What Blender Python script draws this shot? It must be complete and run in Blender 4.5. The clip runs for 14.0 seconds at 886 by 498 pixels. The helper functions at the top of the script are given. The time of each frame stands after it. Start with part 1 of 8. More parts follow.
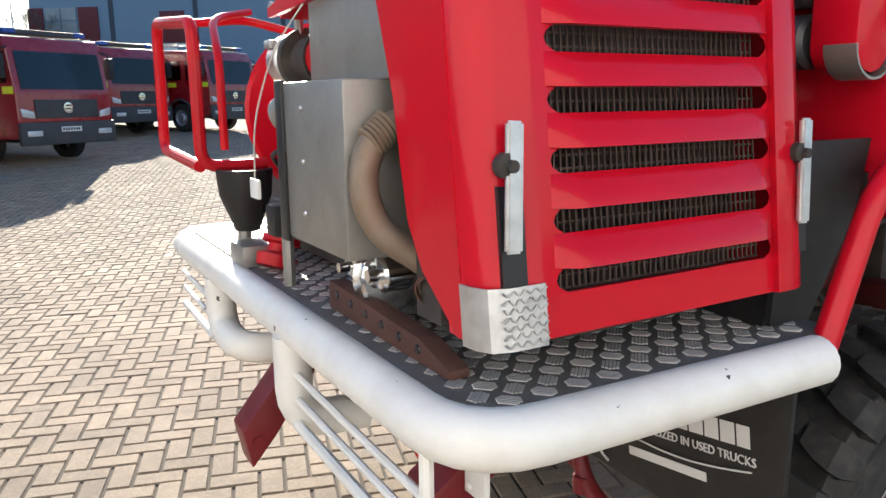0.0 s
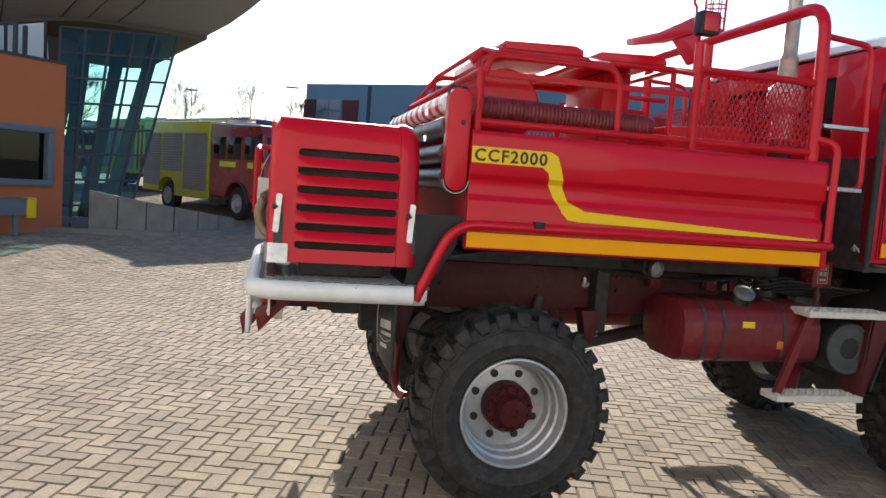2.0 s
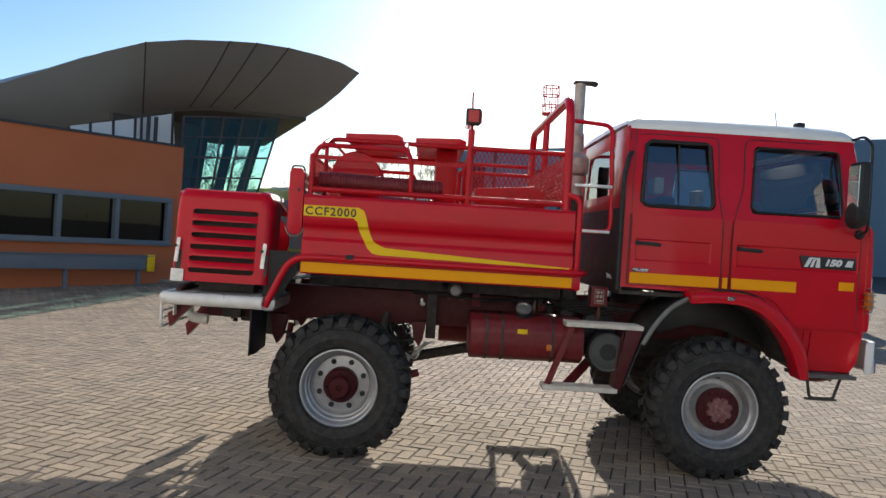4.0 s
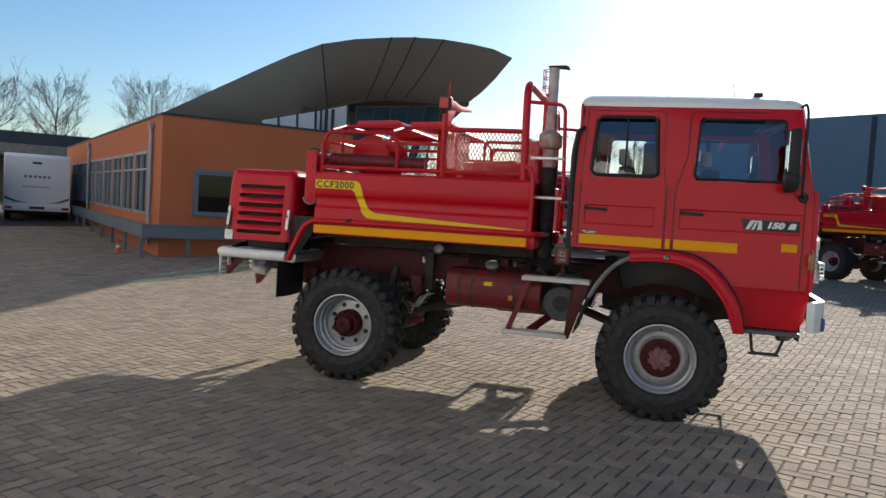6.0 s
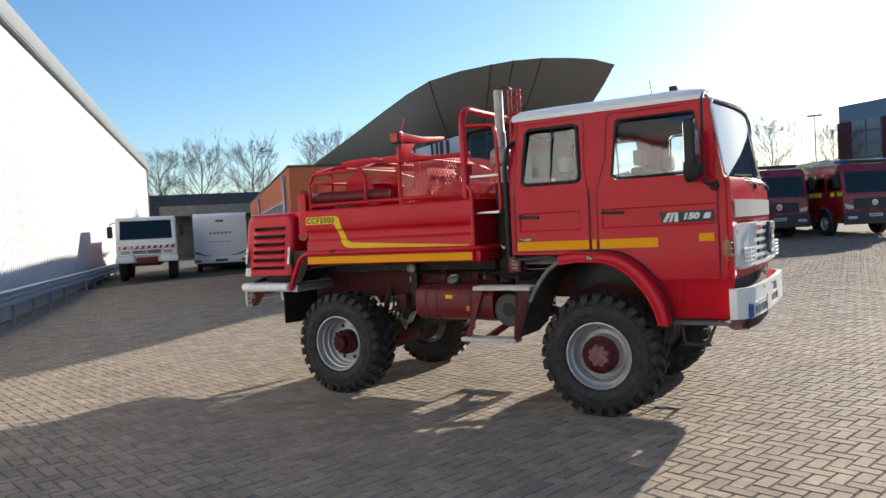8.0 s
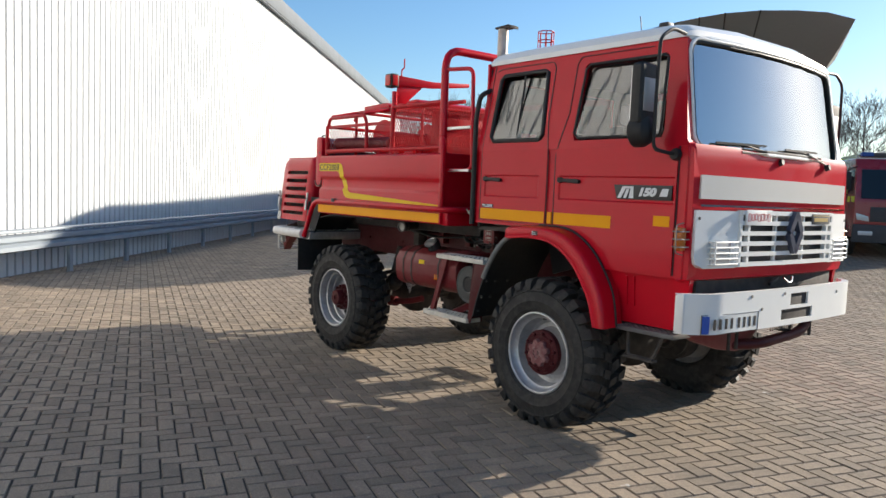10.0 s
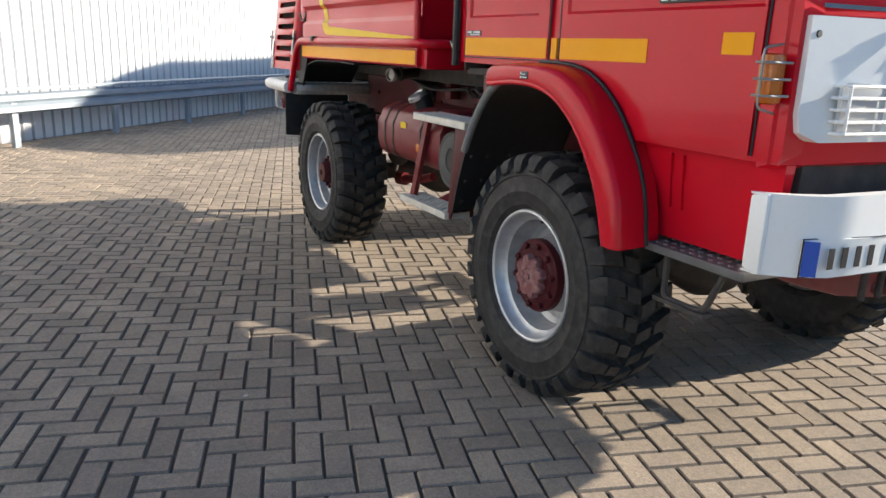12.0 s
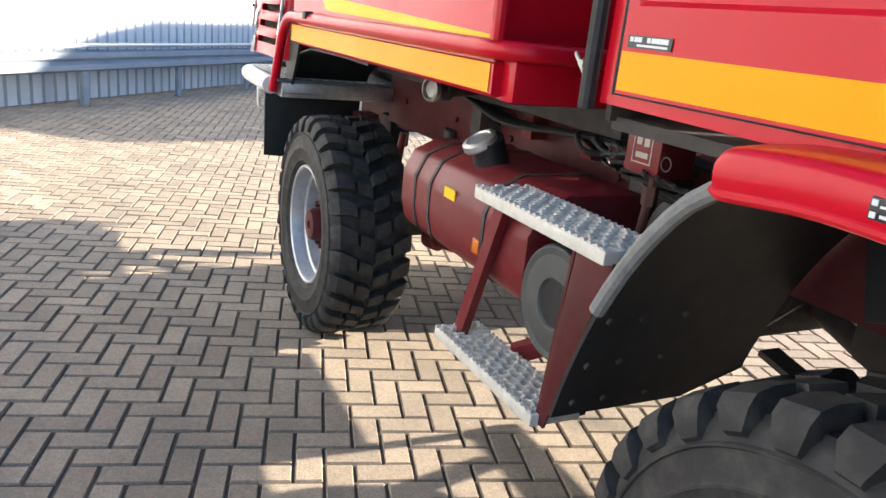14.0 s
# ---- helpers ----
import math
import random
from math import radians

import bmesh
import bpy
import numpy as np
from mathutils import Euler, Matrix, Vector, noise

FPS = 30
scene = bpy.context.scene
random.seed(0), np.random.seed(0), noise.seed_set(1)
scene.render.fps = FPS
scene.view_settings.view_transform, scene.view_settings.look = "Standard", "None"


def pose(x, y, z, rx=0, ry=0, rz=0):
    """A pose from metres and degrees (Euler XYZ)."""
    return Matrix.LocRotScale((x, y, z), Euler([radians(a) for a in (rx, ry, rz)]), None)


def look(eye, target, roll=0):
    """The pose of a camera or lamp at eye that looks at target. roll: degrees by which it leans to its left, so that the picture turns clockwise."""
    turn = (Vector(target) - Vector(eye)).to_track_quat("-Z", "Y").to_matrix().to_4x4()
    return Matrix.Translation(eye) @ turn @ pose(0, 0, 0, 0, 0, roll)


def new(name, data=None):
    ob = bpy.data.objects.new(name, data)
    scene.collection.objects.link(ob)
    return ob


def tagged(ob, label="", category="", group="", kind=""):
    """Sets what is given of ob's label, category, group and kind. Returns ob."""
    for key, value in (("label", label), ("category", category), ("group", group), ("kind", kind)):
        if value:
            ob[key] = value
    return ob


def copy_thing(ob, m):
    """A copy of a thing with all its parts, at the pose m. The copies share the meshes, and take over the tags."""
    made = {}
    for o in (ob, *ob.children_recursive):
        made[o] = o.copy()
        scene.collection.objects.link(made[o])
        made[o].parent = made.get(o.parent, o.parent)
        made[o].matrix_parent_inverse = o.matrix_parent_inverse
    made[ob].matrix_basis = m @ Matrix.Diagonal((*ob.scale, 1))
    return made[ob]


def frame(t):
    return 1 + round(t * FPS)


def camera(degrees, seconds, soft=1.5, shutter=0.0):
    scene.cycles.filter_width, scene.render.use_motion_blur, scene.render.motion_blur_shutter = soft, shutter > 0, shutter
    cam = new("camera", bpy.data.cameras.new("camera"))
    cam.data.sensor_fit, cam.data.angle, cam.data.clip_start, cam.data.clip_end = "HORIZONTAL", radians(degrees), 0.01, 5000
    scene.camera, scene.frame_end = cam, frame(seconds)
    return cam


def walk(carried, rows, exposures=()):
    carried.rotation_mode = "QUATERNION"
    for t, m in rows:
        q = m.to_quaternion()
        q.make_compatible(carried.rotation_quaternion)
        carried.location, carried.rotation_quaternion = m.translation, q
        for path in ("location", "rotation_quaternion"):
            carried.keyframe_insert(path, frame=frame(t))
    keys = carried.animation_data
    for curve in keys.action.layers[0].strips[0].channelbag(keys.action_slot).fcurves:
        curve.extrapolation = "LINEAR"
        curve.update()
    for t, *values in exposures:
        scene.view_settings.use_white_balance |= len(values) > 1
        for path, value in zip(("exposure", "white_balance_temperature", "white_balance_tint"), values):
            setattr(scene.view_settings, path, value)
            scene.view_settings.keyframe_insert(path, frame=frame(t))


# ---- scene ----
cam = camera(61.6, 14.0)
PATH = [
    (0, (-1.830, -1.965, 1.595), (-0.848, -0.268, 1.199), -0.6),
    (0.2, (-1.812, -2.206, 1.605), (-0.988, -0.424, 1.226), -1.1),
    (0.5, (-1.790, -2.566, 1.622), (-1.092, -0.731, 1.242), -1.1),
    (1, (-1.702, -3.278, 1.614), (-1.077, -1.4, 1.324), 1.0),
    (1.5, (-1.48, -3.966, 1.62), (-0.99, -2.038, 1.412), 3.2),
    (2, (-1.241, -4.673, 1.649), (-0.801, -2.729, 1.484), 4.2),
    (2.5, (-0.875, -5.276, 1.649), (-0.571, -3.303, 1.535), 4.2),
    (3, (-0.473, -5.876, 1.655), (-0.211, -3.895, 1.576), 4.1),
    (3.5, (0.029, -6.279, 1.642), (0.204, -4.287, 1.616), 4.1),
    (3.7, (0.249, -6.436, 1.668), (0.373, -4.44, 1.646), 3.9),
    (5.8, (2.578, -7.405, 1.645), (2.088, -5.468, 1.562), 3.2),
    (6, (2.752, -7.501, 1.665), (2.204, -5.581, 1.554), 3.3),
    (6.5, (3.256, -7.639, 1.669), (2.532, -5.778, 1.551), 2.0),
    (7, (3.878, -7.701, 1.69), (2.982, -5.915, 1.602), -0.0),
    (7.5, (4.481, -7.533, 1.687), (3.477, -5.804, 1.64), -1.6),
    (8, (5.019, -7.2, 1.687), (3.985, -5.489, 1.628), -3.0),
    (8.2, (5.236, -7.016, 1.675), (4.165, -5.328, 1.603), -3.4),
    (10.3, (6.479, -4.569, 1.617), (4.904, -3.345, 1.457), 2.7),
    (10.5, (6.46, -4.349, 1.605), (4.903, -3.106, 1.433), 3.3),
    (11, (6.231, -3.8, 1.582), (4.655, -2.597, 1.32), 3.7),
    (11.5, (5.833, -3.361, 1.542), (4.188, -2.299, 1.135), 3.1),
    (12, (5.386, -2.922, 1.452), (3.682, -2.012, 0.934), 2.1),
    (12.5, (4.906, -2.659, 1.416), (3.191, -1.83, 0.806), 2.3),
    (13, (4.404, -2.458, 1.438), (2.704, -1.651, 0.759), 3.1),
    (13.5, (3.929, -2.283, 1.483), (2.194, -1.529, 0.834), 4.6),
    (14, (3.4, -2.125, 1.536), (1.701, -1.248, 0.949), 6.0),
]
EXPOSURES = [(0, 1.64), (0.5, 1.33), (1.0, 1.22), (2.0, 1.14), (3.5, 0.76), (5.0, 0.67), (6.0, 0.6), (6.5, 0.76), (7.0, 0.85), (8.0, 0.93), (9.5, 0.91), (11.0, 1.07), (12.0, 1.39), (12.5, 1.46), (13.0, 1.72), (13.5, 2.1), (14.0, 2.23)]
walk(cam, [(t, look(eye, target, roll)) for t, eye, target, roll in PATH], EXPOSURES)

# ---- sun and sky: low afternoon sun behind the truck ----
SUN_DIR = Vector((-0.55, -2.55, -1.0)).normalized()
SUN_EL = math.asin(-SUN_DIR.z)
SUN_AZ = math.atan2(-SUN_DIR.x, -SUN_DIR.y)
world = bpy.data.worlds.new("world")
scene.world = world
world.use_nodes = True
wn, wl = world.node_tree.nodes, world.node_tree.links
sky = wn.new("ShaderNodeTexSky")
sky.sky_type, sky.sun_disc = "NISHITA", False
sky.sun_elevation, sky.sun_rotation = SUN_EL, SUN_AZ
sky.air_density, sky.dust_density, sky.ozone_density = 1.1, 0.6, 4.0
wn["Background"].inputs["Strength"].default_value = 0.080
deep = wn.new("ShaderNodeHueSaturation")
deep.inputs["Saturation"].default_value, deep.inputs["Value"].default_value = 1.12, 1.22
wl.new(sky.outputs["Color"], deep.inputs["Color"])
wl.new(deep.outputs["Color"], wn["Background"].inputs["Color"])
lamp = bpy.data.lights.new("sun", "SUN")
lamp.energy, lamp.angle, lamp.color = 5.0, radians(0.53), (1.0, 0.91, 0.77)
sun = new("sun", lamp)
sun.matrix_world = look((0, 0, 30), tuple(Vector((0, 0, 30)) + SUN_DIR))


# ---- materials ----
def material(name, colour, rough=0.6, metal=0.0, second=None, scale=6.0, amount=0.5, fine=80.0, bump=0.0, bump_scale=None,
             coat=0.0, spread=0.0, dust=None, dust_amount=0.0, stretch=(1, 1, 1), spec=0.5, rough_var=0.12, world=False, speck=0.0, chips=None, grain=0.35, spots=0.0):
    """Principled surface with colour drift at two scales, uneven gloss, fine relief and, if asked, dust or a spread from piece to piece."""
    m = bpy.data.materials.new(name)
    m.use_nodes = True
    n, l = m.node_tree.nodes, m.node_tree.links
    b = n["Principled BSDF"]
    b.inputs["Metallic"].default_value = metal
    b.inputs["Coat Weight"].default_value = coat
    b.inputs["Coat Roughness"].default_value = 0.06
    b.inputs["Specular IOR Level"].default_value = spec
    tc, mp = n.new("ShaderNodeTexCoord"), n.new("ShaderNodeMapping")
    mp.inputs["Scale"].default_value = stretch
    place = n.new("ShaderNodeNewGeometry").outputs["Position"] if world else tc.outputs["Object"]
    l.new(place, mp.inputs["Vector"])
    big, small = n.new("ShaderNodeTexNoise"), n.new("ShaderNodeTexNoise")
    for t, s, d in ((big, scale, 5), (small, fine, 3)):
        t.inputs["Scale"].default_value, t.inputs["Detail"].default_value = s, d
        l.new(mp.outputs["Vector"], t.inputs["Vector"])
    add = n.new("ShaderNodeMath")
    add.operation = "MULTIPLY_ADD"
    l.new(small.outputs["Fac"], add.inputs[0])
    add.inputs[1].default_value = grain
    l.new(big.outputs["Fac"], add.inputs[2])
    ramp = n.new("ShaderNodeMapRange")
    ramp.inputs["From Min"].default_value, ramp.inputs["From Max"].default_value = 0.275 + grain / 2, 0.775 + grain / 2
    ramp.inputs["To Max"].default_value = amount
    l.new(add.outputs[0], ramp.inputs["Value"])
    mix = n.new("ShaderNodeMix")
    mix.data_type = "RGBA"
    mix.inputs[6].default_value = (*colour, 1)
    mix.inputs[7].default_value = (*(second or [c * 0.7 for c in colour]), 1)
    l.new(ramp.outputs["Result"], mix.inputs[0])
    out = mix.outputs[2]
    if spread:
        info, hsv = n.new("ShaderNodeObjectInfo"), n.new("ShaderNodeHueSaturation")
        geo, s2 = n.new("ShaderNodeNewGeometry"), n.new("ShaderNodeMath")
        s2.operation = "ADD"
        l.new(info.outputs["Random"], s2.inputs[0])
        l.new(geo.outputs["Random Per Island"], s2.inputs[1])
        fr, vr = n.new("ShaderNodeMath"), n.new("ShaderNodeMapRange")
        fr.operation = "FRACT"
        l.new(s2.outputs[0], fr.inputs[0])
        l.new(fr.outputs[0], vr.inputs["Value"])
        vr.inputs["To Min"].default_value, vr.inputs["To Max"].default_value = 1 - spread, 1 + spread
        l.new(vr.outputs["Result"], hsv.inputs["Value"])
        l.new(out, hsv.inputs["Color"])
        out = hsv.outputs["Color"]
    if dust:
        d, dm = n.new("ShaderNodeTexNoise"), n.new("ShaderNodeMix")
        d.inputs["Scale"].default_value, d.inputs["Detail"].default_value = scale * 2.7, 8
        l.new(place, d.inputs["Vector"])
        dr = n.new("ShaderNodeMapRange")
        dr.inputs["From Min"].default_value, dr.inputs["From Max"].default_value = 0.42, 0.72
        dr.inputs["To Max"].default_value = dust_amount
        l.new(d.outputs["Fac"], dr.inputs["Value"])
        dm.data_type = "RGBA"
        l.new(dr.outputs["Result"], dm.inputs[0])
        l.new(out, dm.inputs[6])
        dm.inputs[7].default_value = (*dust, 1)
        out = dm.outputs[2]
    if chips:
        # small knocked-off flakes showing what lies below
        c1, c2, cm = n.new("ShaderNodeTexNoise"), n.new("ShaderNodeMapRange"), n.new("ShaderNodeMix")
        c1.inputs["Scale"].default_value, c1.inputs["Detail"].default_value, c1.inputs["Roughness"].default_value = 21, 4, 0.6
        l.new(place, c1.inputs["Vector"])
        c2.inputs["From Min"].default_value, c2.inputs["From Max"].default_value = 0.695, 0.705
        l.new(c1.outputs["Fac"], c2.inputs["Value"])
        cm.data_type = "RGBA"
        l.new(c2.outputs["Result"], cm.inputs[0])
        l.new(out, cm.inputs[6])
        cm.inputs[7].default_value = (*chips, 1)
        out = cm.outputs[2]
    if spots:
        for size, limit, tone in ((5.0, 0.755, (0.62, 0.60, 0.56)), (1.1, 0.70, (0.035, 0.031, 0.027))):
            sn, sr, sm_ = n.new("ShaderNodeTexNoise"), n.new("ShaderNodeMapRange"), n.new("ShaderNodeMix")
            sn.inputs["Scale"].default_value, sn.inputs["Detail"].default_value = size, 2
            sr.inputs["From Min"].default_value, sr.inputs["From Max"].default_value = limit, limit + (0.02 if size > 2 else 0.10)
            sr.inputs["To Max"].default_value = spots
            sm_.data_type = "RGBA"
            l.new(place, sn.inputs["Vector"])
            l.new(sn.outputs["Fac"], sr.inputs["Value"])
            l.new(sr.outputs["Result"], sm_.inputs[0])
            l.new(out, sm_.inputs[6])
            sm_.inputs[7].default_value = (*tone, 1)
            out = sm_.outputs[2]
    if speck:
        # fine pale and dark grit
        g, gm = n.new("ShaderNodeTexNoise"), n.new("ShaderNodeHueSaturation")
        g.inputs["Scale"].default_value, g.inputs["Detail"].default_value, g.inputs["Roughness"].default_value = 130, 3, 0.75
        l.new(place, g.inputs["Vector"])
        gr = n.new("ShaderNodeMapRange")
        gr.inputs["From Min"].default_value, gr.inputs["From Max"].default_value = 0.3, 0.7
        gr.inputs["To Min"].default_value, gr.inputs["To Max"].default_value = 1 - speck, 1 + speck
        l.new(g.outputs["Fac"], gr.inputs["Value"])
        l.new(gr.outputs["Result"], gm.inputs["Value"])
        l.new(out, gm.inputs["Color"])
        out = gm.outputs["Color"]
    l.new(out, b.inputs["Base Color"])
    rr = n.new("ShaderNodeMapRange")
    rr.inputs["To Min"].default_value, rr.inputs["To Max"].default_value = max(0.02, rough - rough_var), min(1, rough + rough_var)
    l.new(add.outputs[0], rr.inputs["Value"])
    l.new(rr.outputs["Result"], b.inputs["Roughness"])
    if bump:
        bp, bt = n.new("ShaderNodeBump"), n.new("ShaderNodeTexNoise")
        bt.inputs["Scale"].default_value, bt.inputs["Detail"].default_value = bump_scale or fine, 4
        l.new(mp.outputs["Vector"], bt.inputs["Vector"])
        bp.inputs["Strength"].default_value, bp.inputs["Distance"].default_value = bump, 0.004
        l.new(bt.outputs["Fac"], bp.inputs["Height"])
        l.new(bp.outputs["Normal"], b.inputs["Normal"])
    return m


def glass(name, colour, rough=0.02, see=0.9, ior=1.55, wave=0.0):
    """A thin pane: tinted see-through with a mirror gloss on top by Fresnel."""
    m = bpy.data.materials.new(name)
    m.use_nodes = True
    n, l = m.node_tree.nodes, m.node_tree.links
    n.remove(n["Principled BSDF"])
    tr, gl, mx, fr = n.new("ShaderNodeBsdfTransparent"), n.new("ShaderNodeBsdfGlossy"), n.new("ShaderNodeMixShader"), n.new("ShaderNodeFresnel")
    tr.inputs["Color"].default_value = (*[c * see for c in colour], 1)
    gl.inputs["Roughness"].default_value = rough
    fr.inputs["IOR"].default_value = ior
    if wave:
        # rolled glass is never quite flat
        tc, nz, bp = n.new("ShaderNodeTexCoord"), n.new("ShaderNodeTexNoise"), n.new("ShaderNodeBump")
        nz.inputs["Scale"].default_value, nz.inputs["Detail"].default_value = 3.5, 1.0
        bp.inputs["Strength"].default_value, bp.inputs["Distance"].default_value = 1.0, wave
        st = n.new("ShaderNodeMapping")
        st.inputs["Scale"].default_value = (1.0, 1.0, 0.22)
        l.new(tc.outputs["Object"], st.inputs["Vector"])
        l.new(st.outputs["Vector"], nz.inputs["Vector"])
        l.new(nz.outputs["Fac"], bp.inputs["Height"])
        l.new(bp.outputs["Normal"], gl.inputs["Normal"])
    l.new(fr.outputs[0], mx.inputs[0])
    l.new(tr.outputs[0], mx.inputs[1])
    l.new(gl.outputs[0], mx.inputs[2])
    l.new(mx.outputs[0], n["Material Output"].inputs["Surface"])
    return m


RED = material("fire_red_paint", (0.53, 0.004, 0.017), 0.32, second=(0.44, 0.004, 0.015), scale=2.5, coat=0.34, bump=0.015, spec=0.10, dust=(0.40, 0.010, 0.018), dust_amount=0.10)
RED_WORN = material("worn_red_paint", (0.48, 0.005, 0.013), 0.38, second=(0.33, 0.005, 0.011), scale=9, coat=0.12, bump=0.06, spec=0.15, dust=(0.30, 0.04, 0.04), dust_amount=0.2)
MAROON = material("oxide_red_chassis_paint", (0.16, 0.013, 0.017), 0.36, second=(0.095, 0.010, 0.012), scale=7, bump=0.08, spec=0.3, dust=(0.18, 0.05, 0.045), dust_amount=0.35)
HUB = material("dark_red_hub_paint", (0.066, 0.007, 0.010), 0.42, second=(0.036, 0.006, 0.007), scale=14, bump=0.15, spec=0.2, dust=(0.11, 0.03, 0.03), dust_amount=0.2)
HUB_DUSTY = material("dusty_pink_hub_cap_paint", (0.20, 0.075, 0.075), 0.65, second=(0.12, 0.03, 0.03), scale=9, bump=0.2, spec=0.2, dust=(0.38, 0.27, 0.25), dust_amount=0.6)
WHITE = material("white_paint", (0.78, 0.78, 0.76), 0.35, second=(0.68, 0.68, 0.66), scale=4, coat=0.3, bump=0.03)
WHITE_WORN = material("chipped_white_paint", (0.76, 0.75, 0.72), 0.4, second=(0.66, 0.64, 0.60), scale=5, bump=0.08, dust=(0.42, 0.38, 0.33), dust_amount=0.22, chips=(0.03, 0.03, 0.03))
BLACK = material("black_rubber_and_plastic", (0.012, 0.012, 0.013), 0.5, second=(0.02, 0.02, 0.02), scale=8, bump=0.06, spec=0.35, dust=(0.04, 0.037, 0.034), dust_amount=0.3)
TYRE = material("tyre_rubber", (0.022, 0.021, 0.021), 0.65, second=(0.034, 0.032, 0.030), scale=9, bump=0.2, fine=160, spec=0.28, dust=(0.085, 0.078, 0.070), dust_amount=0.45)
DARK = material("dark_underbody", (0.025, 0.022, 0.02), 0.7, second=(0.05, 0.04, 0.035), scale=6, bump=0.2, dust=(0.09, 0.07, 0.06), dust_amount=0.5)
RIM = material("silver_rim_paint", (0.52, 0.52, 0.53), 0.36, 0.5, second=(0.36, 0.36, 0.37), scale=8, bump=0.05, dust=(0.24, 0.21, 0.19), dust_amount=0.4)
ALU = material("aluminium", (0.62, 0.62, 0.62), 0.38, 0.9, second=(0.45, 0.45, 0.45), scale=12, bump=0.1, dust=(0.2, 0.18, 0.16), dust_amount=0.3)
TREAD = material("dark_tread_plate", (0.13, 0.13, 0.135), 0.58, 0.35, second=(0.07, 0.07, 0.074), scale=9, bump=0.12, dust=(0.10, 0.085, 0.07), dust_amount=0.5)
TREAD_BAR = material("worn_tread_bars", (0.62, 0.61, 0.60), 0.36, 0.55, second=(0.42, 0.41, 0.40), scale=16, bump=0.1)
STEEL = material("plain_steel", (0.34, 0.33, 0.31), 0.45, 0.75, second=(0.24, 0.23, 0.21), scale=6, bump=0.05, dust=(0.22, 0.19, 0.15), dust_amount=0.3)
CHROME = material("chrome", (0.75, 0.75, 0.75), 0.12, 1.0, rough_var=0.05)
EXHAUST = material("heat_tinted_exhaust", (0.24, 0.175, 0.125), 0.55, 0.35, second=(0.13, 0.09, 0.065), scale=9, bump=0.15, dust=(0.28, 0.24, 0.2), dust_amount=0.3)
NAME_PANEL = material("dull_cream_white_panel", (0.60, 0.585, 0.55), 0.3, second=(0.52, 0.51, 0.48), scale=2.0, coat=0.2)
STACK = material("weathered_exhaust_stack", (0.52, 0.48, 0.43), 0.45, 0.4, second=(0.32, 0.27, 0.23), scale=6, bump=0.12, dust=(0.16, 0.10, 0.07), dust_amount=0.45)
STEP = material("worn_step_aluminium", (0.66, 0.61, 0.53), 0.5, 0.12, second=(0.50, 0.46, 0.40), scale=14, bump=0.1, dust=(0.30, 0.27, 0.23), dust_amount=0.3)
RUST = material("rusty_bracket", (0.085, 0.032, 0.022), 0.75, second=(0.05, 0.022, 0.016), scale=12, bump=0.3)
YELLOW = material("amber_reflective_strip", (0.84, 0.36, 0.002), 0.4, second=(0.76, 0.31, 0.002), scale=5, spec=0.15)
LEMON = material("yellow_lettering_band", (0.80, 0.53, 0.012), 0.4, second=(0.70, 0.46, 0.012), scale=5, spec=0.2)
FLUO = material("fluorescent_yellow_strip", (0.72, 0.85, 0.03), 0.4)
LIME = material("lime_yellow_body_paint", (0.55, 0.60, 0.03), 0.35, coat=0.3)
INK = material("black_ink", (0.012, 0.012, 0.014), 0.4)
INK_WHITE = material("white_ink", (0.72, 0.72, 0.72), 0.5)
INK_RED = material("red_ink", (0.55, 0.03, 0.02), 0.4)
BLUE_INK = material("blue_plate_field", (0.02, 0.08, 0.42), 0.4)
PLATE = material("white_number_plate", (0.78, 0.78, 0.75), 0.35)
HOSE = material("grey_rubber_hose", (0.16, 0.16, 0.17), 0.45, second=(0.10, 0.10, 0.105), scale=8, bump=0.05)
LENS = material("clear_lamp_lens", (0.55, 0.56, 0.57), 0.12, 0.3, spec=0.8)
AMBER = material("amber_lamp_lens", (0.55, 0.14, 0.01), 0.2)
RED_LENS = material("red_lamp_lens", (0.5, 0.01, 0.01), 0.15)
BLUE_LENS = material("blue_beacon_lens", (0.02, 0.07, 0.30), 0.15)
# seats and linings; also the dark fill behind the office windows
SEAT = material("dark_cab_and_room_inside", (0.03, 0.03, 0.033), 0.8, scale=6)
HEADREST = material("pale_seat_cover", (0.55, 0.53, 0.48), 0.8, scale=9)
CAB_GLASS = glass("cab_glass", (0.80, 0.88, 0.92), see=0.95, ior=2.35, wave=0.003)
SCREEN_GLASS = glass("windscreen_glass", (0.80, 0.86, 0.88), see=1.0, ior=6.0)
WIRE = material("dull_brown_wire_mesh", (0.085, 0.055, 0.046), 0.65, 0.1, second=(0.05, 0.035, 0.03), scale=20)
FAR_GLASS = glass("dark_far_glass", (0.25, 0.28, 0.30))
TEAL_GLASS = glass("teal_curtain_glass", (0.38, 0.74, 0.70), see=1.0)
MIRROR = material("mirror_face", (0.8, 0.8, 0.8), 0.03, 1.0, rough_var=0.01)
PAVER = material("concrete_paver", (0.285, 0.222, 0.160), 0.82, second=(0.180, 0.148, 0.118), scale=1.3, amount=0.65, fine=38, bump=0.6, bump_scale=150, spread=0.17, dust=(0.09, 0.078, 0.064), dust_amount=0.36, world=True, speck=0.26, grain=0.9, spots=0.75)
JOINT = material("sanded_joint", (0.050, 0.041, 0.031), 0.95, second=(0.085, 0.072, 0.056), scale=3, bump=0.3, world=True)
HALL_WHITE = material("white_profiled_cladding", (0.60, 0.61, 0.62), 0.45, second=(0.54, 0.555, 0.565), scale=0.4, fine=20, amount=0.4)
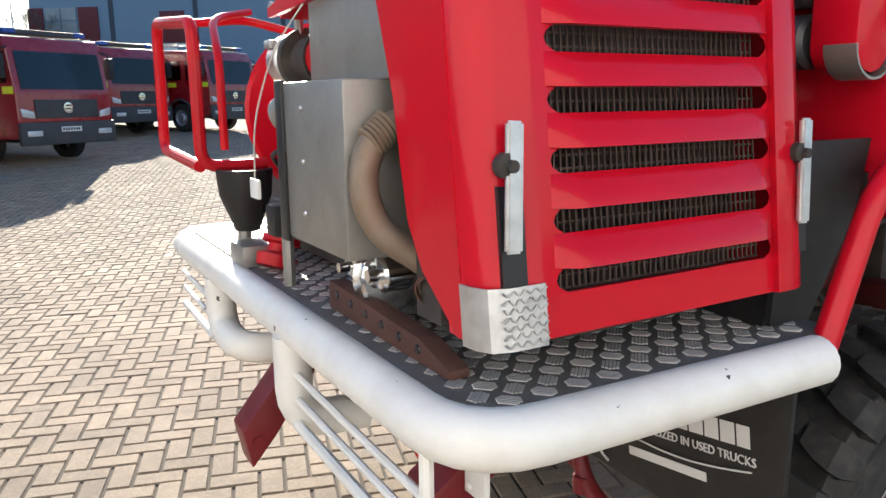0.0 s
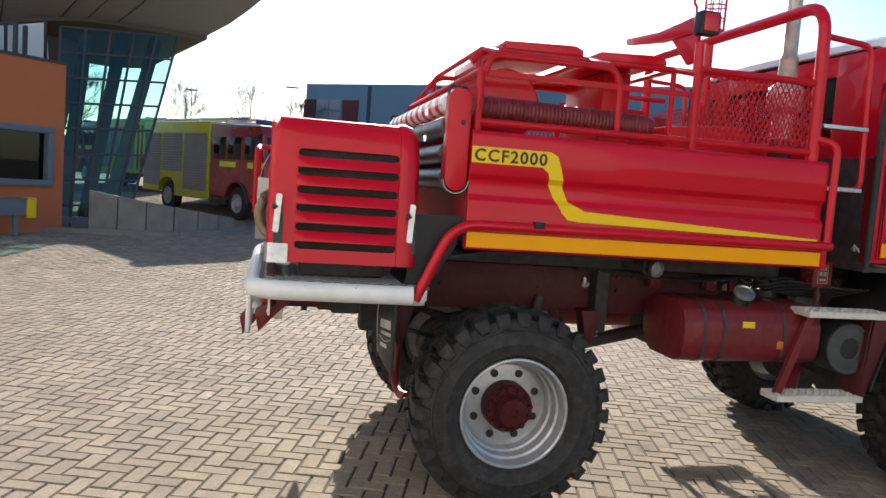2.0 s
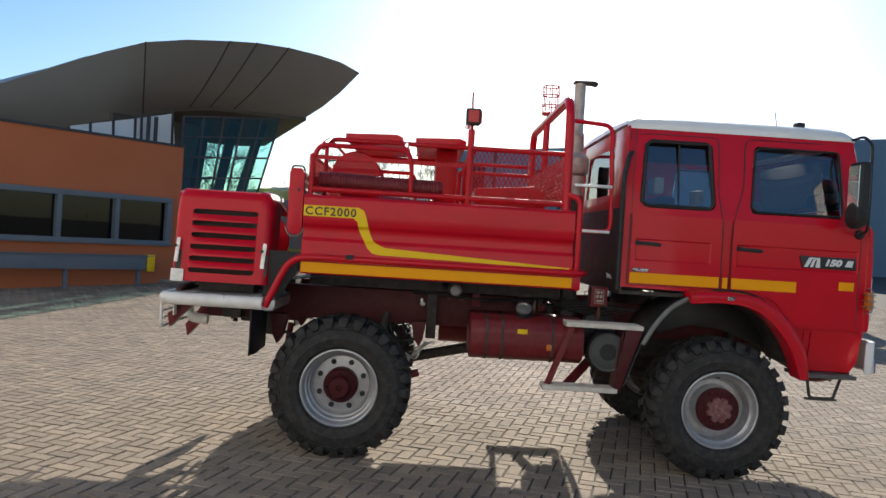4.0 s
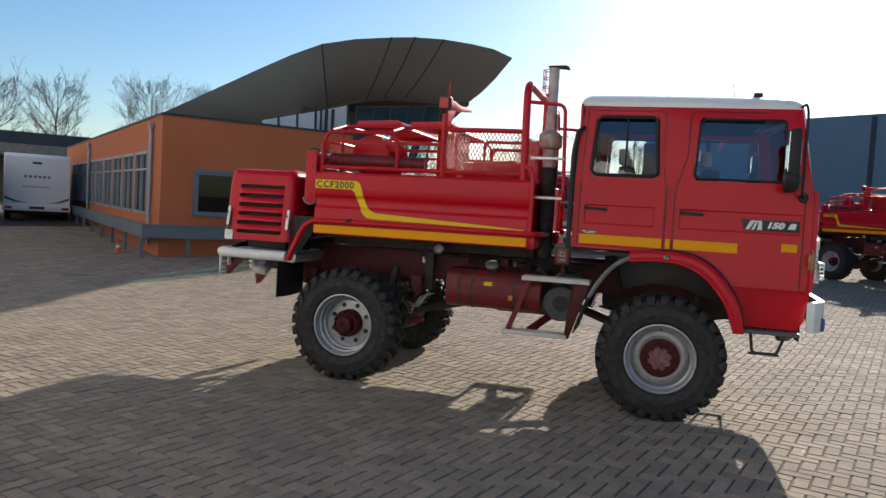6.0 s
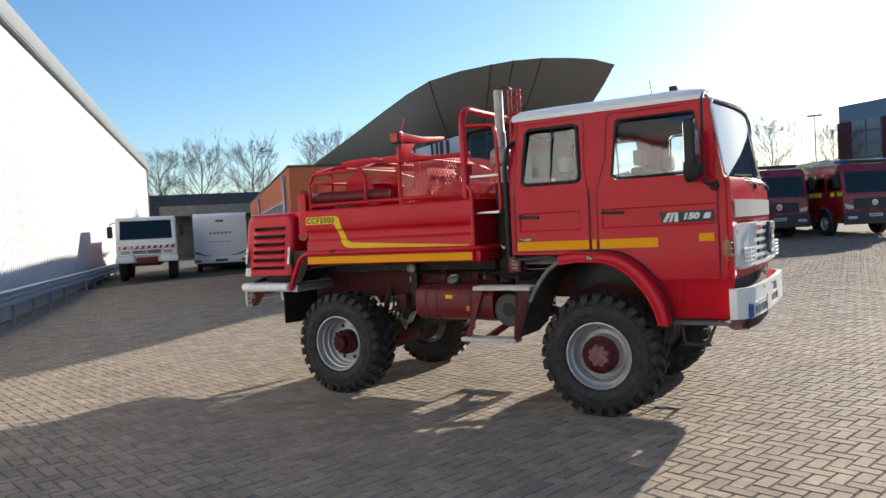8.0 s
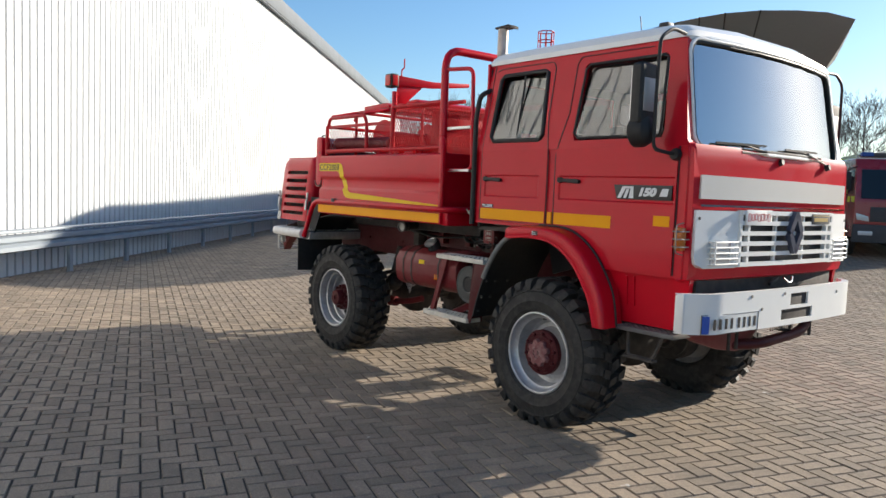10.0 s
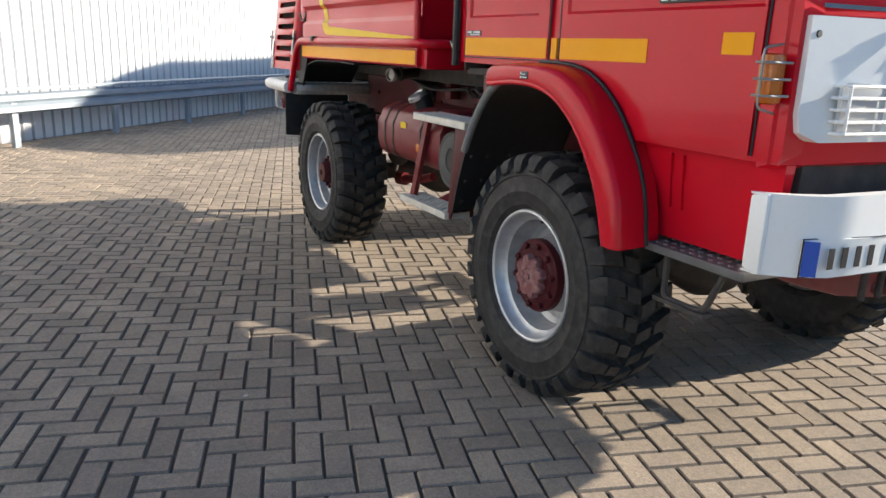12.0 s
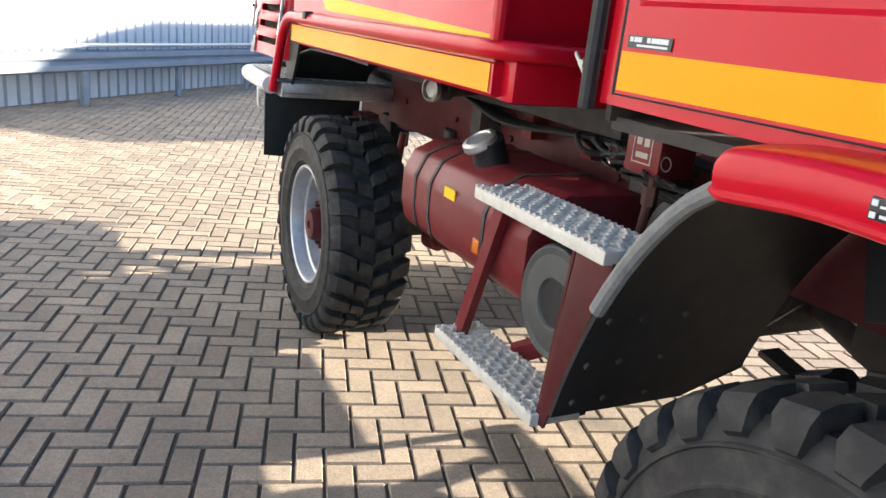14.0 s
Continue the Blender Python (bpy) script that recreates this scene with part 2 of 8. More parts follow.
HALL_TRIM = material("grey_fascia_metal", (0.13, 0.14, 0.15), 0.5, second=(0.10, 0.11, 0.12), scale=1.0)
GALV = material("galvanised_rail", (0.32, 0.36, 0.40), 0.5, 0.4, second=(0.24, 0.27, 0.30), scale=3, bump=0.05)
ORANGE = material("orange_render", (0.50, 0.150, 0.058), 0.85, second=(0.42, 0.125, 0.05), scale=0.8, fine=40, bump=0.15)
BLUEGREY = material("blue_grey_frame_paint", (0.13, 0.16, 0.19), 0.5, second=(0.10, 0.125, 0.15), scale=3)
ROOF = material("grey_zinc_shell", (0.27, 0.275, 0.27), 0.5, 0.1, second=(0.22, 0.225, 0.22), scale=0.5, fine=9)
ROOF_SEAM = material("dark_seam", (0.05, 0.05, 0.05), 0.6)
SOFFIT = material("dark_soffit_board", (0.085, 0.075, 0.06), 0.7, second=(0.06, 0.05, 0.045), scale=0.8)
DARKWALL = material("dark_far_cladding", (0.06, 0.065, 0.075), 0.7, second=(0.045, 0.05, 0.055), scale=0.3)
GREYCLAD = material("blue_grey_panel_cladding", (0.19, 0.235, 0.285), 0.55, second=(0.16, 0.20, 0.245), scale=0.2)
CONCRETE = material("weathered_concrete", (0.25, 0.23, 0.20), 0.85, second=(0.15, 0.135, 0.115), scale=1.2, fine=30, bump=0.2, dust=(0.10, 0.085, 0.07), dust_amount=0.4)
BARK = material("bare_bark", (0.115, 0.095, 0.085), 0.9, second=(0.08, 0.066, 0.058), scale=5, bump=0.2)
ENGINE_RED = material("dark_fire_engine_red", (0.26, 0.008, 0.014), 0.25, second=(0.20, 0.008, 0.012), scale=2, coat=0.5)
SHUTTER = material("roller_shutter_metal", (0.30, 0.29, 0.29), 0.4, 0.5, second=(0.24, 0.235, 0.235), scale=2)
CREAM = material("white_motorhome_panel", (0.82, 0.82, 0.81), 0.4, second=(0.76, 0.76, 0.75), scale=1.5)
CONE = material("orange_cone_plastic", (0.7, 0.13, 0.02), 0.5)
# copy of the oxide red, darkened to hold the shade below the truck
CHASSIS = material("shaded_dark_red_chassis_paint", (0.080, 0.009, 0.011), 0.5, second=(0.045, 0.008, 0.009), scale=7, bump=0.1, spec=0.25, dust=(0.08, 0.035, 0.032), dust_amount=0.35)
SUCTION = material("dark_grey_suction_hose", (0.06, 0.06, 0.064), 0.32, second=(0.04, 0.04, 0.043), scale=8, bump=0.05)
EMBLEM = material("dark_blue_grey_emblem", (0.07, 0.08, 0.12), 0.3, 0.4, second=(0.05, 0.055, 0.08), scale=8)
DRUM = material("dusty_grey_drum_face", (0.045, 0.047, 0.045), 0.6, second=(0.04, 0.04, 0.039), scale=6, bump=0.1, dust=(0.085, 0.082, 0.075), dust_amount=0.5)
BRASS = material("dull_brass_print", (0.42, 0.30, 0.09), 0.45, 0.3, second=(0.25, 0.17, 0.05), scale=40)
ALU_GREASY = material("greasy_grey_metal", (0.20, 0.17, 0.16), 0.45, 0.6, second=(0.08, 0.05, 0.05), scale=25, bump=0.1)
RIM_RUBBER = material("scuffed_grey_rubber_edge", (0.19, 0.188, 0.182), 0.75, second=(0.07, 0.07, 0.068), scale=26, bump=0.3, fine=240, dust=(0.24, 0.23, 0.21), dust_amount=0.4)
LINING = material("dusty_black_wheel_lining", (0.014, 0.014, 0.016), 0.42, second=(0.03, 0.03, 0.031), scale=5, bump=0.2, dust=(0.16, 0.155, 0.15), dust_amount=0.45)
GRAPHITE = material("dark_grey_plastic", (0.05, 0.05, 0.052), 0.6, scale=5)


# ---- mesh helpers ----
def box(bm, x0, x1, y0, y1, z0, z1, bev=0.0, seg=2):
    m = Matrix.LocRotScale(((x0 + x1) / 2, (y0 + y1) / 2, (z0 + z1) / 2), None, (abs(x1 - x0), abs(y1 - y0), abs(z1 - z0)))
    vs = bmesh.ops.create_cube(bm, size=1.0, matrix=m)["verts"]
    if bev:
        es = list({e for v in vs for e in v.link_edges})
        bmesh.ops.bevel(bm, geom=es, offset=bev, segments=seg, profile=0.6, affect="EDGES")
    return bm


def prism(bm, poly, axis, a, b, bev=0.0, seg=2):
    """A closed outline pushed from a to b along an axis. Outline in (y, z), (x, z) or (x, y)."""
    put = {"x": lambda p, s: (s, p[0], p[1]), "y": lambda p, s: (p[0], s, p[1]), "z": lambda p, s: (p[0], p[1], s)}[axis]
    lo, hi = [bm.verts.new(put(p, a)) for p in poly], [bm.verts.new(put(p, b)) for p in poly]
    fs = [bm.faces.new(lo), bm.faces.new(hi)]
    for i in range(len(poly)):
        j = (i + 1) % len(poly)
        fs.append(bm.faces.new((lo[i], lo[j], hi[j], hi[i])))
    bmesh.ops.recalc_face_normals(bm, faces=fs)
    if bev:
        es = list({e for f in fs for e in f.edges})
        bmesh.ops.bevel(bm, geom=es, offset=bev, segments=seg, profile=0.6, affect="EDGES")
    return bm


def rounded(pts, bend, steps=5):
    """A line of corners with each inner corner turned into a bend."""
    pts = [Vector(p) for p in pts]
    out = [pts[0]]
    for a, c, b in zip(pts, pts[1:], pts[2:]):
        d1, d2 = (a - c), (b - c)
        k = min(bend, d1.length * 0.49, d2.length * 0.49)
        p, q = c + d1.normalized() * k, c + d2.normalized() * k
        out += [(p * (1 - s) + c * s) * (1 - s) + (c * (1 - s) + q * s) * s for s in [i / steps for i in range(steps + 1)]]
    return out + [pts[-1]]


def tube(bm, pts, r, bend=0.0, seg=10, r_end=None, closed=False):
    pts = rounded(pts, bend) if bend else [Vector(p) for p in pts]
    side, rings = None, []
    for i, p in enumerate(pts):
        d = (pts[min(i + 1, len(pts) - 1)] - pts[max(i - 1, 0)]).normalized()
        if side is None:
            side = d.orthogonal().normalized()
        side = (side - d * side.dot(d)).normalized()
        up = d.cross(side)
        rr = r if r_end is None else r + (r_end - r) * i / (len(pts) - 1)
        rings.append([bm.verts.new(p + (side * math.cos(2 * math.pi * k / seg) + up * math.sin(2 * math.pi * k / seg)) * rr) for k in range(seg)])
    for a, b in zip(rings, rings[1:]):
        for k in range(seg):
            bm.faces.new((a[k], a[(k + 1) % seg], b[(k + 1) % seg], b[k]))
    bm.faces.new(rings[0][::-1])
    bm.faces.new(rings[-1])
    return bm


def lathe(bm, origin, axis, profile, seg=28, caps=True):
    """A turned shape: profile of (radius, way along the axis)."""
    o, d = Vector(origin), Vector(axis).normalized()
    s = d.orthogonal().normalized()
    t = d.cross(s)
    rings = []
    for r, h in profile:
        c = o + d * h
        rings.append([c] if r < 1e-6 else [c + (s * math.cos(2 * math.pi * k / seg) + t * math.sin(2 * math.pi * k / seg)) * r for k in range(seg)])
    rings = [[bm.verts.new(p) for p in ring] for ring in rings]
    for a, b in zip(rings, rings[1:]):
        for k in range(seg):
            j = (k + 1) % seg
            q = [a[k % len(a)], a[j % len(a)], b[j % len(b)], b[k % len(b)]]
            q = [v for i, v in enumerate(q) if v not in q[:i]]
            if len(q) > 2:
                bm.faces.new(q)
    for ring in (rings[0], rings[-1]):
        if caps and len(ring) > 1:
            bm.faces.new(ring)
    return bm


def rod(bm, p, q, r, seg=12):
    return lathe(bm, p, Vector(q) - Vector(p), [(r, 0), (r, (Vector(q) - Vector(p)).length)], seg)


def bar(bm, p, q, w, h, up=(0, 0, 1)):
    """A straight rectangular bar from p to q: w across, h along up."""
    p, q = Vector(p), Vector(q)
    d = (q - p).normalized()
    s = d.cross(Vector(up)).normalized()
    u = s.cross(d)
    c = [[e + s * a * w / 2 + u * b * h / 2 for a, b in ((-1, -1), (1, -1), (1, 1), (-1, 1))] for e in (p, q)]
    v = [[bm.verts.new(x) for x in ring] for ring in c]
    bm.faces.new(v[0][::-1]), bm.faces.new(v[1])
    for k in range(4):
        bm.faces.new((v[0][k], v[0][(k + 1) % 4], v[1][(k + 1) % 4], v[1][k]))
    return bm


def sheet(bm, rows, thick=0.0, out=None):
    """A grid of points as a surface, given a real thickness behind it. out: the side that shows; by default away from the truck's middle."""
    g = [[Vector(p) for p in row] for row in rows]
    n, m = len(g), len(g[0])

    def grid(pts):
        vs = [[bm.verts.new(p) for p in row] for row in pts]
        for i in range(n - 1):
            for j in range(m - 1):
                bm.faces.new((vs[i][j], vs[i][j + 1], vs[i + 1][j + 1], vs[i + 1][j]))
        return vs

    front = grid(g)
    if not thick:
        return bm
    nrm = []
    for i in range(n):
        nrm.append([])
        for j in range(m):
            a = g[i][min(j + 1, m - 1)] - g[i][max(j - 1, 0)]
            b = g[min(i + 1, n - 1)][j] - g[max(i - 1, 0)][j]
            v = a.cross(b)
            nrm[-1].append(v.normalized() if v.length > 1e-12 else Vector((0, 0, 1)))
    mid = sum((p for row in g for p in row), Vector()) / (n * m)
    show = Vector(out) if out else mid - Vector((1.4, 0, 1.2))
    mean = sum((v for row in nrm for v in row), Vector())
    k = abs(thick) * (-1 if mean.dot(show) > 0 else 1)
    back = grid([[g[i][j] + nrm[i][j] * k for j in range(m)] for i in range(n)])
    rim = [(i, 0) for i in range(n)] + [(n - 1, j) for j in range(1, m)] + [(i, m - 1) for i in range(n - 2, -1, -1)] + [(0, j) for j in range(m - 2, 0, -1)]
    for a, b in zip(rim, rim[1:] + rim[:1]):
        bm.faces.new((front[a[0]][a[1]], front[b[0]][b[1]], back[b[0]][b[1]], back[a[0]][a[1]]))
    return bm


SINGLE = {"screen_pillar", "drum_nut", "air_valve", "ring", "rail_clip", "spring_hanger", "rail_bracket", "step_stud", "engine_cable", "loop_hose", "brake_pipe", "brake_hose", "belt_wheel", "pressing", "mudguard_bolt", "drain_valve", "drain_hose", "wiper_arm", "grille", "cab_lining", "valve_stand", "rack_post", "door_seam", "hose_fitting", "rear_wall", "cab_side", "rivet", "bolt", "brake_line", "head_rest", "wiper", "roof_rib", "rim_hole", "pin",
          "air_tank", "side_window", "bright_strip", "window", "panel_seam", "dark_pier", "sign_board", "vent_pipe", "post_lens", "mullion", "office_chair_back",
          "plate_bar", "red_stripe", "strap_buckle", "control_box", "tow_jaw", "step_hanger", "rear_stripe", "cab_pillar", "subframe", "bull_bar_post", "swoosh", "air_line", "marker_print", "badge_mark", "print"}


def islands(bm):
    """The loose pieces of a bmesh, each as a bmesh of its own."""
    left, out = set(bm.verts), []
    while left:
        todo, got = [left.pop()], []
        while todo:
            v = todo.pop()
            got.append(v)
            for e in v.link_edges:
                o = e.other_vert(v)
                if o in left:
                    left.discard(o)
                    todo.append(o)
        nb = bmesh.new()
        at = {v: nb.verts.new(v.co) for v in got}
        for f in {f for v in got for f in v.link_faces}:
            nb.faces.new([at[v] for v in f.verts])
        out.append(nb)
    return out


def link_mesh(name, bm, mat, parent=None, label="", angle=32, clean=True):
    if name in SINGLE:
        pieces = islands(bm)
        for piece in pieces[1:]:
            link_one(name, piece, mat, parent, label, angle, clean)
        bm = pieces[0]
    return link_one(name, bm, mat, parent, label, angle, clean)


def link_one(name, bm, mat, parent, label, angle, clean):
    if clean:
        bmesh.ops.recalc_face_normals(bm, faces=bm.faces[:])
    me = bpy.data.meshes.new(name)
    bm.to_mesh(me)
    bm.free()
    me.shade_smooth()
    me.set_sharp_from_angle(angle=radians(angle))
    me.materials.append(mat)
    ob = new(name, me)
    if parent:
        ob.parent = parent
    return tagged(ob, label)


def part(name, bm, mat, parent, label=""):
    return link_mesh(name, bm, mat, parent, label)


def B():
    return bmesh.new()


def thing(name, m, label, category, group=""):
    ob = new(name)
    ob.empty_display_size = 0.3
    ob.matrix_world = m
    return tagged(ob, label, category, group)


def structure(name, bm, mat, label="", category=""):
    return tagged(link_mesh(name, bm, mat), label, category, kind="structure")


def lettering(name, text, size, m, mat, parent, label="", depth=0.0012, shear=0.0, space=1.0, width=None, bold=0.0):
    """Writing in the built-in font, as a thin mesh at the pose m (reads along its x, up its y)."""
    cu = bpy.data.curves.new(name, "FONT")
    cu.body, cu.size, cu.extrude, cu.shear, cu.space_character = text, size, depth, shear, space
    cu.resolution_u, cu.offset = 3, bold
    tmp = new("lettering_source", cu)
    bpy.context.view_layer.update()
    me = bpy.data.meshes.new_from_object(tmp.evaluated_get(bpy.context.evaluated_depsgraph_get()))
    bpy.data.objects.remove(tmp)
    bpy.data.curves.remove(cu)
    if width:
        xs = [v.co.x for v in me.vertices]
        k = width / (max(xs) - min(xs))
        me.transform(Matrix.Diagonal((k, 1, 1, 1)))
    me.transform(m)
    me.materials.clear()
    me.materials.append(mat)
    ob = new(name, me)
    ob.parent = parent
    return tagged(ob, label)


def ground_z(x, y):
    """The yard is level round the truck and rises gently beyond it, more so before the parked engines."""
    s = y - 4.5
    far = min(y, 30) - 7.5
    edge = max(-30, min(30, (x + 9) / 1.2)), max(-30, min(30, (5.6 - x) / 0.6))
    bank = 0.018 / (1 + math.exp(-edge[0])) / (1 + math.exp(-edge[1]))
    return (0.021 * (s + math.sqrt(s * s + 3.0)) + bank * (far + math.sqrt(far * far + 3.0))) / 2 if s > -25 else 0.0


SIDE = pose(0, 0, 0, 90, 0, 0)  # lettering that faces -y


# ---- ground ----
TILT_BRICK = radians(-16.4)
PW = 0.1055  # half the modular length of a paver


def make_ground():
    xs = [-400, -200, -100, -60, -40] + [-30 + i for i in range(61)] + [40, 60, 100, 200, 400]
    ys = [-400, -200, -100, -60, -40] + [-30 + i for i in range(91)] + [80, 100, 200, 400]
    bm = B()
    sheet(bm, [[(x, y, ground_z(x, min(y, 60)) - 0.0095) for x in xs] for y in ys])
    return structure("ground", bm, JOINT, "grey-brown sanded yard surface", "ground")


ground = make_ground()


# ---- buildings: local x runs across the lane, local y along it ----
LANE = pose(0, 0, 0, 0, 0, 48.2)


def placed(ob):
    ob.matrix_world = LANE
    return ob


def sub(name, bm, mat, parent, label=""):
    return part(name, bm, mat, parent, label)


# white hall
bm = B()
u, pts = -16.0, []
while u < 55.0:
    pts += [(0.0, u), (0.0, u + 0.146), (-0.055, u + 0.154), (-0.055, u + 0.192)]
    u += 0.20
rows = [[(-6.85 + d, uu, z) for d, uu in pts] for z in (-0.05, 7.45)]
sheet(bm, rows)
box(bm, -7.25, -6.94, -16, 55.0, -0.1, 7.5)
hall = placed(structure("wall_hall", bm, HALL_WHITE, "white profiled steel wall of a tall hall", "wall"))
bm = B()
box(bm, -7.3, -6.70, -16.1, 55.2, 7.42, 7.46)
box(bm, -7.3, -6.68, -16.1, 55.2, 7.46, 7.98, 0.02)
sub("fascia", bm, HALL_TRIM, hall, "grey metal roof edge")
bm = B()
box(bm, -6.86, -6.78, 54.9, 55.1, 0, 7.45)
sub("corner_trim", bm, HALL_TRIM, hall)
bm = B()
box(bm, -30, -7.25, -16, 55.0, 0, 7.6)
sub("hall_body", bm, HALL_WHITE, hall)

# crash rail along the hall
bm = B()
prof = [(-6.40, 0.44), (-6.34, 0.47), (-6.34, 0.535), (-6.40, 0.575), (-6.34, 0.615), (-6.34, 0.68), (-6.40, 0.71), (-6.415, 0.71), (-6.36, 0.675), (-6.36, 0.62), (-6.42, 0.575), (-6.36, 0.53), (-6.36, 0.475), (-6.415, 0.44)]
prism(bm, prof, "y", -9.0, 40.0)
rail = tagged(link_mesh("crash_rail", bm, GALV), "galvanised steel crash rail on short posts beside the hall", "crash rail")
rail.matrix_world = LANE
for k in range(24):
    uu = -7.8 + 2.0 * k
    bm = B()
    box(bm, -6.45, -6.39, uu - 0.05, uu + 0.05, -0.05, 0.70, 0.004)
    part("rail_post", bm, GALV, rail)
bm = B()
box(bm, -6.60, -6.36, -9.0, 40.0, 0.735, 0.775, 0.01)
part("rail_cap", bm, GALV, rail)

# low orange building
G0 = 0.12
bm = B()
box(bm, 0.0, 5.0, 11.8, 12.05, G0 - 0.2, 1.18)
box(bm, 0.0, 5.0, 11.8, 12.05, 2.17, 3.50)
box(bm, 0.0, 0.82, 11.8, 12.05, 1.18, 2.17)
box(bm, 4.68, 5.0, 11.8, 12.05, 1.18, 2.17)
wb = [(13.5 + 2.0 * k, 13.5 + 2.0 * k + 1.7) for k in range(9)]
box(bm, 0.0, 0.25, 12.05, 34.0, G0 - 0.2, 1.05)
box(bm, 0.0, 0.25, 12.05, 34.0, 2.70, 3.50)
e = 12.05
for a, b in wb:
    box(bm, 0.0, 0.25, e, a, 1.05, 2.70)
    e = b
box(bm, 0.0, 0.25, e, 34.0, 1.05, 2.70)
box(bm, 4.75, 5.0, 12.05, 16.0, G0 - 0.2, 3.50)
orange = placed(structure("wall_office", bm, ORANGE, "orange rendered wall of a low office", "wall"))
bm = B()
box(bm, -0.03, 5.03, 11.77, 34.0, 3.50, 3.56)
box(bm, 0.02, 4.98, 11.82, 34.0, 3.40, 3.50)
sub("roof_edge", bm, GRAPHITE, orange, "dark roof edging")
# solid dark block stands in for the unlit rooms behind the side windows
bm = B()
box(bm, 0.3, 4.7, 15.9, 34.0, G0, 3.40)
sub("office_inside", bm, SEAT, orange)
bm = B()
for v0, v1, z0, z1 in ((0.76, 4.74, 1.10, 1.22), (0.76, 4.74, 2.13, 2.25), (0.76, 0.88, 1.22, 2.13), (4.62, 4.74, 1.22, 2.13), (2.10, 2.20, 1.22, 2.13), (3.36, 3.46, 1.22, 2.13)):
    box(bm, v0, v1, 11.70, 11.95, z0, z1, 0.01)
win = placed(structure("window_front", bm, BLUEGREY, "wide blue-grey framed office window", "window"))
for v0, v1 in ((0.88, 2.10), (2.20, 3.36), (3.46, 4.62)):
    bm = B()
    box(bm, v0, v1, 11.86, 11.87, 1.22, 2.13)
    sub("pane", bm, FAR_GLASS, win)
# flat dark sheet stands in for the unlit room behind the panes
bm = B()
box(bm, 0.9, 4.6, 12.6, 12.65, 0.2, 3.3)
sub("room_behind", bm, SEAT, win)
bm = B()
for y in (2.6, 3.0):
    box(bm, y, y + 0.25, 12.3, 12.4, 1.1, 1.75, 0.03)
sub("office_chair_back", bm, BLUEGREY, win)
for i, (a, b) in enumerate(wb):
    bm = B()
    for u0, u1, z0, z1 in ((a, b, 1.05, 1.12), (a, b, 2.63, 2.70), (a, a + 0.06, 1.12, 2.63), (b - 0.06, b, 1.12, 2.63), ((a + b) / 2 - 0.03, (a + b) / 2 + 0.03, 1.12, 2.63), (a, b, 2.2, 2.25)):
        box(bm, -0.02, 0.12, u0, u1, z0, z1)
    w = placed(structure(f"window_{i + 1}", bm, GALV, "tall grey framed office window", "window"))
    bm = B()
    box(bm, 0.05, 0.06, a, b, 1.1, 2.66)
    sub("pane", bm, FAR_GLASS, w)
for uu in (12.75, 24.9):
    bm = B()
    rod(bm, (-0.07, uu, G0 + 0.2), (-0.07, uu, 3.3), 0.05)
    box(bm, -0.14, 0.0, uu - 0.08, uu + 0.08, 3.22, 3.36, 0.01)
    placed(structure("drain_pipe", bm, GALV, "grey rain pipe on the orange wall", "rain pipe"))
# blue-grey crash rail round the office
bm = B()
box(bm, -0.48, 4.1, 11.28, 11.36, 0.56, 0.86, 0.012)
box(bm, -0.48, -0.40, 11.36, 33.0, 0.56, 0.86, 0.012)
box(bm, -0.52, 4.1, 11.24, 11.42, 0.86, 0.885, 0.006)
box(bm, -0.52, -0.36, 11.36, 33.0, 0.86, 0.885, 0.006)
orail = tagged(link_mesh("crash_rail", bm, BLUEGREY), "blue-grey painted crash rail round the orange office", "crash rail")
orail.matrix_world = LANE
for v, uu in [(-0.44, 11.5 + 2.2 * k) for k in range(10)] + [(0.6 + 1.6 * k, 11.38) for k in range(3)]:
    bm = B()
    box(bm, v - 0.04, v + 0.04, uu - 0.04, uu + 0.04, 0.0, 0.56, 0.004)
    part("rail_post", bm, BLUEGREY, orail)
bm = B()
box(bm, 3.95, 4.12, 11.24, 11.42, 0.52, 0.90, 0.01)
part("rail_end", bm, LEMON, orail, "yellow painted rail end")


# sweeping grey roof shell over the entrance
def K(u, v, z):
    a = radians(139)
    return Vector((u * math.cos(a) + v * math.sin(a), u * math.sin(a) - v * math.cos(a), z))


def along(pts, n):
    """n points at even steps along a line of points."""
    pts = [Vector(p) for p in pts]
    d = [0.0]
    for a, b in zip(pts, pts[1:]):
        d.append(d[-1] + (b - a).length)
    out = []
    for i in range(n):
        t = d[-1] * i / (n - 1)
        k = max(j for j in range(len(d)) if d[j] <= t + 1e-9)
        k = min(k, len(pts) - 2)
        out.append(pts[k].lerp(pts[k + 1], (t - d[k]) / (d[k + 1] - d[k])))
    return out


EDGE = [K(10.0, 9.19, 6.01), K(10.05, 8.56, 6.16), K(10.2, 7.91, 6.22), K(10.5, 7.18, 6.27), K(10.8, 6.44, 6.25), K(11.2, 5.93, 6.22), K(11.8, 5.15, 6.14), K(12.6, 4.5, 6.02), K(14, 4.15, 5.86), K(16, 3.85, 5.64), K(18.5, 3.5, 5.36), K(21, 3.05, 5.02), K(26, 2.2, 4.4)]
SOFF = [K(12.5, 9.5, 5.02), K(12.9, 9.0, 5.02), K(13.4, 8.41, 5.04), K(13.8, 7.9, 5.06), K(14.2, 7.38, 5.06), K(14.5, 6.9, 4.98), K(14.8, 6.42, 4.88), K(15.3, 5.95, 4.68), K(15.8, 5.6, 4.53), K(17, 5.2, 4.38), K(19, 4.98, 4.25), K(22, 4.7, 4.1), K(27, 4.2, 3.8)]
N = len(EDGE)
bm = B()
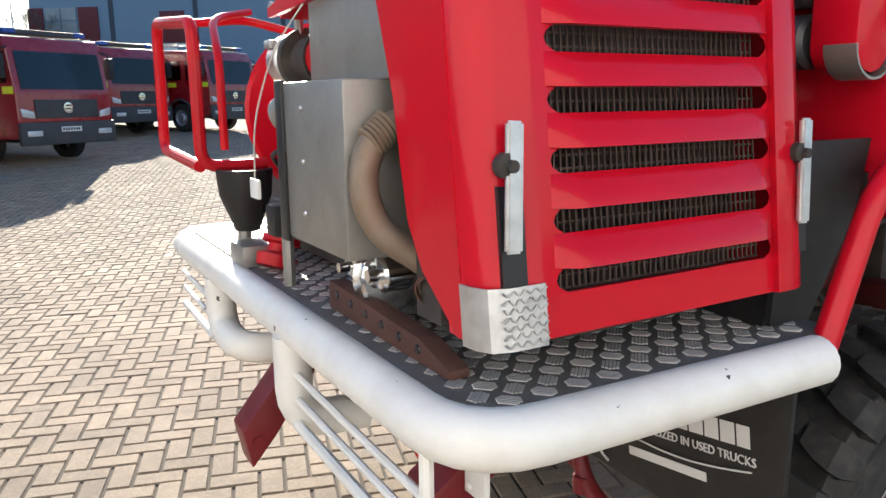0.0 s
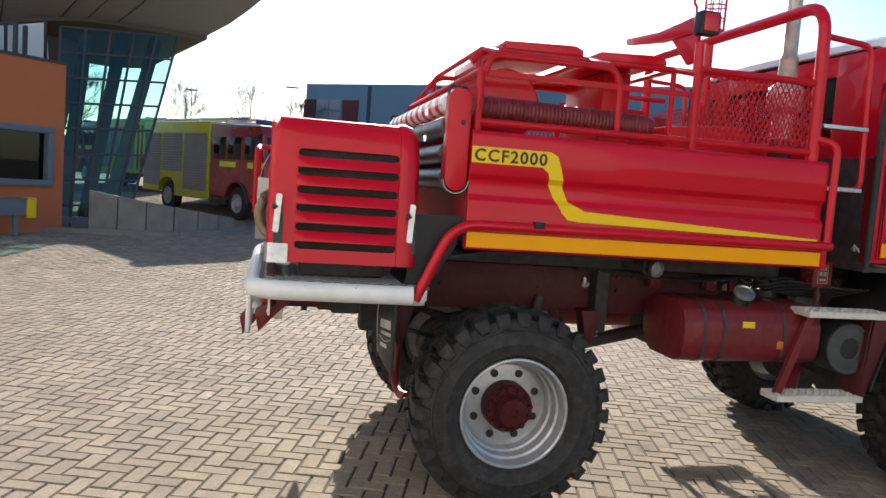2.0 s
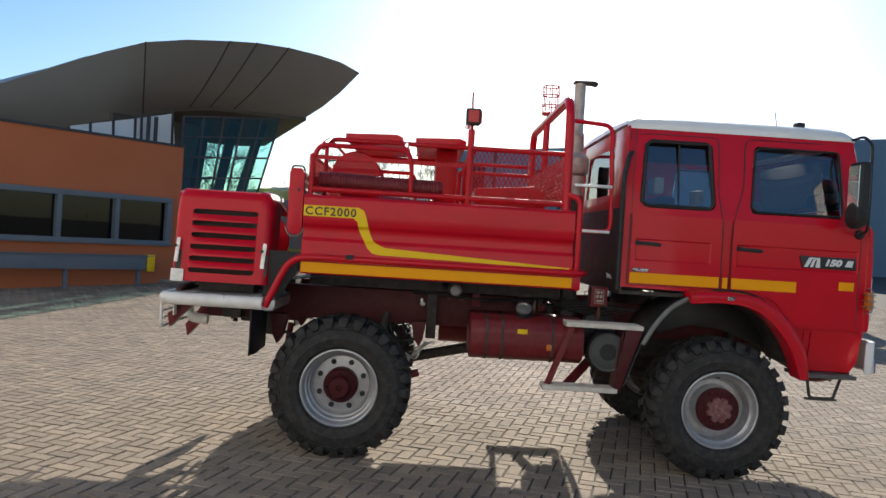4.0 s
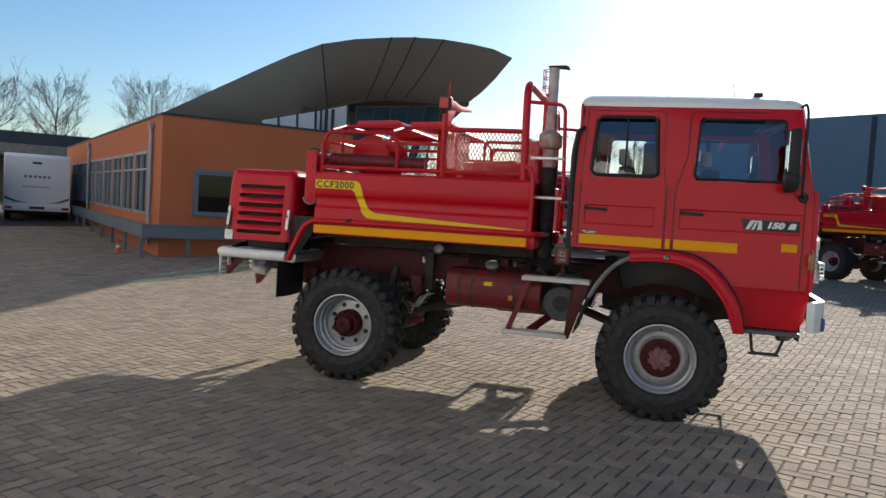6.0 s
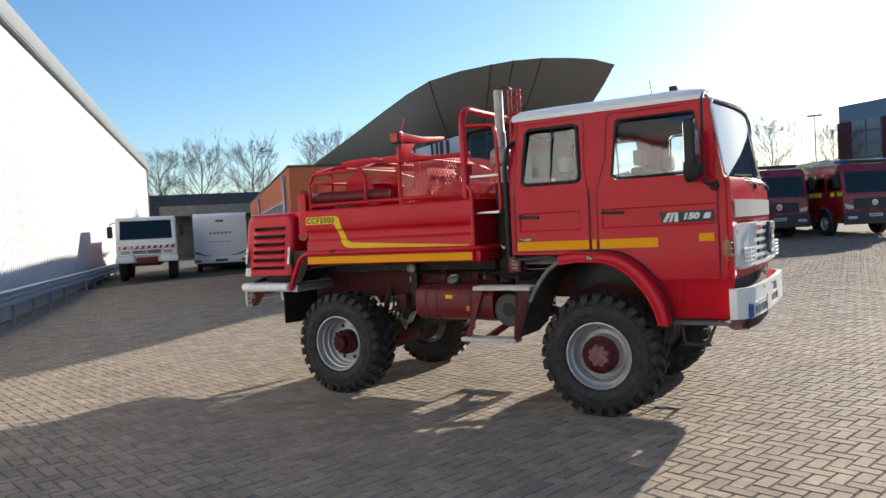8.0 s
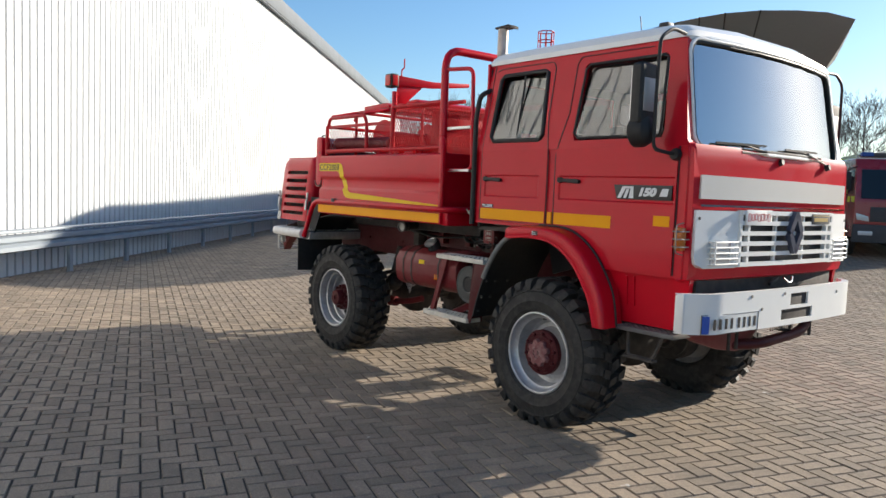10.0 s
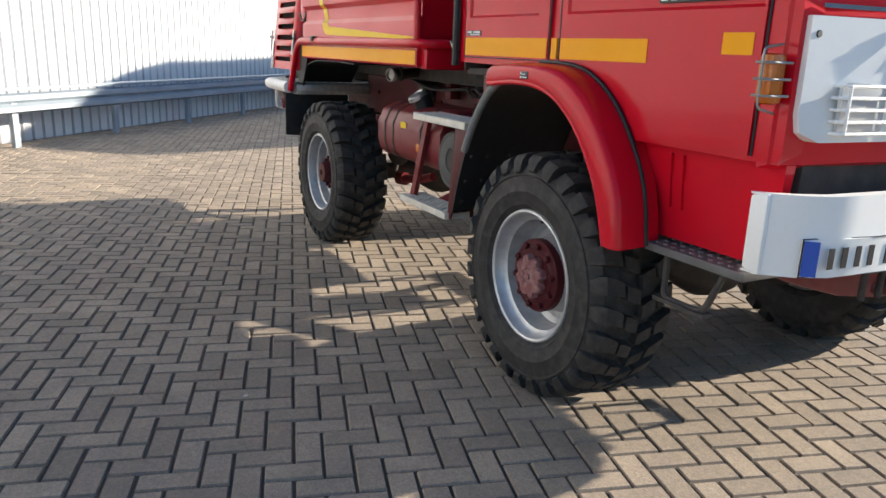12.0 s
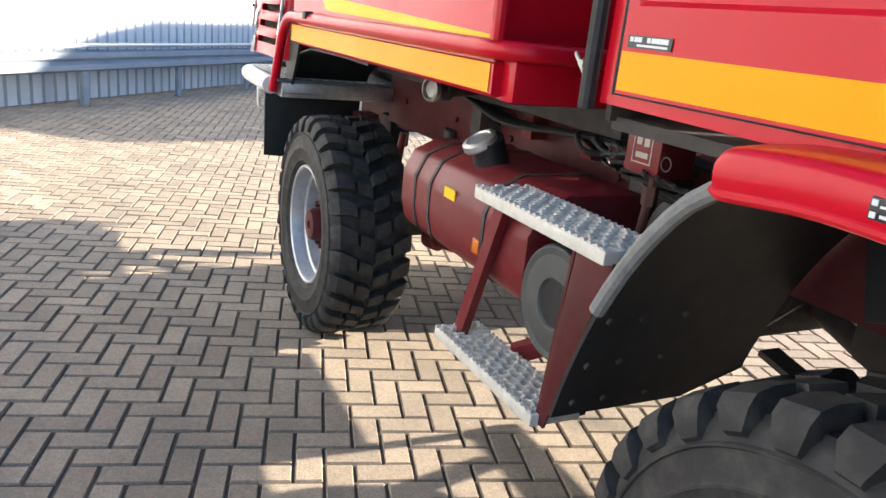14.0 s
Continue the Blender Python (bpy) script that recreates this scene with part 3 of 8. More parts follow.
sheet(bm, [[p for p in EDGE], [p * 0.66 + q * 0.34 + Vector((0, 0, -0.10)) for p, q in zip(EDGE, SOFF)], [p * 0.33 + q * 0.67 + Vector((0, 0, -0.10)) for p, q in zip(EDGE, SOFF)], SOFF])
TOP = [p + (K(9, 3, 0) - K(0, 0, 0)) * (0.35 + 0.65 * i / N) + Vector((0, 0, -0.35)) for i, p in enumerate(EDGE)]
sheet(bm, [EDGE, TOP])
sheet(bm, [[SOFF[0], EDGE[0]], [SOFF[0] + (K(3, 1.2, 0.3) - K(0, 0, 0)), TOP[0]]])
# unseen rise added behind the front edge to cast shade on the hall
SHADE_RISE = [LANE @ Vector(p) for p in ((5.5, 12.6, 6.15), (5.3, 14.4, 6.25), (6.0, 16.8, 6.65), (7.4, 21.1, 7.5), (9.0, 27.0, 8.35), (10.2, 33.7, 8.85), (10.2, 41.0, 8.85))]
sheet(bm, [EDGE[6:9] + EDGE[9:12] + [EDGE[12]], SHADE_RISE])
shell = structure("roof_shell", bm, ROOF, "sweeping dark grey metal roof shell", "roof")
bm = B()
for i in (3, 4, 5, 7):
    a, b = EDGE[i], SOFF[i]
    m1, m2 = a * 0.66 + b * 0.34 + Vector((0, 0, -0.10)), a * 0.33 + b * 0.67 + Vector((0, 0, -0.10))
    tube(bm, [a, m1, m2, b], 0.018, seg=5)
sub("seam", bm, ROOF_SEAM, shell, "dark standing seams")
bm = B()
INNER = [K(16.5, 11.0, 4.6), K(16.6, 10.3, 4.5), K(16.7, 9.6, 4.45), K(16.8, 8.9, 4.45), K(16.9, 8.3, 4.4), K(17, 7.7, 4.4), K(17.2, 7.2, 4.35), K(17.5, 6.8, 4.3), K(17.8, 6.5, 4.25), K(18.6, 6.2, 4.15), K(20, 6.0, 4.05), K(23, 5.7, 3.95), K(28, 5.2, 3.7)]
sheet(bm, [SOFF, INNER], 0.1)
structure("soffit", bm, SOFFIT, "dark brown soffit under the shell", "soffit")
bm = B()
prism(bm, [(2.95, 3.5), (5.62, 3.5), (5.50, 4.52), (4.7, 4.28), (2.95, 3.80)], "y", 13.3, 13.36)
cl = placed(structure("window_clerestory", bm, CREAM, "pale ribbed clerestory glazing", "window"))
bm = B()
for v in (3.4, 3.95, 4.5, 4.66, 5.5):
    bar(bm, (v, 13.28, 3.5), (v - 0.02, 13.28, 3.6 + (v - 2.2) * 0.29), 0.05, 0.05, (0, 1, 0))
sub("mullion", bm, GRAPHITE, cl)
bm = B()
for i in range(2):
    rod(bm, (4.74 + 0.2 * i, 13.1, 3.5), (4.74 + 0.2 * i, 13.1, 4.32), 0.05)
sub("vent_pipe", bm, GRAPHITE, cl)
# dark sheet put in for the shade of the recess under the shell
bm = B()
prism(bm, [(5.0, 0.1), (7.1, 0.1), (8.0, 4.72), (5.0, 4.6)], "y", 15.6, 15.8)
placed(structure("wall_recess", bm, SOFFIT, "dark sheet put in for the shaded recess under the shell", "wall"))

# leaning glass corner with dark posts
BL, BR, TR, TL = Vector((-5.75, 12.2, 0.15)), Vector((-4.5, 12.75, 0.15)), Vector((-3.75, 14.35, 4.75)), Vector((-5.95, 12.9, 4.45))


def pane_at(s, t):
    return (BL.lerp(BR, s)).lerp(TL.lerp(TR, s), t)


nrm = (BR - BL).cross(TL - BL).normalized()
bm = B()
prism(bm, [(BL.x - 0.2, BL.y - 0.05), (BR.x + 0.05, BR.y - 0.05), (BR.x + 0.1, BR.y + 0.3), (BL.x - 0.2, BL.y + 0.3)], "z", 0.0, 0.45, 0.01)
glz = structure("window_tower", bm, BLUEGREY, "leaning teal glass corner with dark posts", "window")
for i in range(6):
    bm = B()
    s = i / 5
    bar(bm, pane_at(s, 0), pane_at(s, 1), 0.05, 0.06, nrm)
    sub("mullion", bm, GRAPHITE, glz)
for j in range(9):
    bm = B()
    bar(bm, pane_at(0, j / 8), pane_at(1, j / 8), 0.04, 0.05, nrm)
    sub("transom", bm, GRAPHITE, glz)
for i in range(5):
    for j in range(8):
        bm = B()
        vs = [bm.verts.new(pane_at((i + a) / 5, (j + b) / 8)) for a, b in ((0.02, 0.02), (0.98, 0.02), (0.98, 0.98), (0.02, 0.98))]
        bm.faces.new(vs)
        sub("pane", bm, TEAL_GLASS, glz)
for s, dx in ((0.12, -0.5), (0.42, -0.45), (0.72, -0.4)):
    bm = B()
    off = -nrm * 0.45
    bar(bm, pane_at(s, 0) + off, pane_at(s + 0.12, 1) + off, 0.25, 0.2, nrm)
    sub("leaning_post", bm, GRAPHITE, glz, "thick dark leaning post")

# low curved concrete wall and kerb in front of the entrance
arc = along([(-5.0, 11.75, 0), (-4.2, 11.8, 0), (-3.4, 12.05, 0), (-2.7, 12.55, 0), (-2.25, 13.2, 0)], 7)
for k, (a, b) in enumerate(zip(arc, arc[1:])):
    bm = B()
    g, d = ground_z(a.x, a.y), (b - a).normalized() * 0.008
    side = Vector((-d.y, d.x, 0)).normalized() * 0.06
    tops = [0.84 - 0.09 * k, 0.84 - 0.09 * (k + 1)]
    lo = [bm.verts.new(p + Vector((0, 0, g - 0.1))) for p in (a + d - side, b - d - side, b - d + side, a + d + side)]
    hi = [bm.verts.new(p + Vector((0, 0, g + h))) for p, h in zip((a + d - side, b - d - side, b - d + side, a + d + side), (tops[0], tops[1], tops[1], tops[0]))]
    bm.faces.new(lo[::-1]), bm.faces.new(hi)
    for q in range(4):
        bm.faces.new((lo[q], lo[(q + 1) % 4], hi[(q + 1) % 4], hi[q]))
    bmesh.ops.bevel(bm, geom=bm.edges[:], offset=0.008, segments=1, affect="EDGES")
    structure("low_wall", bm, CONCRETE, "low weathered concrete slab wall", "wall")
arc = along([(-6.2, 11.3, 0), (-5.2, 11.35, 0), (-4.2, 11.4, 0), (-3.3, 11.6, 0), (-2.5, 12.2, 0), (-1.95, 13.0, 0)], 14)
bm = B()
for a, b in zip(arc, arc[1:]):
    g = ground_z(a.x, a.y)
    bar(bm, a + Vector((0, 0, g + 0.03)), b + Vector((0, 0, g + 0.03)), 0.12, 0.12)
structure("kerb", bm, CONCRETE, "curved concrete kerb", "kerb")

# far buildings
bm = B()
box(bm, -26, 26, 60.0, 75.0, 0, 5.7)
box(bm, 4.0, 26, 58, 60.0, 0, 5.3)
placed(structure("building_dark", bm, DARKWALL, "long dark shed beyond the lane", "building"))
bm = B()
box(bm, -5.5, 6.0, 46.0, 52.0, 3.4, 4.1)
box(bm, -5.5, 6.0, 51.0, 52.0, 0.2, 3.4)
placed(structure("building_lane_end", bm, CONCRETE, "pale grey flat canopy closing the lane", "building"))
bm = B()
box(bm, 0, 70, 0, 18, 0.5, 11.2, 0.05)
gb = structure("building_grey", bm, GREYCLAD, "blue-grey panel-clad commercial building", "building")
gb.matrix_world = pose(1.0, 74.0, 0, 0, 0, -38)
bm = B()
for k in range(1, 9):
    box(bm, k * 7.6 - 0.2, k * 7.6 + 0.2, -0.06, 0.1, 0.5, 11.0)
sub("panel_seam", bm, DARKWALL, gb)
bm = B()
box(bm, -0.1, 1.3, -0.12, 0.2, 0.5, 9.6)
box(bm, 4.6, 6.4, -0.12, 0.2, 0.5, 9.6)
sub("dark_pier", bm, MAROON, gb)
for k in range(6):
    bm = B()
    box(bm, 1.5, 2.9, -0.08, 0.1, 2.6 + k * 1.2, 3.6 + k * 1.2)
    box(bm, 3.0, 4.4, -0.08, 0.1, 2.6 + k * 1.2, 3.6 + k * 1.2)
    sub("window", bm, SHUTTER, gb)
for x, z in ((12, 6.5), (34, 6.0)):
    bm = B()
    box(bm, x, x + 2.2, -0.1, 0.1, z, z + 2.6, 0.02)
    sub("sign_board", bm, MAROON, gb)
bm = B()
box(bm, -60, 0, 88, 100, 0.5, 4.5)
structure("building_low", bm, CONCRETE, "low pale shed on the horizon", "building")


# ---- bare winter trees ----
def bare_tree(x, y, height, seed):
    rnd = random.Random(seed)
    t = thing("tree", pose(x, y, ground_z(x, min(y, 60)), 0, 0, rnd.uniform(0, 360)), "bare winter tree with fine twigs", "tree", "bare trees")
    trunk, crown = B(), B()

    def grow(bm, p, d, length, r, depth):
        n = 3
        pts = [p]
        for i in range(n):
            d = (d + Vector((rnd.uniform(-1, 1), rnd.uniform(-1, 1), rnd.uniform(0.0, 0.7))) * 0.11).normalized()
            pts.append(pts[-1] + d * length / n)
        tube(bm, pts, r, seg=4 if depth < 2 else 3, r_end=r * 0.5)
        if depth >= 4:
            return
        for k in range(rnd.choice((5, 6)) if depth < 3 else 4):
            q = pts[rnd.choice((1, 2, 2, 3))]
            a = 2 * math.pi * rnd.random()
            o = d.orthogonal().normalized()
            side = o * math.cos(a) + d.cross(o).normalized() * math.sin(a)
            nd = (d * rnd.uniform(0.7, 1.0) + side * rnd.uniform(0.35, 0.75) + Vector((0, 0, 0.18))).normalized()
            grow(bm, q, nd, length * rnd.uniform(0.42, 0.62), max(r * 0.48, 0.0065), depth + 1)

    # a leader through the crown, limbs set round it from a third of the height
    stem = [Vector((0, 0, -0.1))]
    for i in range(10):
        stem.append(stem[-1] + Vector((rnd.uniform(-0.09, 0.09), rnd.uniform(-0.09, 0.09), height * 0.088)))
    tube(trunk, stem, height * 0.015, seg=7, r_end=0.02)
    for k in range(26):
        f = 0.26 + 0.70 * (k + rnd.random()) / 26
        i = min(int(f * 10), 9)
        q = stem[i].lerp(stem[i + 1], f * 10 - i)
        a = k * 2.4 + rnd.uniform(-0.4, 0.4)
        rise = 0.35 + 0.95 * f
        reach = height * (0.07 + 0.25 * math.sin(math.pi * min(1.0, (f - 0.12) / 0.92))) * rnd.uniform(0.8, 1.1)
        grow(crown, q, Vector((math.cos(a), math.sin(a), rise)).normalized(), reach, height * 0.0055 * (1.25 - f), 1)

    part("trunk", trunk, BARK, t)
    part("crown", crown, BARK, t)
    return t


for i, (x, y, h) in enumerate(((-51.5, 37.4, 12), (-48.8, 39.7, 12.3), (-45.6, 43.2, 12.6), (-34.5, 40.5, 12.0), (-31.5, 44.0, 12), (-55, 35, 12), (-4.2, 67, 11), (0.6, 72, 10), (-9.5, 66, 10.5), (-13.2, 42.5, 9.5), (-16.5, 47, 8.5))):
    bare_tree(x, y, h * 0.76, 11 + i)


def street_lamp(x, y, h):
    t = thing("street_lamp", pose(x, y, ground_z(x, min(y, 60))), "tall thin grey street lamp on the horizon", "street lamp", "street lamps")
    bm = B()
    tube(bm, [(0, 0, -0.1), (0, 0, h)], 0.08, seg=8, r_end=0.045)
    part("pole", bm, GALV, t)
    bm = B()
    box(bm, -0.6, 0.6, -0.12, 0.12, h - 0.05, h + 0.10, 0.03)
    part("lamp_head", bm, GRAPHITE, t)


for x, y in ((-0.5, 66.5), (-10.2, 74.5)):
    street_lamp(x, y, 8.2)


# ---- other vehicles ----
def road_wheel(parent, x, y, r=0.48, w=0.28):
    s = -1 if y < 0 else 1
    bm = B()
    lathe(bm, (x, y, r), (0, s, 0), [(0.27, 0.0), (0.275, 0.02), (0.25, 0.01), (0.22, -0.04), (0.15, -0.03), (0.12, 0.01), (0.10, 0.03), (0, 0.03), (0, -0.08), (0.26, -0.08)], 26, caps=False)
    wh = part("wheel", bm, RIM, parent)
    bm = B()
    lathe(bm, (x, y, r), (0, s, 0), [(0.265, -w), (0.36, -w - 0.01), (r - 0.03, -w + 0.01), (r, -w + 0.04), (r, -0.03), (r - 0.03, 0.0), (0.36, 0.015), (0.28, 0.01), (0.265, -0.02)], 30, caps=False)
    part("tyre", bm, TYRE, wh)


def fire_engine(m):
    e = thing("fire_engine", m, "dark red fire engine with lime body and grey roller shutters", "fire engine", "parked fire engines")
    bm = B()
    prism(bm, [(1.35, 0.55), (1.40, 0.95), (1.38, 1.55), (1.22, 2.45), (1.10, 2.72), (-1.55, 2.80), (-1.55, 0.62), (-0.55, 0.62), (-0.52, 0.85), (-0.35, 1.03), (0.0, 1.10), (0.35, 1.03), (0.52, 0.85), (0.55, 0.55)], "y", -1.20, 1.20, 0.05, 3)
    cab = part("cab", bm, ENGINE_RED, e, "dark red crew cab")
    bm = B()
    sheet(bm, [[(x + 0.012, y, z) for y in (-1.05, -0.5, 0, 0.5, 1.05)] for x, z in ((1.37, 1.62), (1.235, 2.42))], 0.01)
    part("windscreen", bm, FAR_GLASS, cab, "wide dark windscreen")
    bm = B()
    for x0, x1 in ((0.35, 1.15), (-0.55, 0.15), (-1.35, -0.7)):
        for s in (-1, 1):
            box(bm, x0, x1, s * 1.198, s * 1.206, 1.75, 2.40, 0.002)
    part("side_window", bm, FAR_GLASS, cab)
    bm = B()
    box(bm, 1.34, 1.46, -1.22, 1.22, 0.42, 0.92, 0.05)
    bmp = part("bumper", bm, GRAPHITE, e, "dark grey bumper")
    bm = B()
    box(bm, 1.39, 1.42, -0.80, 0.80, 1.0, 1.40, 0.02)
    for k in range(5):
        box(bm, 1.41, 1.43, -0.78, 0.78, 1.03 + k * 0.075, 1.06 + k * 0.075, 0.004)
    part("grille", bm, GRAPHITE, e, "dark slatted grille")
    bm = B()
    lathe(bm, (1.425, 0, 1.22), (1, 0, 0), [(0.12, 0), (0.12, 0.012), (0.09, 0.014), (0.09, 0.004), (0, 0.004)], 20)
    part("emblem", bm, CHROME, e, "round bright emblem")
    for s in (-1, 1):
        bm = B()
        prism(bm, [(s * 0.82, 1.0), (s * 1.12, 1.04), (s * 1.15, 1.22), (s * 0.84, 1.14)], "x", 1.37, 1.42, 0.01)
        part("headlamp", bm, LENS, e, "clear headlamp")
        bm = B()
        box(bm, 1.45, 1.47, s * 0.72, s * 1.08, 0.62, 0.74, 0.02)
        part("fog_lamp", bm, LENS, e)
        bm = B()
        for x0, x1 in ((0.98, 1.33), (0.52, 0.80), (-1.0, -0.1)):
            box(bm, x0, x1, s * 1.201, s * 1.208, 1.52, 1.68, 0.002)
        part("bright_strip", bm, FLUO, e)
        bm = B()
        box(bm, 1.15, 1.30, s * 1.30, s * 1.48, 1.85, 2.35, 0.03)
        tube(bm, [(1.2, s * 1.15, 2.5), (1.22, s * 1.38, 2.42), (1.22, s * 1.38, 2.3)], 0.02, 0.04, 6)
        part("mirror", bm, BLACK, e)
        bm = B()
        tube(bm, [(0.60 * math.cos(a), s * 1.215, 0.5 + 0.60 * math.sin(a)) for a in [math.pi * k / 14 for k in range(15)]], 0.035, seg=6)
        part("wheel_arch", bm, GRAPHITE, e)
        bm = B()
        box(bm, -1.5, -0.62, s * 1.12, s * 1.22, 0.40, 0.60, 0.02)
        part("cab_step", bm, GRAPHITE, e)
    bm = B()
    box(bm, 1.472, 1.478, -0.26, 0.26, 0.70, 0.81, 0.003)
    pl = part("number_plate", bm, PLATE, e)
    bm = B()
    for k in range(7):
        box(bm, 1.478, 1.480, -0.23 + k * 0.066, -0.185 + k * 0.066, 0.725, 0.785)
    part("plate_bar", bm, INK, pl)
    bm = B()
    prism(bm, [(-1.58, 0.50), (-1.58, 2.86), (-5.9, 2.86), (-5.9, 0.60), (-4.75, 0.60), (-4.72, 0.85), (-4.55, 1.03), (-4.2, 1.10), (-3.85, 1.03), (-3.68, 0.85), (-3.65, 0.50)], "y", -1.24, 1.24, 0.03)
    body = part("equipment_body", bm, LIME, e, "lime yellow equipment body")
    for s in (-1, 1):
        for x0, x1, z0 in ((-3.10, -1.68, 0.74), (-4.55, -3.22, 1.28), (-5.82, -4.67, 0.78)):
            bm = B()
            n = int((2.52 - z0) / 0.08)
            rows = []
            for k in range(n):
                z = z0 + (2.52 - z0) * k / n
                d = (2.52 - z0) / n
                rows += [[(x, s * 1.243, z) for x in (x0, x1)], [(x, s * 1.255, z + 0.2 * d) for x in (x0, x1)], [(x, s * 1.255, z + 0.8 * d) for x in (x0, x1)]]
            sheet(bm, rows)
            part("roller_shutter", bm, SHUTTER, body, "grey metal roller shutter")
    bm = B()
    for k in range(7):
        for s in (-1, 1):
            y0 = s * (0.1 + k * 0.16)
            prism(bm, [(y0, 0.75 if k % 2 else 0.75), (y0 + s * 0.09, 0.75), (y0 + s * 0.09 - s * 0.0, 2.6), (y0, 2.6)], "x", -5.915, -5.905)
    part("rear_stripe", bm, ENGINE_RED, body)
    bm = B()
    box(bm, 0.55, 0.95, -1.0, 1.0, 2.78, 2.90, 0.03)
    lb = part("light_bar", bm, GRAPHITE, e, "dark light bar with blue ends")
    for s in (-1, 1):
        bm = B()
        box(bm, 0.54, 0.96, s * 0.72, s * 1.02, 2.79, 2.91, 0.03)
        part("beacon", bm, BLUE_LENS, lb)
    bm = B()
    for y in (-0.5, -0.1):
        bar(bm, (-5.8, y, 3.0), (-0.6, y, 3.02), 0.05, 0.08)
    for k in range(14):
        bar(bm, (-5.6 + k * 0.36, -0.5, 3.0), (-5.6 + k * 0.36, -0.1, 3.0), 0.03, 0.03)
    for x in (-5.4, -3.5, -1.8):
        box(bm, x, x + 0.1, -0.6, 0.6, 2.84, 3.0)
    part("ladder", bm, ALU, e, "aluminium roof ladder")
    bm = B()
    box(bm, -5.6, 1.1, -0.5, 0.5, 0.45, 0.80, 0.02)
    part("chassis", bm, DARK, e)
    for x in (0.0, -4.2):
        for s in (-1, 1):
            road_wheel(e, x, s * 1.16)
    return e


def spot(x, y, turn):
    return pose(x, y, ground_z(x, y), 0, 0, turn)


eng = fire_engine(spot(-1.42, 16.1, -55.6) @ Matrix.Scale(0.90, 4))
copy_thing(eng, spot(0.95, 22.4, -56))
copy_thing(eng, spot(3.85, 23.2, -56))
copy_thing(eng, spot(-8.4, 30.1, 122))


def white_truck(m):
    t = thing("crew_truck", m, "white crew-cab truck with red striped bull bar", "truck")
    bm = B()
    prism(bm, [(0.9, 0.75), (0.92, 1.6), (0.72, 2.45), (-1.6, 2.5), (-1.6, 0.9), (-0.55, 0.9), (-0.45, 1.15), (0.45, 1.15), (0.55, 0.75)], "y", -1.12, 1.12, 0.05, 3)
    part("cab", bm, WHITE, t, "white cab")
    bm = B()
    sheet(bm, [[(x + 0.012, y, z) for y in (-0.97, 0, 0.97)] for x, z in ((0.895, 1.70), (0.752, 2.35))], 0.01)
    part("windscreen", bm, FAR_GLASS, t)
    bm = B()
    for s in (-1, 1):
        box(bm, -0.3, 0.6, s * 1.118, s * 1.126, 1.65, 2.3)
        box(bm, -1.4, -0.5, s * 1.118, s * 1.126, 1.65, 2.3)
    part("side_window", bm, FAR_GLASS, t)
    bm = B()
    for z in (1.05, 1.25, 1.42):
        tube(bm, [(0.85, -1.05, z), (1.05, -1.0, z), (1.05, 1.0, z), (0.85, 1.05, z)], 0.03, 0.08, 8)
    for y in (-0.6, 0.0, 0.6):
        tube(bm, [(1.06, y, 0.8), (1.06, y, 1.44)], 0.025, seg=8)
    part("bull_bar", bm, WHITE, t, "white tubular bull bar")
    bm = B()
    for k in range(9):
        prism(bm, [(-0.98 + k * 0.22, 1.30), (-0.86 + k * 0.22, 1.30), (-0.80 + k * 0.22, 1.40), (-0.92 + k * 0.22, 1.40)], "x", 1.075, 1.085)
    part("red_stripe", bm, INK_WHITE, t, "white slanted stripes")
    bm = B()
    box(bm, 0.85, 1.1, -1.15, -0.48, 0.74, 1.0, 0.04)
    box(bm, 0.85, 1.1, 0.48, 1.15, 0.74, 1.0, 0.04)
    box(bm, 0.85, 1.06, -0.48, 0.48, 0.76, 0.84, 0.02)
    part("bumper", bm, WHITE, t)
    bm = B()
    box(bm, 0.90, 0.935, -1.02, 1.02, 1.275, 1.43, 0.01)
    part("nose_band", bm, RED, t, "red band across the nose")
    bm = B()
    for y in (-1.02, 1.02):
        bar(bm, (0.93, y, 1.64), (0.75, y * 0.97, 2.42), 0.10, 0.05, (1, 0, 0))
    part("screen_pillar", bm, WHITE, t)
    bm = B()
    box(bm, 1.02, 1.14, -0.4, 0.4, 0.70, 0.95, 0.02)
    part("winch", bm, MAROON, t)
    bm = B()
    for z in (1.06, 1.14, 1.22):
        box(bm, 0.915, 0.93, -0.52, 0.52, z, z + 0.05, 0.004)
    part("grille", bm, GRAPHITE, t)
    bm = B()
    tube(bm, [(0.915, -0.98, 1.68), (0.915, 0.98, 1.68), (0.765, 0.96, 2.37), (0.765, -0.96, 2.37), (0.915, -0.98, 1.68)], 0.026, seg=6)
    part("screen_seal", bm, BLACK, t)
    bm = B()
    for y in (-0.55, 0.15):
        bar(bm, (0.915, y, 1.70), (0.855, y + 0.42, 1.96), 0.02, 0.015)
    part("wiper", bm, BLACK, t)
    bm = B()
    box(bm, -0.5, 0.55, -0.95, 0.95, 1.45, 1.72, 0.03)
    part("dashboard", bm, SEAT, t)
    bm = B()
    prism(bm, [(0.66, 2.44), (0.74, 2.46), (0.70, 2.54), (-1.55, 2.56), (-1.55, 2.48)], "y", -1.09, 1.09, 0.02)
    part("roof", bm, WHITE, t)
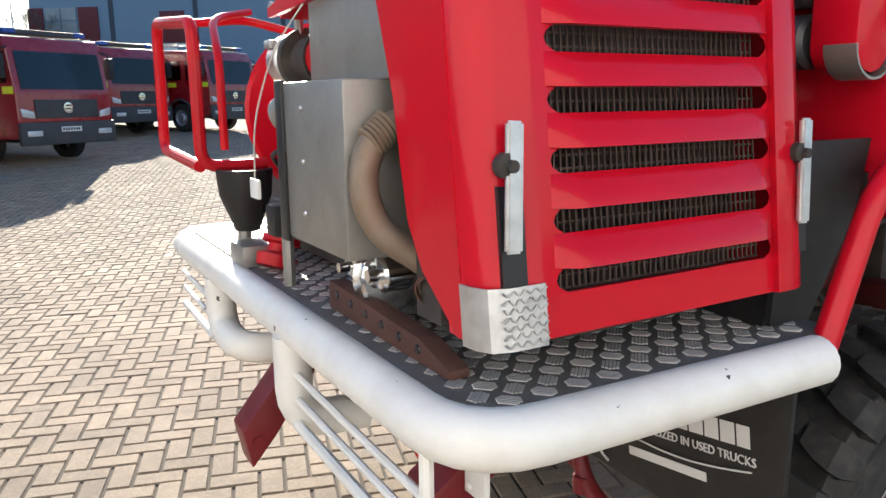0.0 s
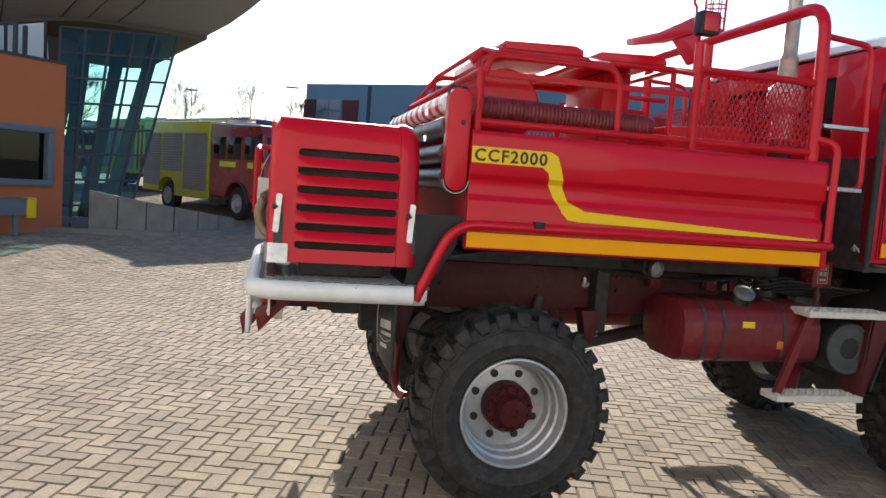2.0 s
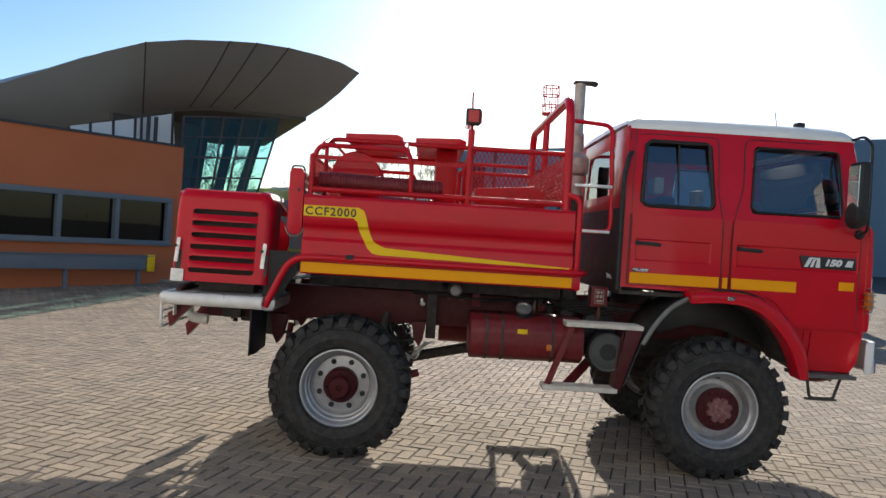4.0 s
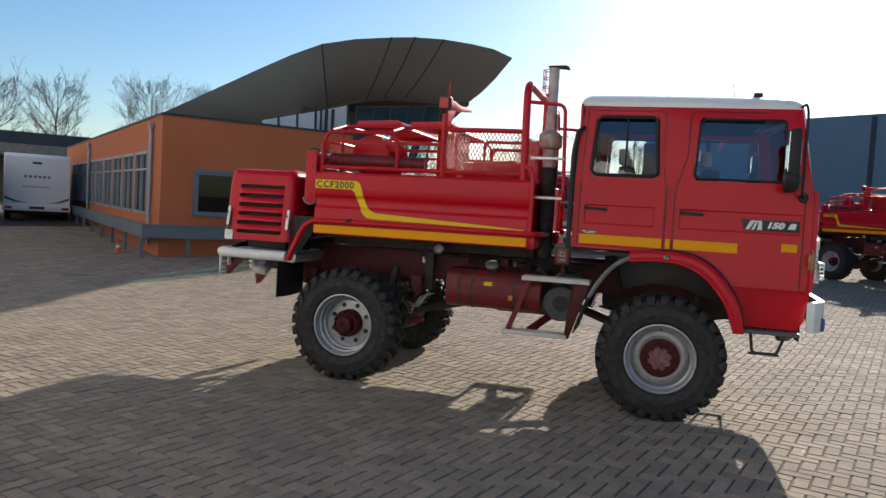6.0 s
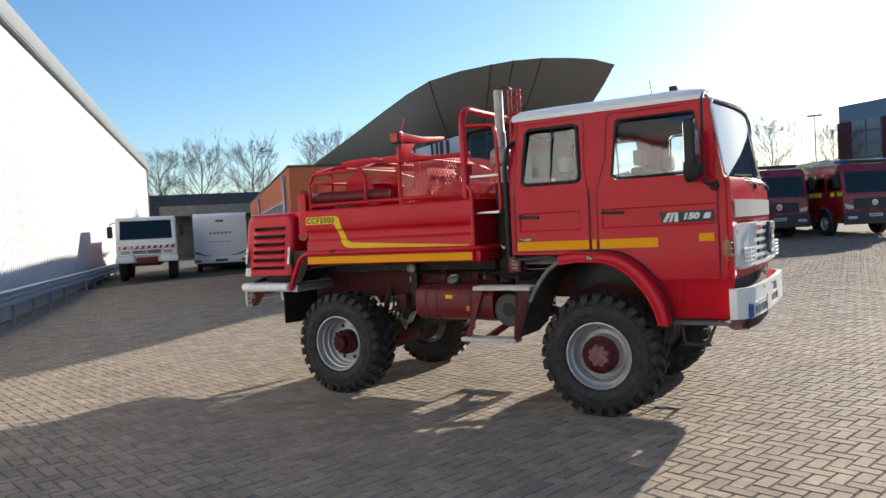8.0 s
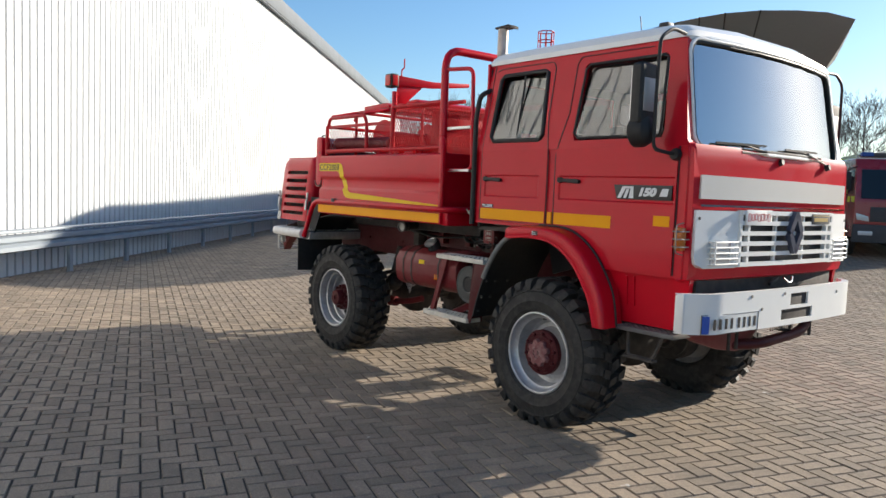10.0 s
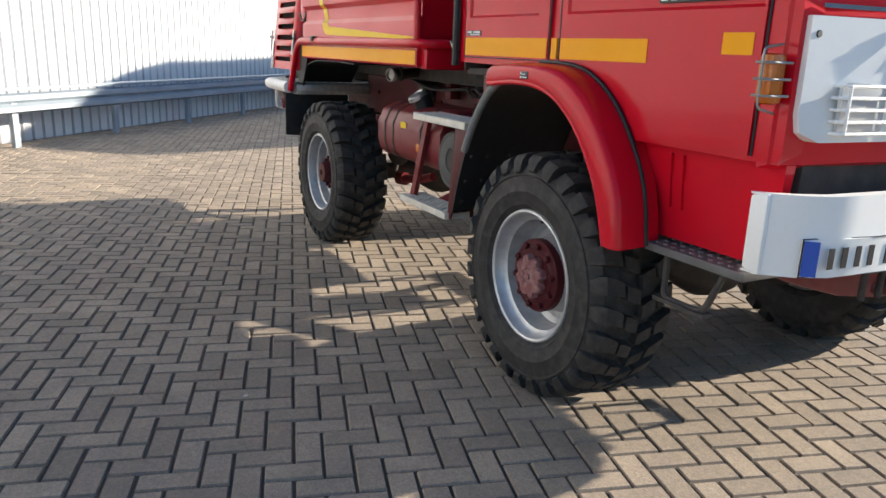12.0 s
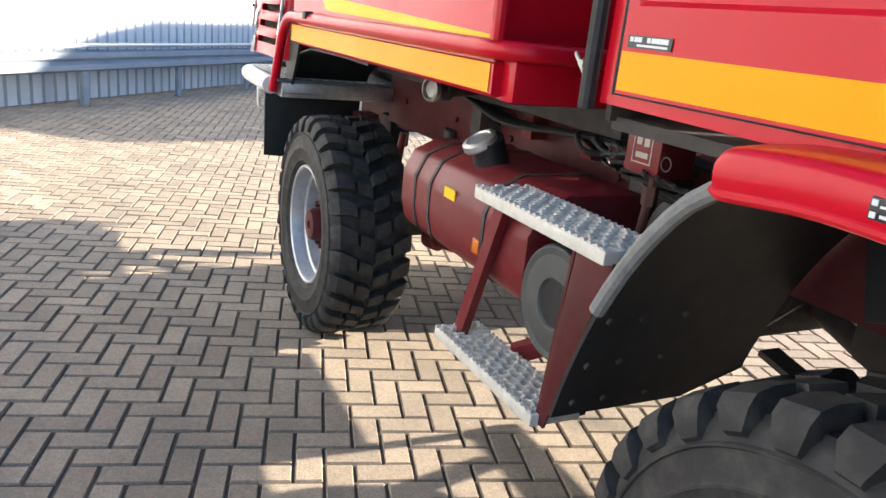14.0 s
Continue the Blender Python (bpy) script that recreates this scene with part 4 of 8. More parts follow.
    for s in (-1, 1):
        bm = B()
        box(bm, 0.915, 0.935, s * 0.6, s * 0.95, 1.08, 1.26, 0.03)
        part("headlamp", bm, LENS, t)
        bm = B()
        box(bm, 0.70, 0.85, s * 1.22, s * 1.42, 1.75, 2.2, 0.03)
        tube(bm, [(0.7, s * 1.1, 2.35), (0.75, s * 1.3, 2.3), (0.75, s * 1.3, 2.1)], 0.02, 0.04, 6)
        part("mirror", bm, BLACK, t)
    bm = B()
    box(bm, -4.6, -1.7, -1.12, 1.12, 1.1, 2.1, 0.05)
    part("body", bm, RED, t)
    bm = B()
    box(bm, -4.6, 0.8, -0.5, 0.5, 0.6, 1.0, 0.02)
    part("chassis", bm, DARK, t)
    for x in (0.0, -3.2):
        for s in (-1, 1):
            road_wheel(t, x, s * 1.08, 0.52, 0.32)
    return t


def motorhome(m):
    t = thing("motorhome", m, "white motorhome with dark swoosh lines seen from behind", "motorhome")
    bm = B()
    prism(bm, [(0.0, 0.42), (0.0, 2.46), (0.12, 2.58), (5.0, 2.58), (5.8, 2.2), (6.6, 1.4), (6.6, 0.42)], "y", -1.14, 1.14, 0.05, 3)
    b = part("body", bm, CREAM, t, "white caravan body")
    bm = B()
    box(bm, -0.08, 0.05, -1.16, 1.16, 0.38, 0.62, 0.04)
    part("rear_bumper", bm, CREAM, t)
    for s in (-1, 1):
        bm = B()
        prism(bm, [(s * 1.10, 0.84), (s * 0.75, 0.72), (s * 0.35, 0.70), (s * 0.72, 0.76), (s * 1.10, 0.93)], "x", -0.012, 0.002)
        part("swoosh", bm, GRAPHITE, b)
        bm = B()
        box(bm, -0.09, -0.07, s * 0.85, s * 1.1, 0.45, 0.55, 0.01)
        part("tail_lamp", bm, RED_LENS, b)
    bm = B()
    box(bm, -0.012, 0.0, -0.14, 0.18, 2.20, 2.28)
    part("camera_housing", bm, GRAPHITE, b)
    bm = B()
    for k in range(6):
        box(bm, -0.006, 0.0, -0.45 + k * 0.16, -0.34 + k * 0.16, 1.66, 1.76)
    for k in range(9):
        box(bm, -0.006, 0.0, -0.45 + k * 0.11, -0.37 + k * 0.11, 1.30, 1.34)
    part("print", bm, SHUTTER, b, "grey bars of a maker's script")
    bm = B()
    box(bm, -0.088, -0.08, -0.26, 0.26, 0.46, 0.56)
    part("number_plate", bm, GRAPHITE, b)
    for x in (1.3, 5.2):
        for s in (-1, 1):
            road_wheel(t, x, s * 1.08, 0.34, 0.2)
    bm = B()
    box(bm, 0.3, 6.0, -0.9, 0.9, 0.25, 0.5)
    part("chassis", bm, DARK, t)
    return t


white_truck(spot(-20.9, 12.5, -40))
motorhome(spot(-20.4, 15.9, 136.5))


def cone(m):
    t = thing("traffic_cone", m, "small orange traffic cone beside the office wall", "traffic cone")
    bm = B()
    box(bm, -0.13, 0.13, -0.13, 0.13, 0, 0.025, 0.008)
    lathe(bm, (0, 0, 0.02), (0, 0, 1), [(0.10, 0), (0.03, 0.40), (0.025, 0.41), (0, 0.41)], 18)
    part("cone", bm, CONE, t)
    bm = B()
    lathe(bm, (0, 0, 0.02), (0, 0, 1), [(0.076, 0.15), (0.060, 0.24)], 18)
    part("white_collar", bm, WHITE, t)


cone(LANE @ pose(-0.72, 13.0, ground_z(-9.2, 8.0)) @ Matrix.Scale(0.7, 4))


# ---- the forest fire truck ----
def y_side(z):
    """Half width of the pressed bed side at a height: flush, with one long bead pressed in."""
    for z0, z1, a, b in ((1.40, 1.60, 1.15, 1.15), (1.60, 1.625, 1.15, 1.120), (1.625, 1.70, 1.120, 1.120), (1.70, 1.725, 1.120, 1.15), (1.725, 2.0, 1.15, 1.15)):
        if z0 <= z <= z1:
            return a + (b - a) * (z - z0) / (z1 - z0)
    return 1.15


def flow(pts, k=3):
    """A smooth line through the points, k steps between each two."""
    p = [Vector(pts[0])] + [Vector(q) for q in pts] + [Vector(pts[-1])]
    out = []
    for a, b, c, d in zip(p, p[1:], p[2:], p[3:]):
        for i in range(k):
            t = i / k
            out.append(0.5 * (2 * b + (c - a) * t + (2 * a - 5 * b + 4 * c - d) * t * t + (3 * b - a - 3 * c + d) * t ** 3))
    return [tuple(v) for v in out + [p[-1]]]


def make_wheel(truck, x, side, front):
    """Rim with tyre and hub as its pieces. Axle along y; side -1 is the near side."""
    m = pose(x, (-0.985 if front else -0.968) if side < 0 else 0.79, 0.520, 0, 0, 0 if side < 0 else 180)
    out = (0, -1, 0)
    bm = B()
    lip = [(0.281, 0.120), (0.287, 0.140), (0.292, 0.156), (0.288, 0.167), (0.280, 0.169), (0.273, 0.163)]
    if front:
        prof = lip + [(0.268, 0.145), (0.260, 0.126), (0.248, 0.116), (0.242, 0.112), (0.240, 0.090), (0.236, 0.055), (0.228, 0.020), (0.206, 0.004), (0.176, 0.004), (0.164, 0.050), (0.158, 0.104), (0.12, 0.112), (0.0, 0.112), (0.0, -0.05), (0.235, -0.05), (0.27, -0.14)]
    else:
        prof = lip + [(0.266, 0.135), (0.262, 0.10), (0.250, 0.092), (0.247, 0.055), (0.245, 0.035), (0.234, 0.028), (0.230, 0.0), (0.226, -0.02), (0.212, -0.030), (0.19, -0.026), (0.12, -0.02), (0.0, -0.02), (0.0, -0.06), (0.235, -0.06), (0.27, -0.14)]
    lathe(bm, (0, 0, 0), out, prof, 56, caps=False)
    wheel = part("wheel", bm, RIM, truck, "wheel with a scuffed silver steel rim")
    wheel.matrix_local = m
    bm = B()
    lathe(bm, (0, 0, 0), out, [(0.272, -0.15), (0.30, -0.178), (0.36, -0.19), (0.42, -0.188), (0.465, -0.172), (0.488, -0.148), (0.494, 0), (0.488, 0.148), (0.465, 0.170), (0.443, 0.181), (0.440, 0.188), (0.435, 0.188), (0.432, 0.183), (0.410, 0.187), (0.375, 0.189), (0.372, 0.191), (0.366, 0.191), (0.363, 0.189), (0.335, 0.185), (0.322, 0.180), (0.312, 0.180), (0.306, 0.172), (0.288, 0.155), (0.272, 0.12)], 72, caps=False)
    n = 28

    def block(rows):
        vs = [[bm.verts.new((math.cos(a) * r, -h, math.sin(a) * r)) for r, a, h in ring] for ring in rows]
        for p, q in zip(vs, vs[1:]):
            for i in range(len(p) - 1):
                bm.faces.new((p[i], p[i + 1], q[i + 1], q[i]))
        bm.faces.new(vs[0])
        bm.faces.new(vs[-1][::-1])

    for s in (-1, 1):
        for k in range(n):
            a0 = 2 * math.pi * (k + (0.5 if s > 0 else 0)) / n
            long = k % 2
            # shoulder block, wrapping down onto the sidewall
            rows = []
            for h, r, lag, w in ((0.085, 0.533, 0.050, 0.050), (0.125, 0.531, 0.082, 0.060), (0.160, 0.523, 0.095, 0.068), (0.180, 0.502, 0.098, 0.068), (0.187, 0.472, 0.098, 0.058 if long else 0.050), (0.188, 0.452 if long else 0.462, 0.098, 0.046)):
                deep = 0.478 if h < 0.17 else r - 0.02
                hh = h if h < 0.17 else h - 0.022
                rows.append([(deep, a0 + lag - w * 1.12, s * hh), (r, a0 + lag - w, s * h), (r, a0 + lag + w, s * h), (deep, a0 + lag + w * 1.12, s * hh)])
            block(rows)
            # inner slanted block
            rows = []
            for h, lag, w in ((0.006, -0.02, 0.050), (0.035, 0.0, 0.056), (0.070, 0.028, 0.050)):
                rows.append([(0.478, a0 + lag - w * 1.12, s * h), (0.531, a0 + lag - w, s * h), (0.531, a0 + lag + w, s * h), (0.478, a0 + lag + w * 1.12, s * h)])
            block(rows)
    part("tyre", bm, TYRE, wheel, "chunky cleated off-road tyre with dusty sidewall")
    bm = B()
    h0 = 0.118 if front else -0.02
    if front:
        lathe(bm, (0, 0, 0), out, [(0.160, h0 - 0.08), (0.160, h0 + 0.004), (0.155, h0 + 0.009), (0.130, h0 + 0.010), (0.122, h0 + 0.016), (0.0, h0 + 0.016)], 44)
        bolt_r, bolts, tall = 0.134, 10, 0.024
    else:
        lathe(bm, (0, 0, 0), out, [(0.132, h0 - 0.02), (0.128, h0 + 0.085), (0.118, h0 + 0.098), (0.084, h0 + 0.10), (0.080, h0 + 0.145), (0.070, h0 + 0.168), (0.022, h0 + 0.171), (0.018, h0 + 0.16), (0.0, h0 + 0.16)], 40)
        bolt_r, bolts, tall = 0.108, 12, 0.118
    part("hub", bm, HUB, wheel, "dark red hub")
    if front:
        bm = B()
        ring = []
        for k in range(40):
            a = 2 * math.pi * k / 40
            ring.append((a, 0.098 if k % 5 in (1, 2, 3) else 0.080))
        for h, q in ((h0 + 0.012, 1.0), (h0 + 0.040, 0.985), (h0 + 0.047, 0.92), (h0 + 0.050, 0.42), (h0 + 0.044, 0.36), (h0 + 0.044, 0.15), (h0 + 0.052, 0.13)):
            ring_v = [bm.verts.new((math.cos(a) * r * q, -h, math.sin(a) * r * q)) for a, r in ring]
            if h > h0 + 0.013:
                for i in range(40):
                    bm.faces.new((last[i], last[(i + 1) % 40], ring_v[(i + 1) % 40], ring_v[i]))
            last = ring_v
        bm.faces.new(last)
        part("hub_cap", bm, HUB_DUSTY, wheel, "dusty pink-red hub cap with a notched edge")
    bm = B()
    for k in range(bolts):
        a = 2 * math.pi * (k + 0.3) / bolts
        lathe(bm, (math.cos(a) * bolt_r, 0, math.sin(a) * bolt_r), out, [(0.015, h0), (0.015, h0 + tall), (0.011, h0 + tall + 0.004), (0.0, h0 + tall + 0.004)], 6)
    part("bolt", bm, HUB, wheel)
    bm = B()
    for k in range(1 if front else 8):
        a = 2 * math.pi * (k + 0.5) / 8 + (1.2 if front else 0)
        r, z = (0.240, 0.10) if front else (0.178, -0.022)
        lathe(bm, (math.cos(a) * r, 0, math.sin(a) * r), out, [(0.012 if front else 0.021, z - 0.03), (0.012 if front else 0.021, z + 0.006), (0.0, z + 0.010)], 12)
    part("rim_hole", bm, INK, wheel, "dark holes of the rim")
    return wheel


def diamond_mesh(bm, p, ex, ez, w, h, pitch=0.034, t=0.0035):
    """Expanded metal: crossing slanted strands in the panel w x h at p, spanned by the unit ways ex and ez."""
    p, ex, ez = Vector(p), Vector(ex), Vector(ez)
    nrm = ex.cross(ez)
    k = 0.55
    for s in (-1, 1):
        c = -h * k if s > 0 else 0.0
        end = w if s > 0 else w + h * k
        while c < end:
            pts = []
            for z in (0.0, h):
                pts.append((c + s * k * z, z))
            (x0, z0), (x1, z1) = pts
            for lim in (0.0, w):
                if (x0 - lim) * (x1 - lim) < 0:
                    zc = z0 + (lim - x0) / (x1 - x0) * (z1 - z0)
                    if (lim == 0.0 and x0 < 0) or (lim == w and x0 > w):
                        x0, z0 = lim, zc
                    else:
                        x1, z1 = lim, zc
            if min(x0, x1) >= -1e-6 and max(x0, x1) <= w + 1e-6 and abs(z1 - z0) > 0.01:
                bar(bm, p + ex * x0 + ez * z0, p + ex * x1 + ez * z1, t * 1.6, t, nrm)
            c += pitch
    return bm


def tread_bars(bm, x0, x1, y0, y1, z, cell=0.046):
    """Raised five-bar pattern of tread plate, in lozenges set cornerwise."""
    mx, my, q = (x0 + x1) / 2, (y0 + y1) / 2, math.sqrt(0.5)
    n = int(max(x1 - x0, y1 - y0) / cell)
    for i in range(-n, n):
        for j in range(-n, n):
            cx, cy = mx + (i - j) * cell * q, my + (i + j) * cell * q
            if not (x0 + 0.02 < cx < x1 - 0.02 and y0 + 0.02 < cy < y1 - 0.02):
                continue
            turn = 1 if (i + j) % 2 else -1
            for k in range(5):
                o, l = (k - 2) * cell * 0.13, cell * (0.44 - 0.06 * abs(k - 2))
                px, py = q, q * turn
                bar(bm, (cx - px * l - py * o * turn, cy - py * l + px * o * turn, z + 0.0008), (cx + px * l - py * o * turn, cy + py * l + px * o * turn, z + 0.0008), cell * 0.10, 0.003)
    return bm


def grating(bm, x0, x1, y0, y1, z0, z1):
    """A serrated step: plain edge bands with rounded corners, wavy strips meeting at their crests, raised teeth."""
    w = 0.014
    box(bm, x0, x1, y0, y0 + w, z0, z1 - 0.004, 0.005)
    box(bm, x0, x1, y1 - w, y1, z0, z1 - 0.004, 0.005)
    box(bm, x0, x0 + w, y0 + 0.004, y1 - 0.004, z0, z1 - 0.005, 0.004)
    box(bm, x1 - w, x1, y0 + 0.004, y1 - 0.004, z0, z1 - 0.005, 0.004)
    n = max(4, round((y1 - y0 - 2 * w) / 0.027))
    m = 2 * round((x1 - x0 - 0.02) / 0.050) + 1
    gap = (y1 - y0 - w) / n
    for i in range(n + 1):
        y = y0 + w / 2 + gap * i
        swing = 0.0 if i in (0, n) else gap * 0.30 * (1 if i % 2 else -1)
        pts = [(x0 + 0.01 + (x1 - x0 - 0.02) * k / m, y + swing * (1 if k % 2 else -1)) for k in range(m + 1)]
        for k, (p, q) in enumerate(zip(pts, pts[1:])):
            bar(bm, (*p, z1 - 0.012), (*q, z1 - 0.012), 0.0075, 0.020)
            cx, cy = p
            d = (q[0] - cx) * 0.34
            prism(bm, [(cx - d, z1 - 0.004), (cx - d * 0.5, z1 + 0.002), (cx + d * 0.5, z1 + 0.002), (cx + d, z1 - 0.004)], "y", cy - 0.0065, cy + 0.0065)
    return bm


def hood_y(z):
    return -1.145 + (z - 1.25) * 0.118


def make_hood(truck):
    """Louvred cover over the rear pump engine."""
    x0, x1, s0, s1 = -1.285, -0.580, -1.160, -0.672
    bm = B()
    zs = [1.25, 1.40, 1.55, 1.70, 1.80, 1.86, 1.90, 1.92, 1.93]
    inset = {1.86: 0.004, 1.90: 0.018, 1.92: 0.036, 1.93: 0.065}

    def col(path):
        tuck = {1.80: 0.001, 1.86: 0.006, 1.90: 0.020, 1.92: 0.036, 1.93: 0.056}
        mid = (x0 + x1) / 2
        return [[(x if x in (s0, s1) else x + (tuck.get(z, 0) if x < mid else -tuck.get(z, 0)), hood_y(z) + dy + inset.get(z, 0), z) for x, dy in path] for z in zs]
    # rear corner with its return, then front corner
    sheet(bm, col([(x0 + 0.006, 0.115), (x0, 0.10), (x0, 0.055), (x0 + 0.006, 0.03), (x0 + 0.02, 0.01), (x0 + 0.042, 0.0), (s0, 0.0)]), -0.012)
    sheet(bm, col([(s1, 0.0), (x1 - 0.042, 0.0), (x1 - 0.02, 0.01), (x1 - 0.006, 0.03), (x1, 0.055), (x1, 0.30)]), -0.012)
    top = [z for z in zs if z >= 1.80]
    sheet(bm, [[(s0, hood_y(1.785), 1.785), (s1, hood_y(1.785), 1.785)]] + [[(s0, hood_y(z) + inset.get(z, 0), z), (s1, hood_y(z) + inset.get(z, 0), z)] for z in top], -0.012)
    sheet(bm, [[(s0, hood_y(z), z), (s1, hood_y(z), z)] for z in (1.25, 1.313)], -0.012)
    # louvre lands, each overhanging the slot below it
    n = 6
    for k in range(n - 1):
        zt, zb = 1.785 - 0.0868 * k - 0.038, 1.785 - 0.0868 * (k + 1)
        rows = []
        for f, dy in ((0, 0.004), (0.12, -0.002), (0.45, -0.014), (0.8, -0.022), (1.0, -0.023)):
            z = zt + (zb - zt) * f
            rows.append([(s0 + 0.0, hood_y(z), z), (s0 + 0.03, hood_y(z) + dy * 0.9, z), (s0 + 0.06, hood_y(z) + dy, z), (s1 - 0.05, hood_y(z) + dy, z), (s1 - 0.02, hood_y(z) + dy * 0.6, z), (s1, hood_y(z), z)])
        sheet(bm, rows, -0.008)
    # rounded ends of the slots
    for k in range(n):
        z = 1.785 - 0.0868 * k
        for xe, d in ((s0, 1), (s1, -1)):
            pts = [(xe, z), (xe + d * 0.022, z), (xe + d * 0.008, z - 0.008), (xe + d * 0.002, z - 0.019), (xe + d * 0.008, z - 0.030), (xe + d * 0.022, z - 0.038), (xe, z - 0.038)]
            vs = [bm.verts.new((x, hood_y(zz) + 0.001, zz)) for x, zz in pts]
            bm.faces.new(vs)
    # sloping lid
    sheet(bm, [[(x, y, z) for y, z in ((-1.03, 1.926), (-0.98, 1.935), (-0.60, 1.885), (-0.30, 1.83), (-0.21, 1.795))] for x in (x0 + 0.035, x0 + 0.06, -0.9, x1 - 0.06, x1 - 0.035)], 0.014)
    # rear face strip below the lid
    prism(bm, [(-1.085, 1.25), (-1.065, 1.25), (-1.02, 1.285), (-0.96, 1.33), (-0.915, 1.40), (-0.895, 1.48), (-0.87, 1.60), (-0.80, 1.80), (-0.24, 1.78), (-0.24, 1.80), (-0.95, 1.92), (-1.01, 1.90)], "x", x0 - 0.002, x0 + 0.012)
    hood = part("pump_hood", bm, RED, truck, "red louvred sheet-metal engine cover")
    bm = B()
    for i in range(int((s1 - s0) / 0.0125)):
        x = s0 + 0.006 + i * 0.0125
        bar(bm, (x, hood_y(1.31) + 0.03, 1.31), (x, hood_y(1.79) + 0.03, 1.79), 0.003, 0.003, (0, 1, 0))
    for k in range(24):
        z = 1.31 + k * 0.02
        bar(bm, (s0, hood_y(z) + 0.033, z), (s1, hood_y(z) + 0.033, z), 0.003, 0.003)
    part("grille_mesh", bm, WIRE, hood, "wire mesh behind the louvres")
    bm = B()
    box(bm, x0 + 0.02, x1 - 0.02, -0.98, -0.9, 1.24, 1.79)
    part("radiator", bm, DARK, hood, "dark radiator behind the mesh")
    for xh, z0, z1 in ((-1.238, 1.385, 1.565), (-0.606, 1.37, 1.555)):
        bm = B()
        bar(bm, (xh + 0.004, hood_y(z1) - 0.024, z1), (xh - 0.008, hood_y(z0) - 0.020, z0), 0.028, 0.012, (0, -1, 0))
        bmesh.ops.bevel(bm, geom=bm.edges[:], offset=0.004, segments=2, affect="EDGES")
        lever = part("latch", bm, ALU, hood, "bare aluminium lever latch")
        bm = B()
        lathe(bm, (xh - 0.010, hood_y(z1 - 0.06) - 0.01, z1 - 0.06), (0, -1, 0), [(0.018, 0), (0.018, 0.014), (0.009, 0.018), (0.009, 0.028), (0, 0.028)], 12)
        part("pivot", bm, DARK, lever, "dark greasy pivot bolt")
        bm = B()
        prism(bm, [(hood_y(z) + d, z) for z, d in ((z0 - 0.055, -0.003), (z1 - 0.09, -0.003), (z1 - 0.09, 0.02), (z0 - 0.055, 0.02))], "x", xh - 0.016, xh + 0.026)
        part("latch_slot", bm, INK, hood)
    bm = B()
    sheet(bm, [[(x, hood_y(z) + dy - 0.006, z) for x, dy in ((-1.293, 0.06), (-1.291, 0.035), (-1.278, 0.008), (-1.245, -0.003), (-1.185, -0.003))] for z in (1.245, 1.335)], 0.004)
    for i in range(8):
        for j in range(7):
            x, z, d = -1.257 + i * 0.0098, 1.254 + j * 0.0122, 0.0035 * (1 if (i + j) % 2 else -1)
            bar(bm, (x - 0.0035, hood_y(z) - 0.010, z - d), (x + 0.0035, hood_y(z) - 0.010, z + d), 0.0028, 0.0028, (0, -1, 0))
    part("corner_plate", bm, ALU, hood, "shiny checker plate corner guard")
    return hood


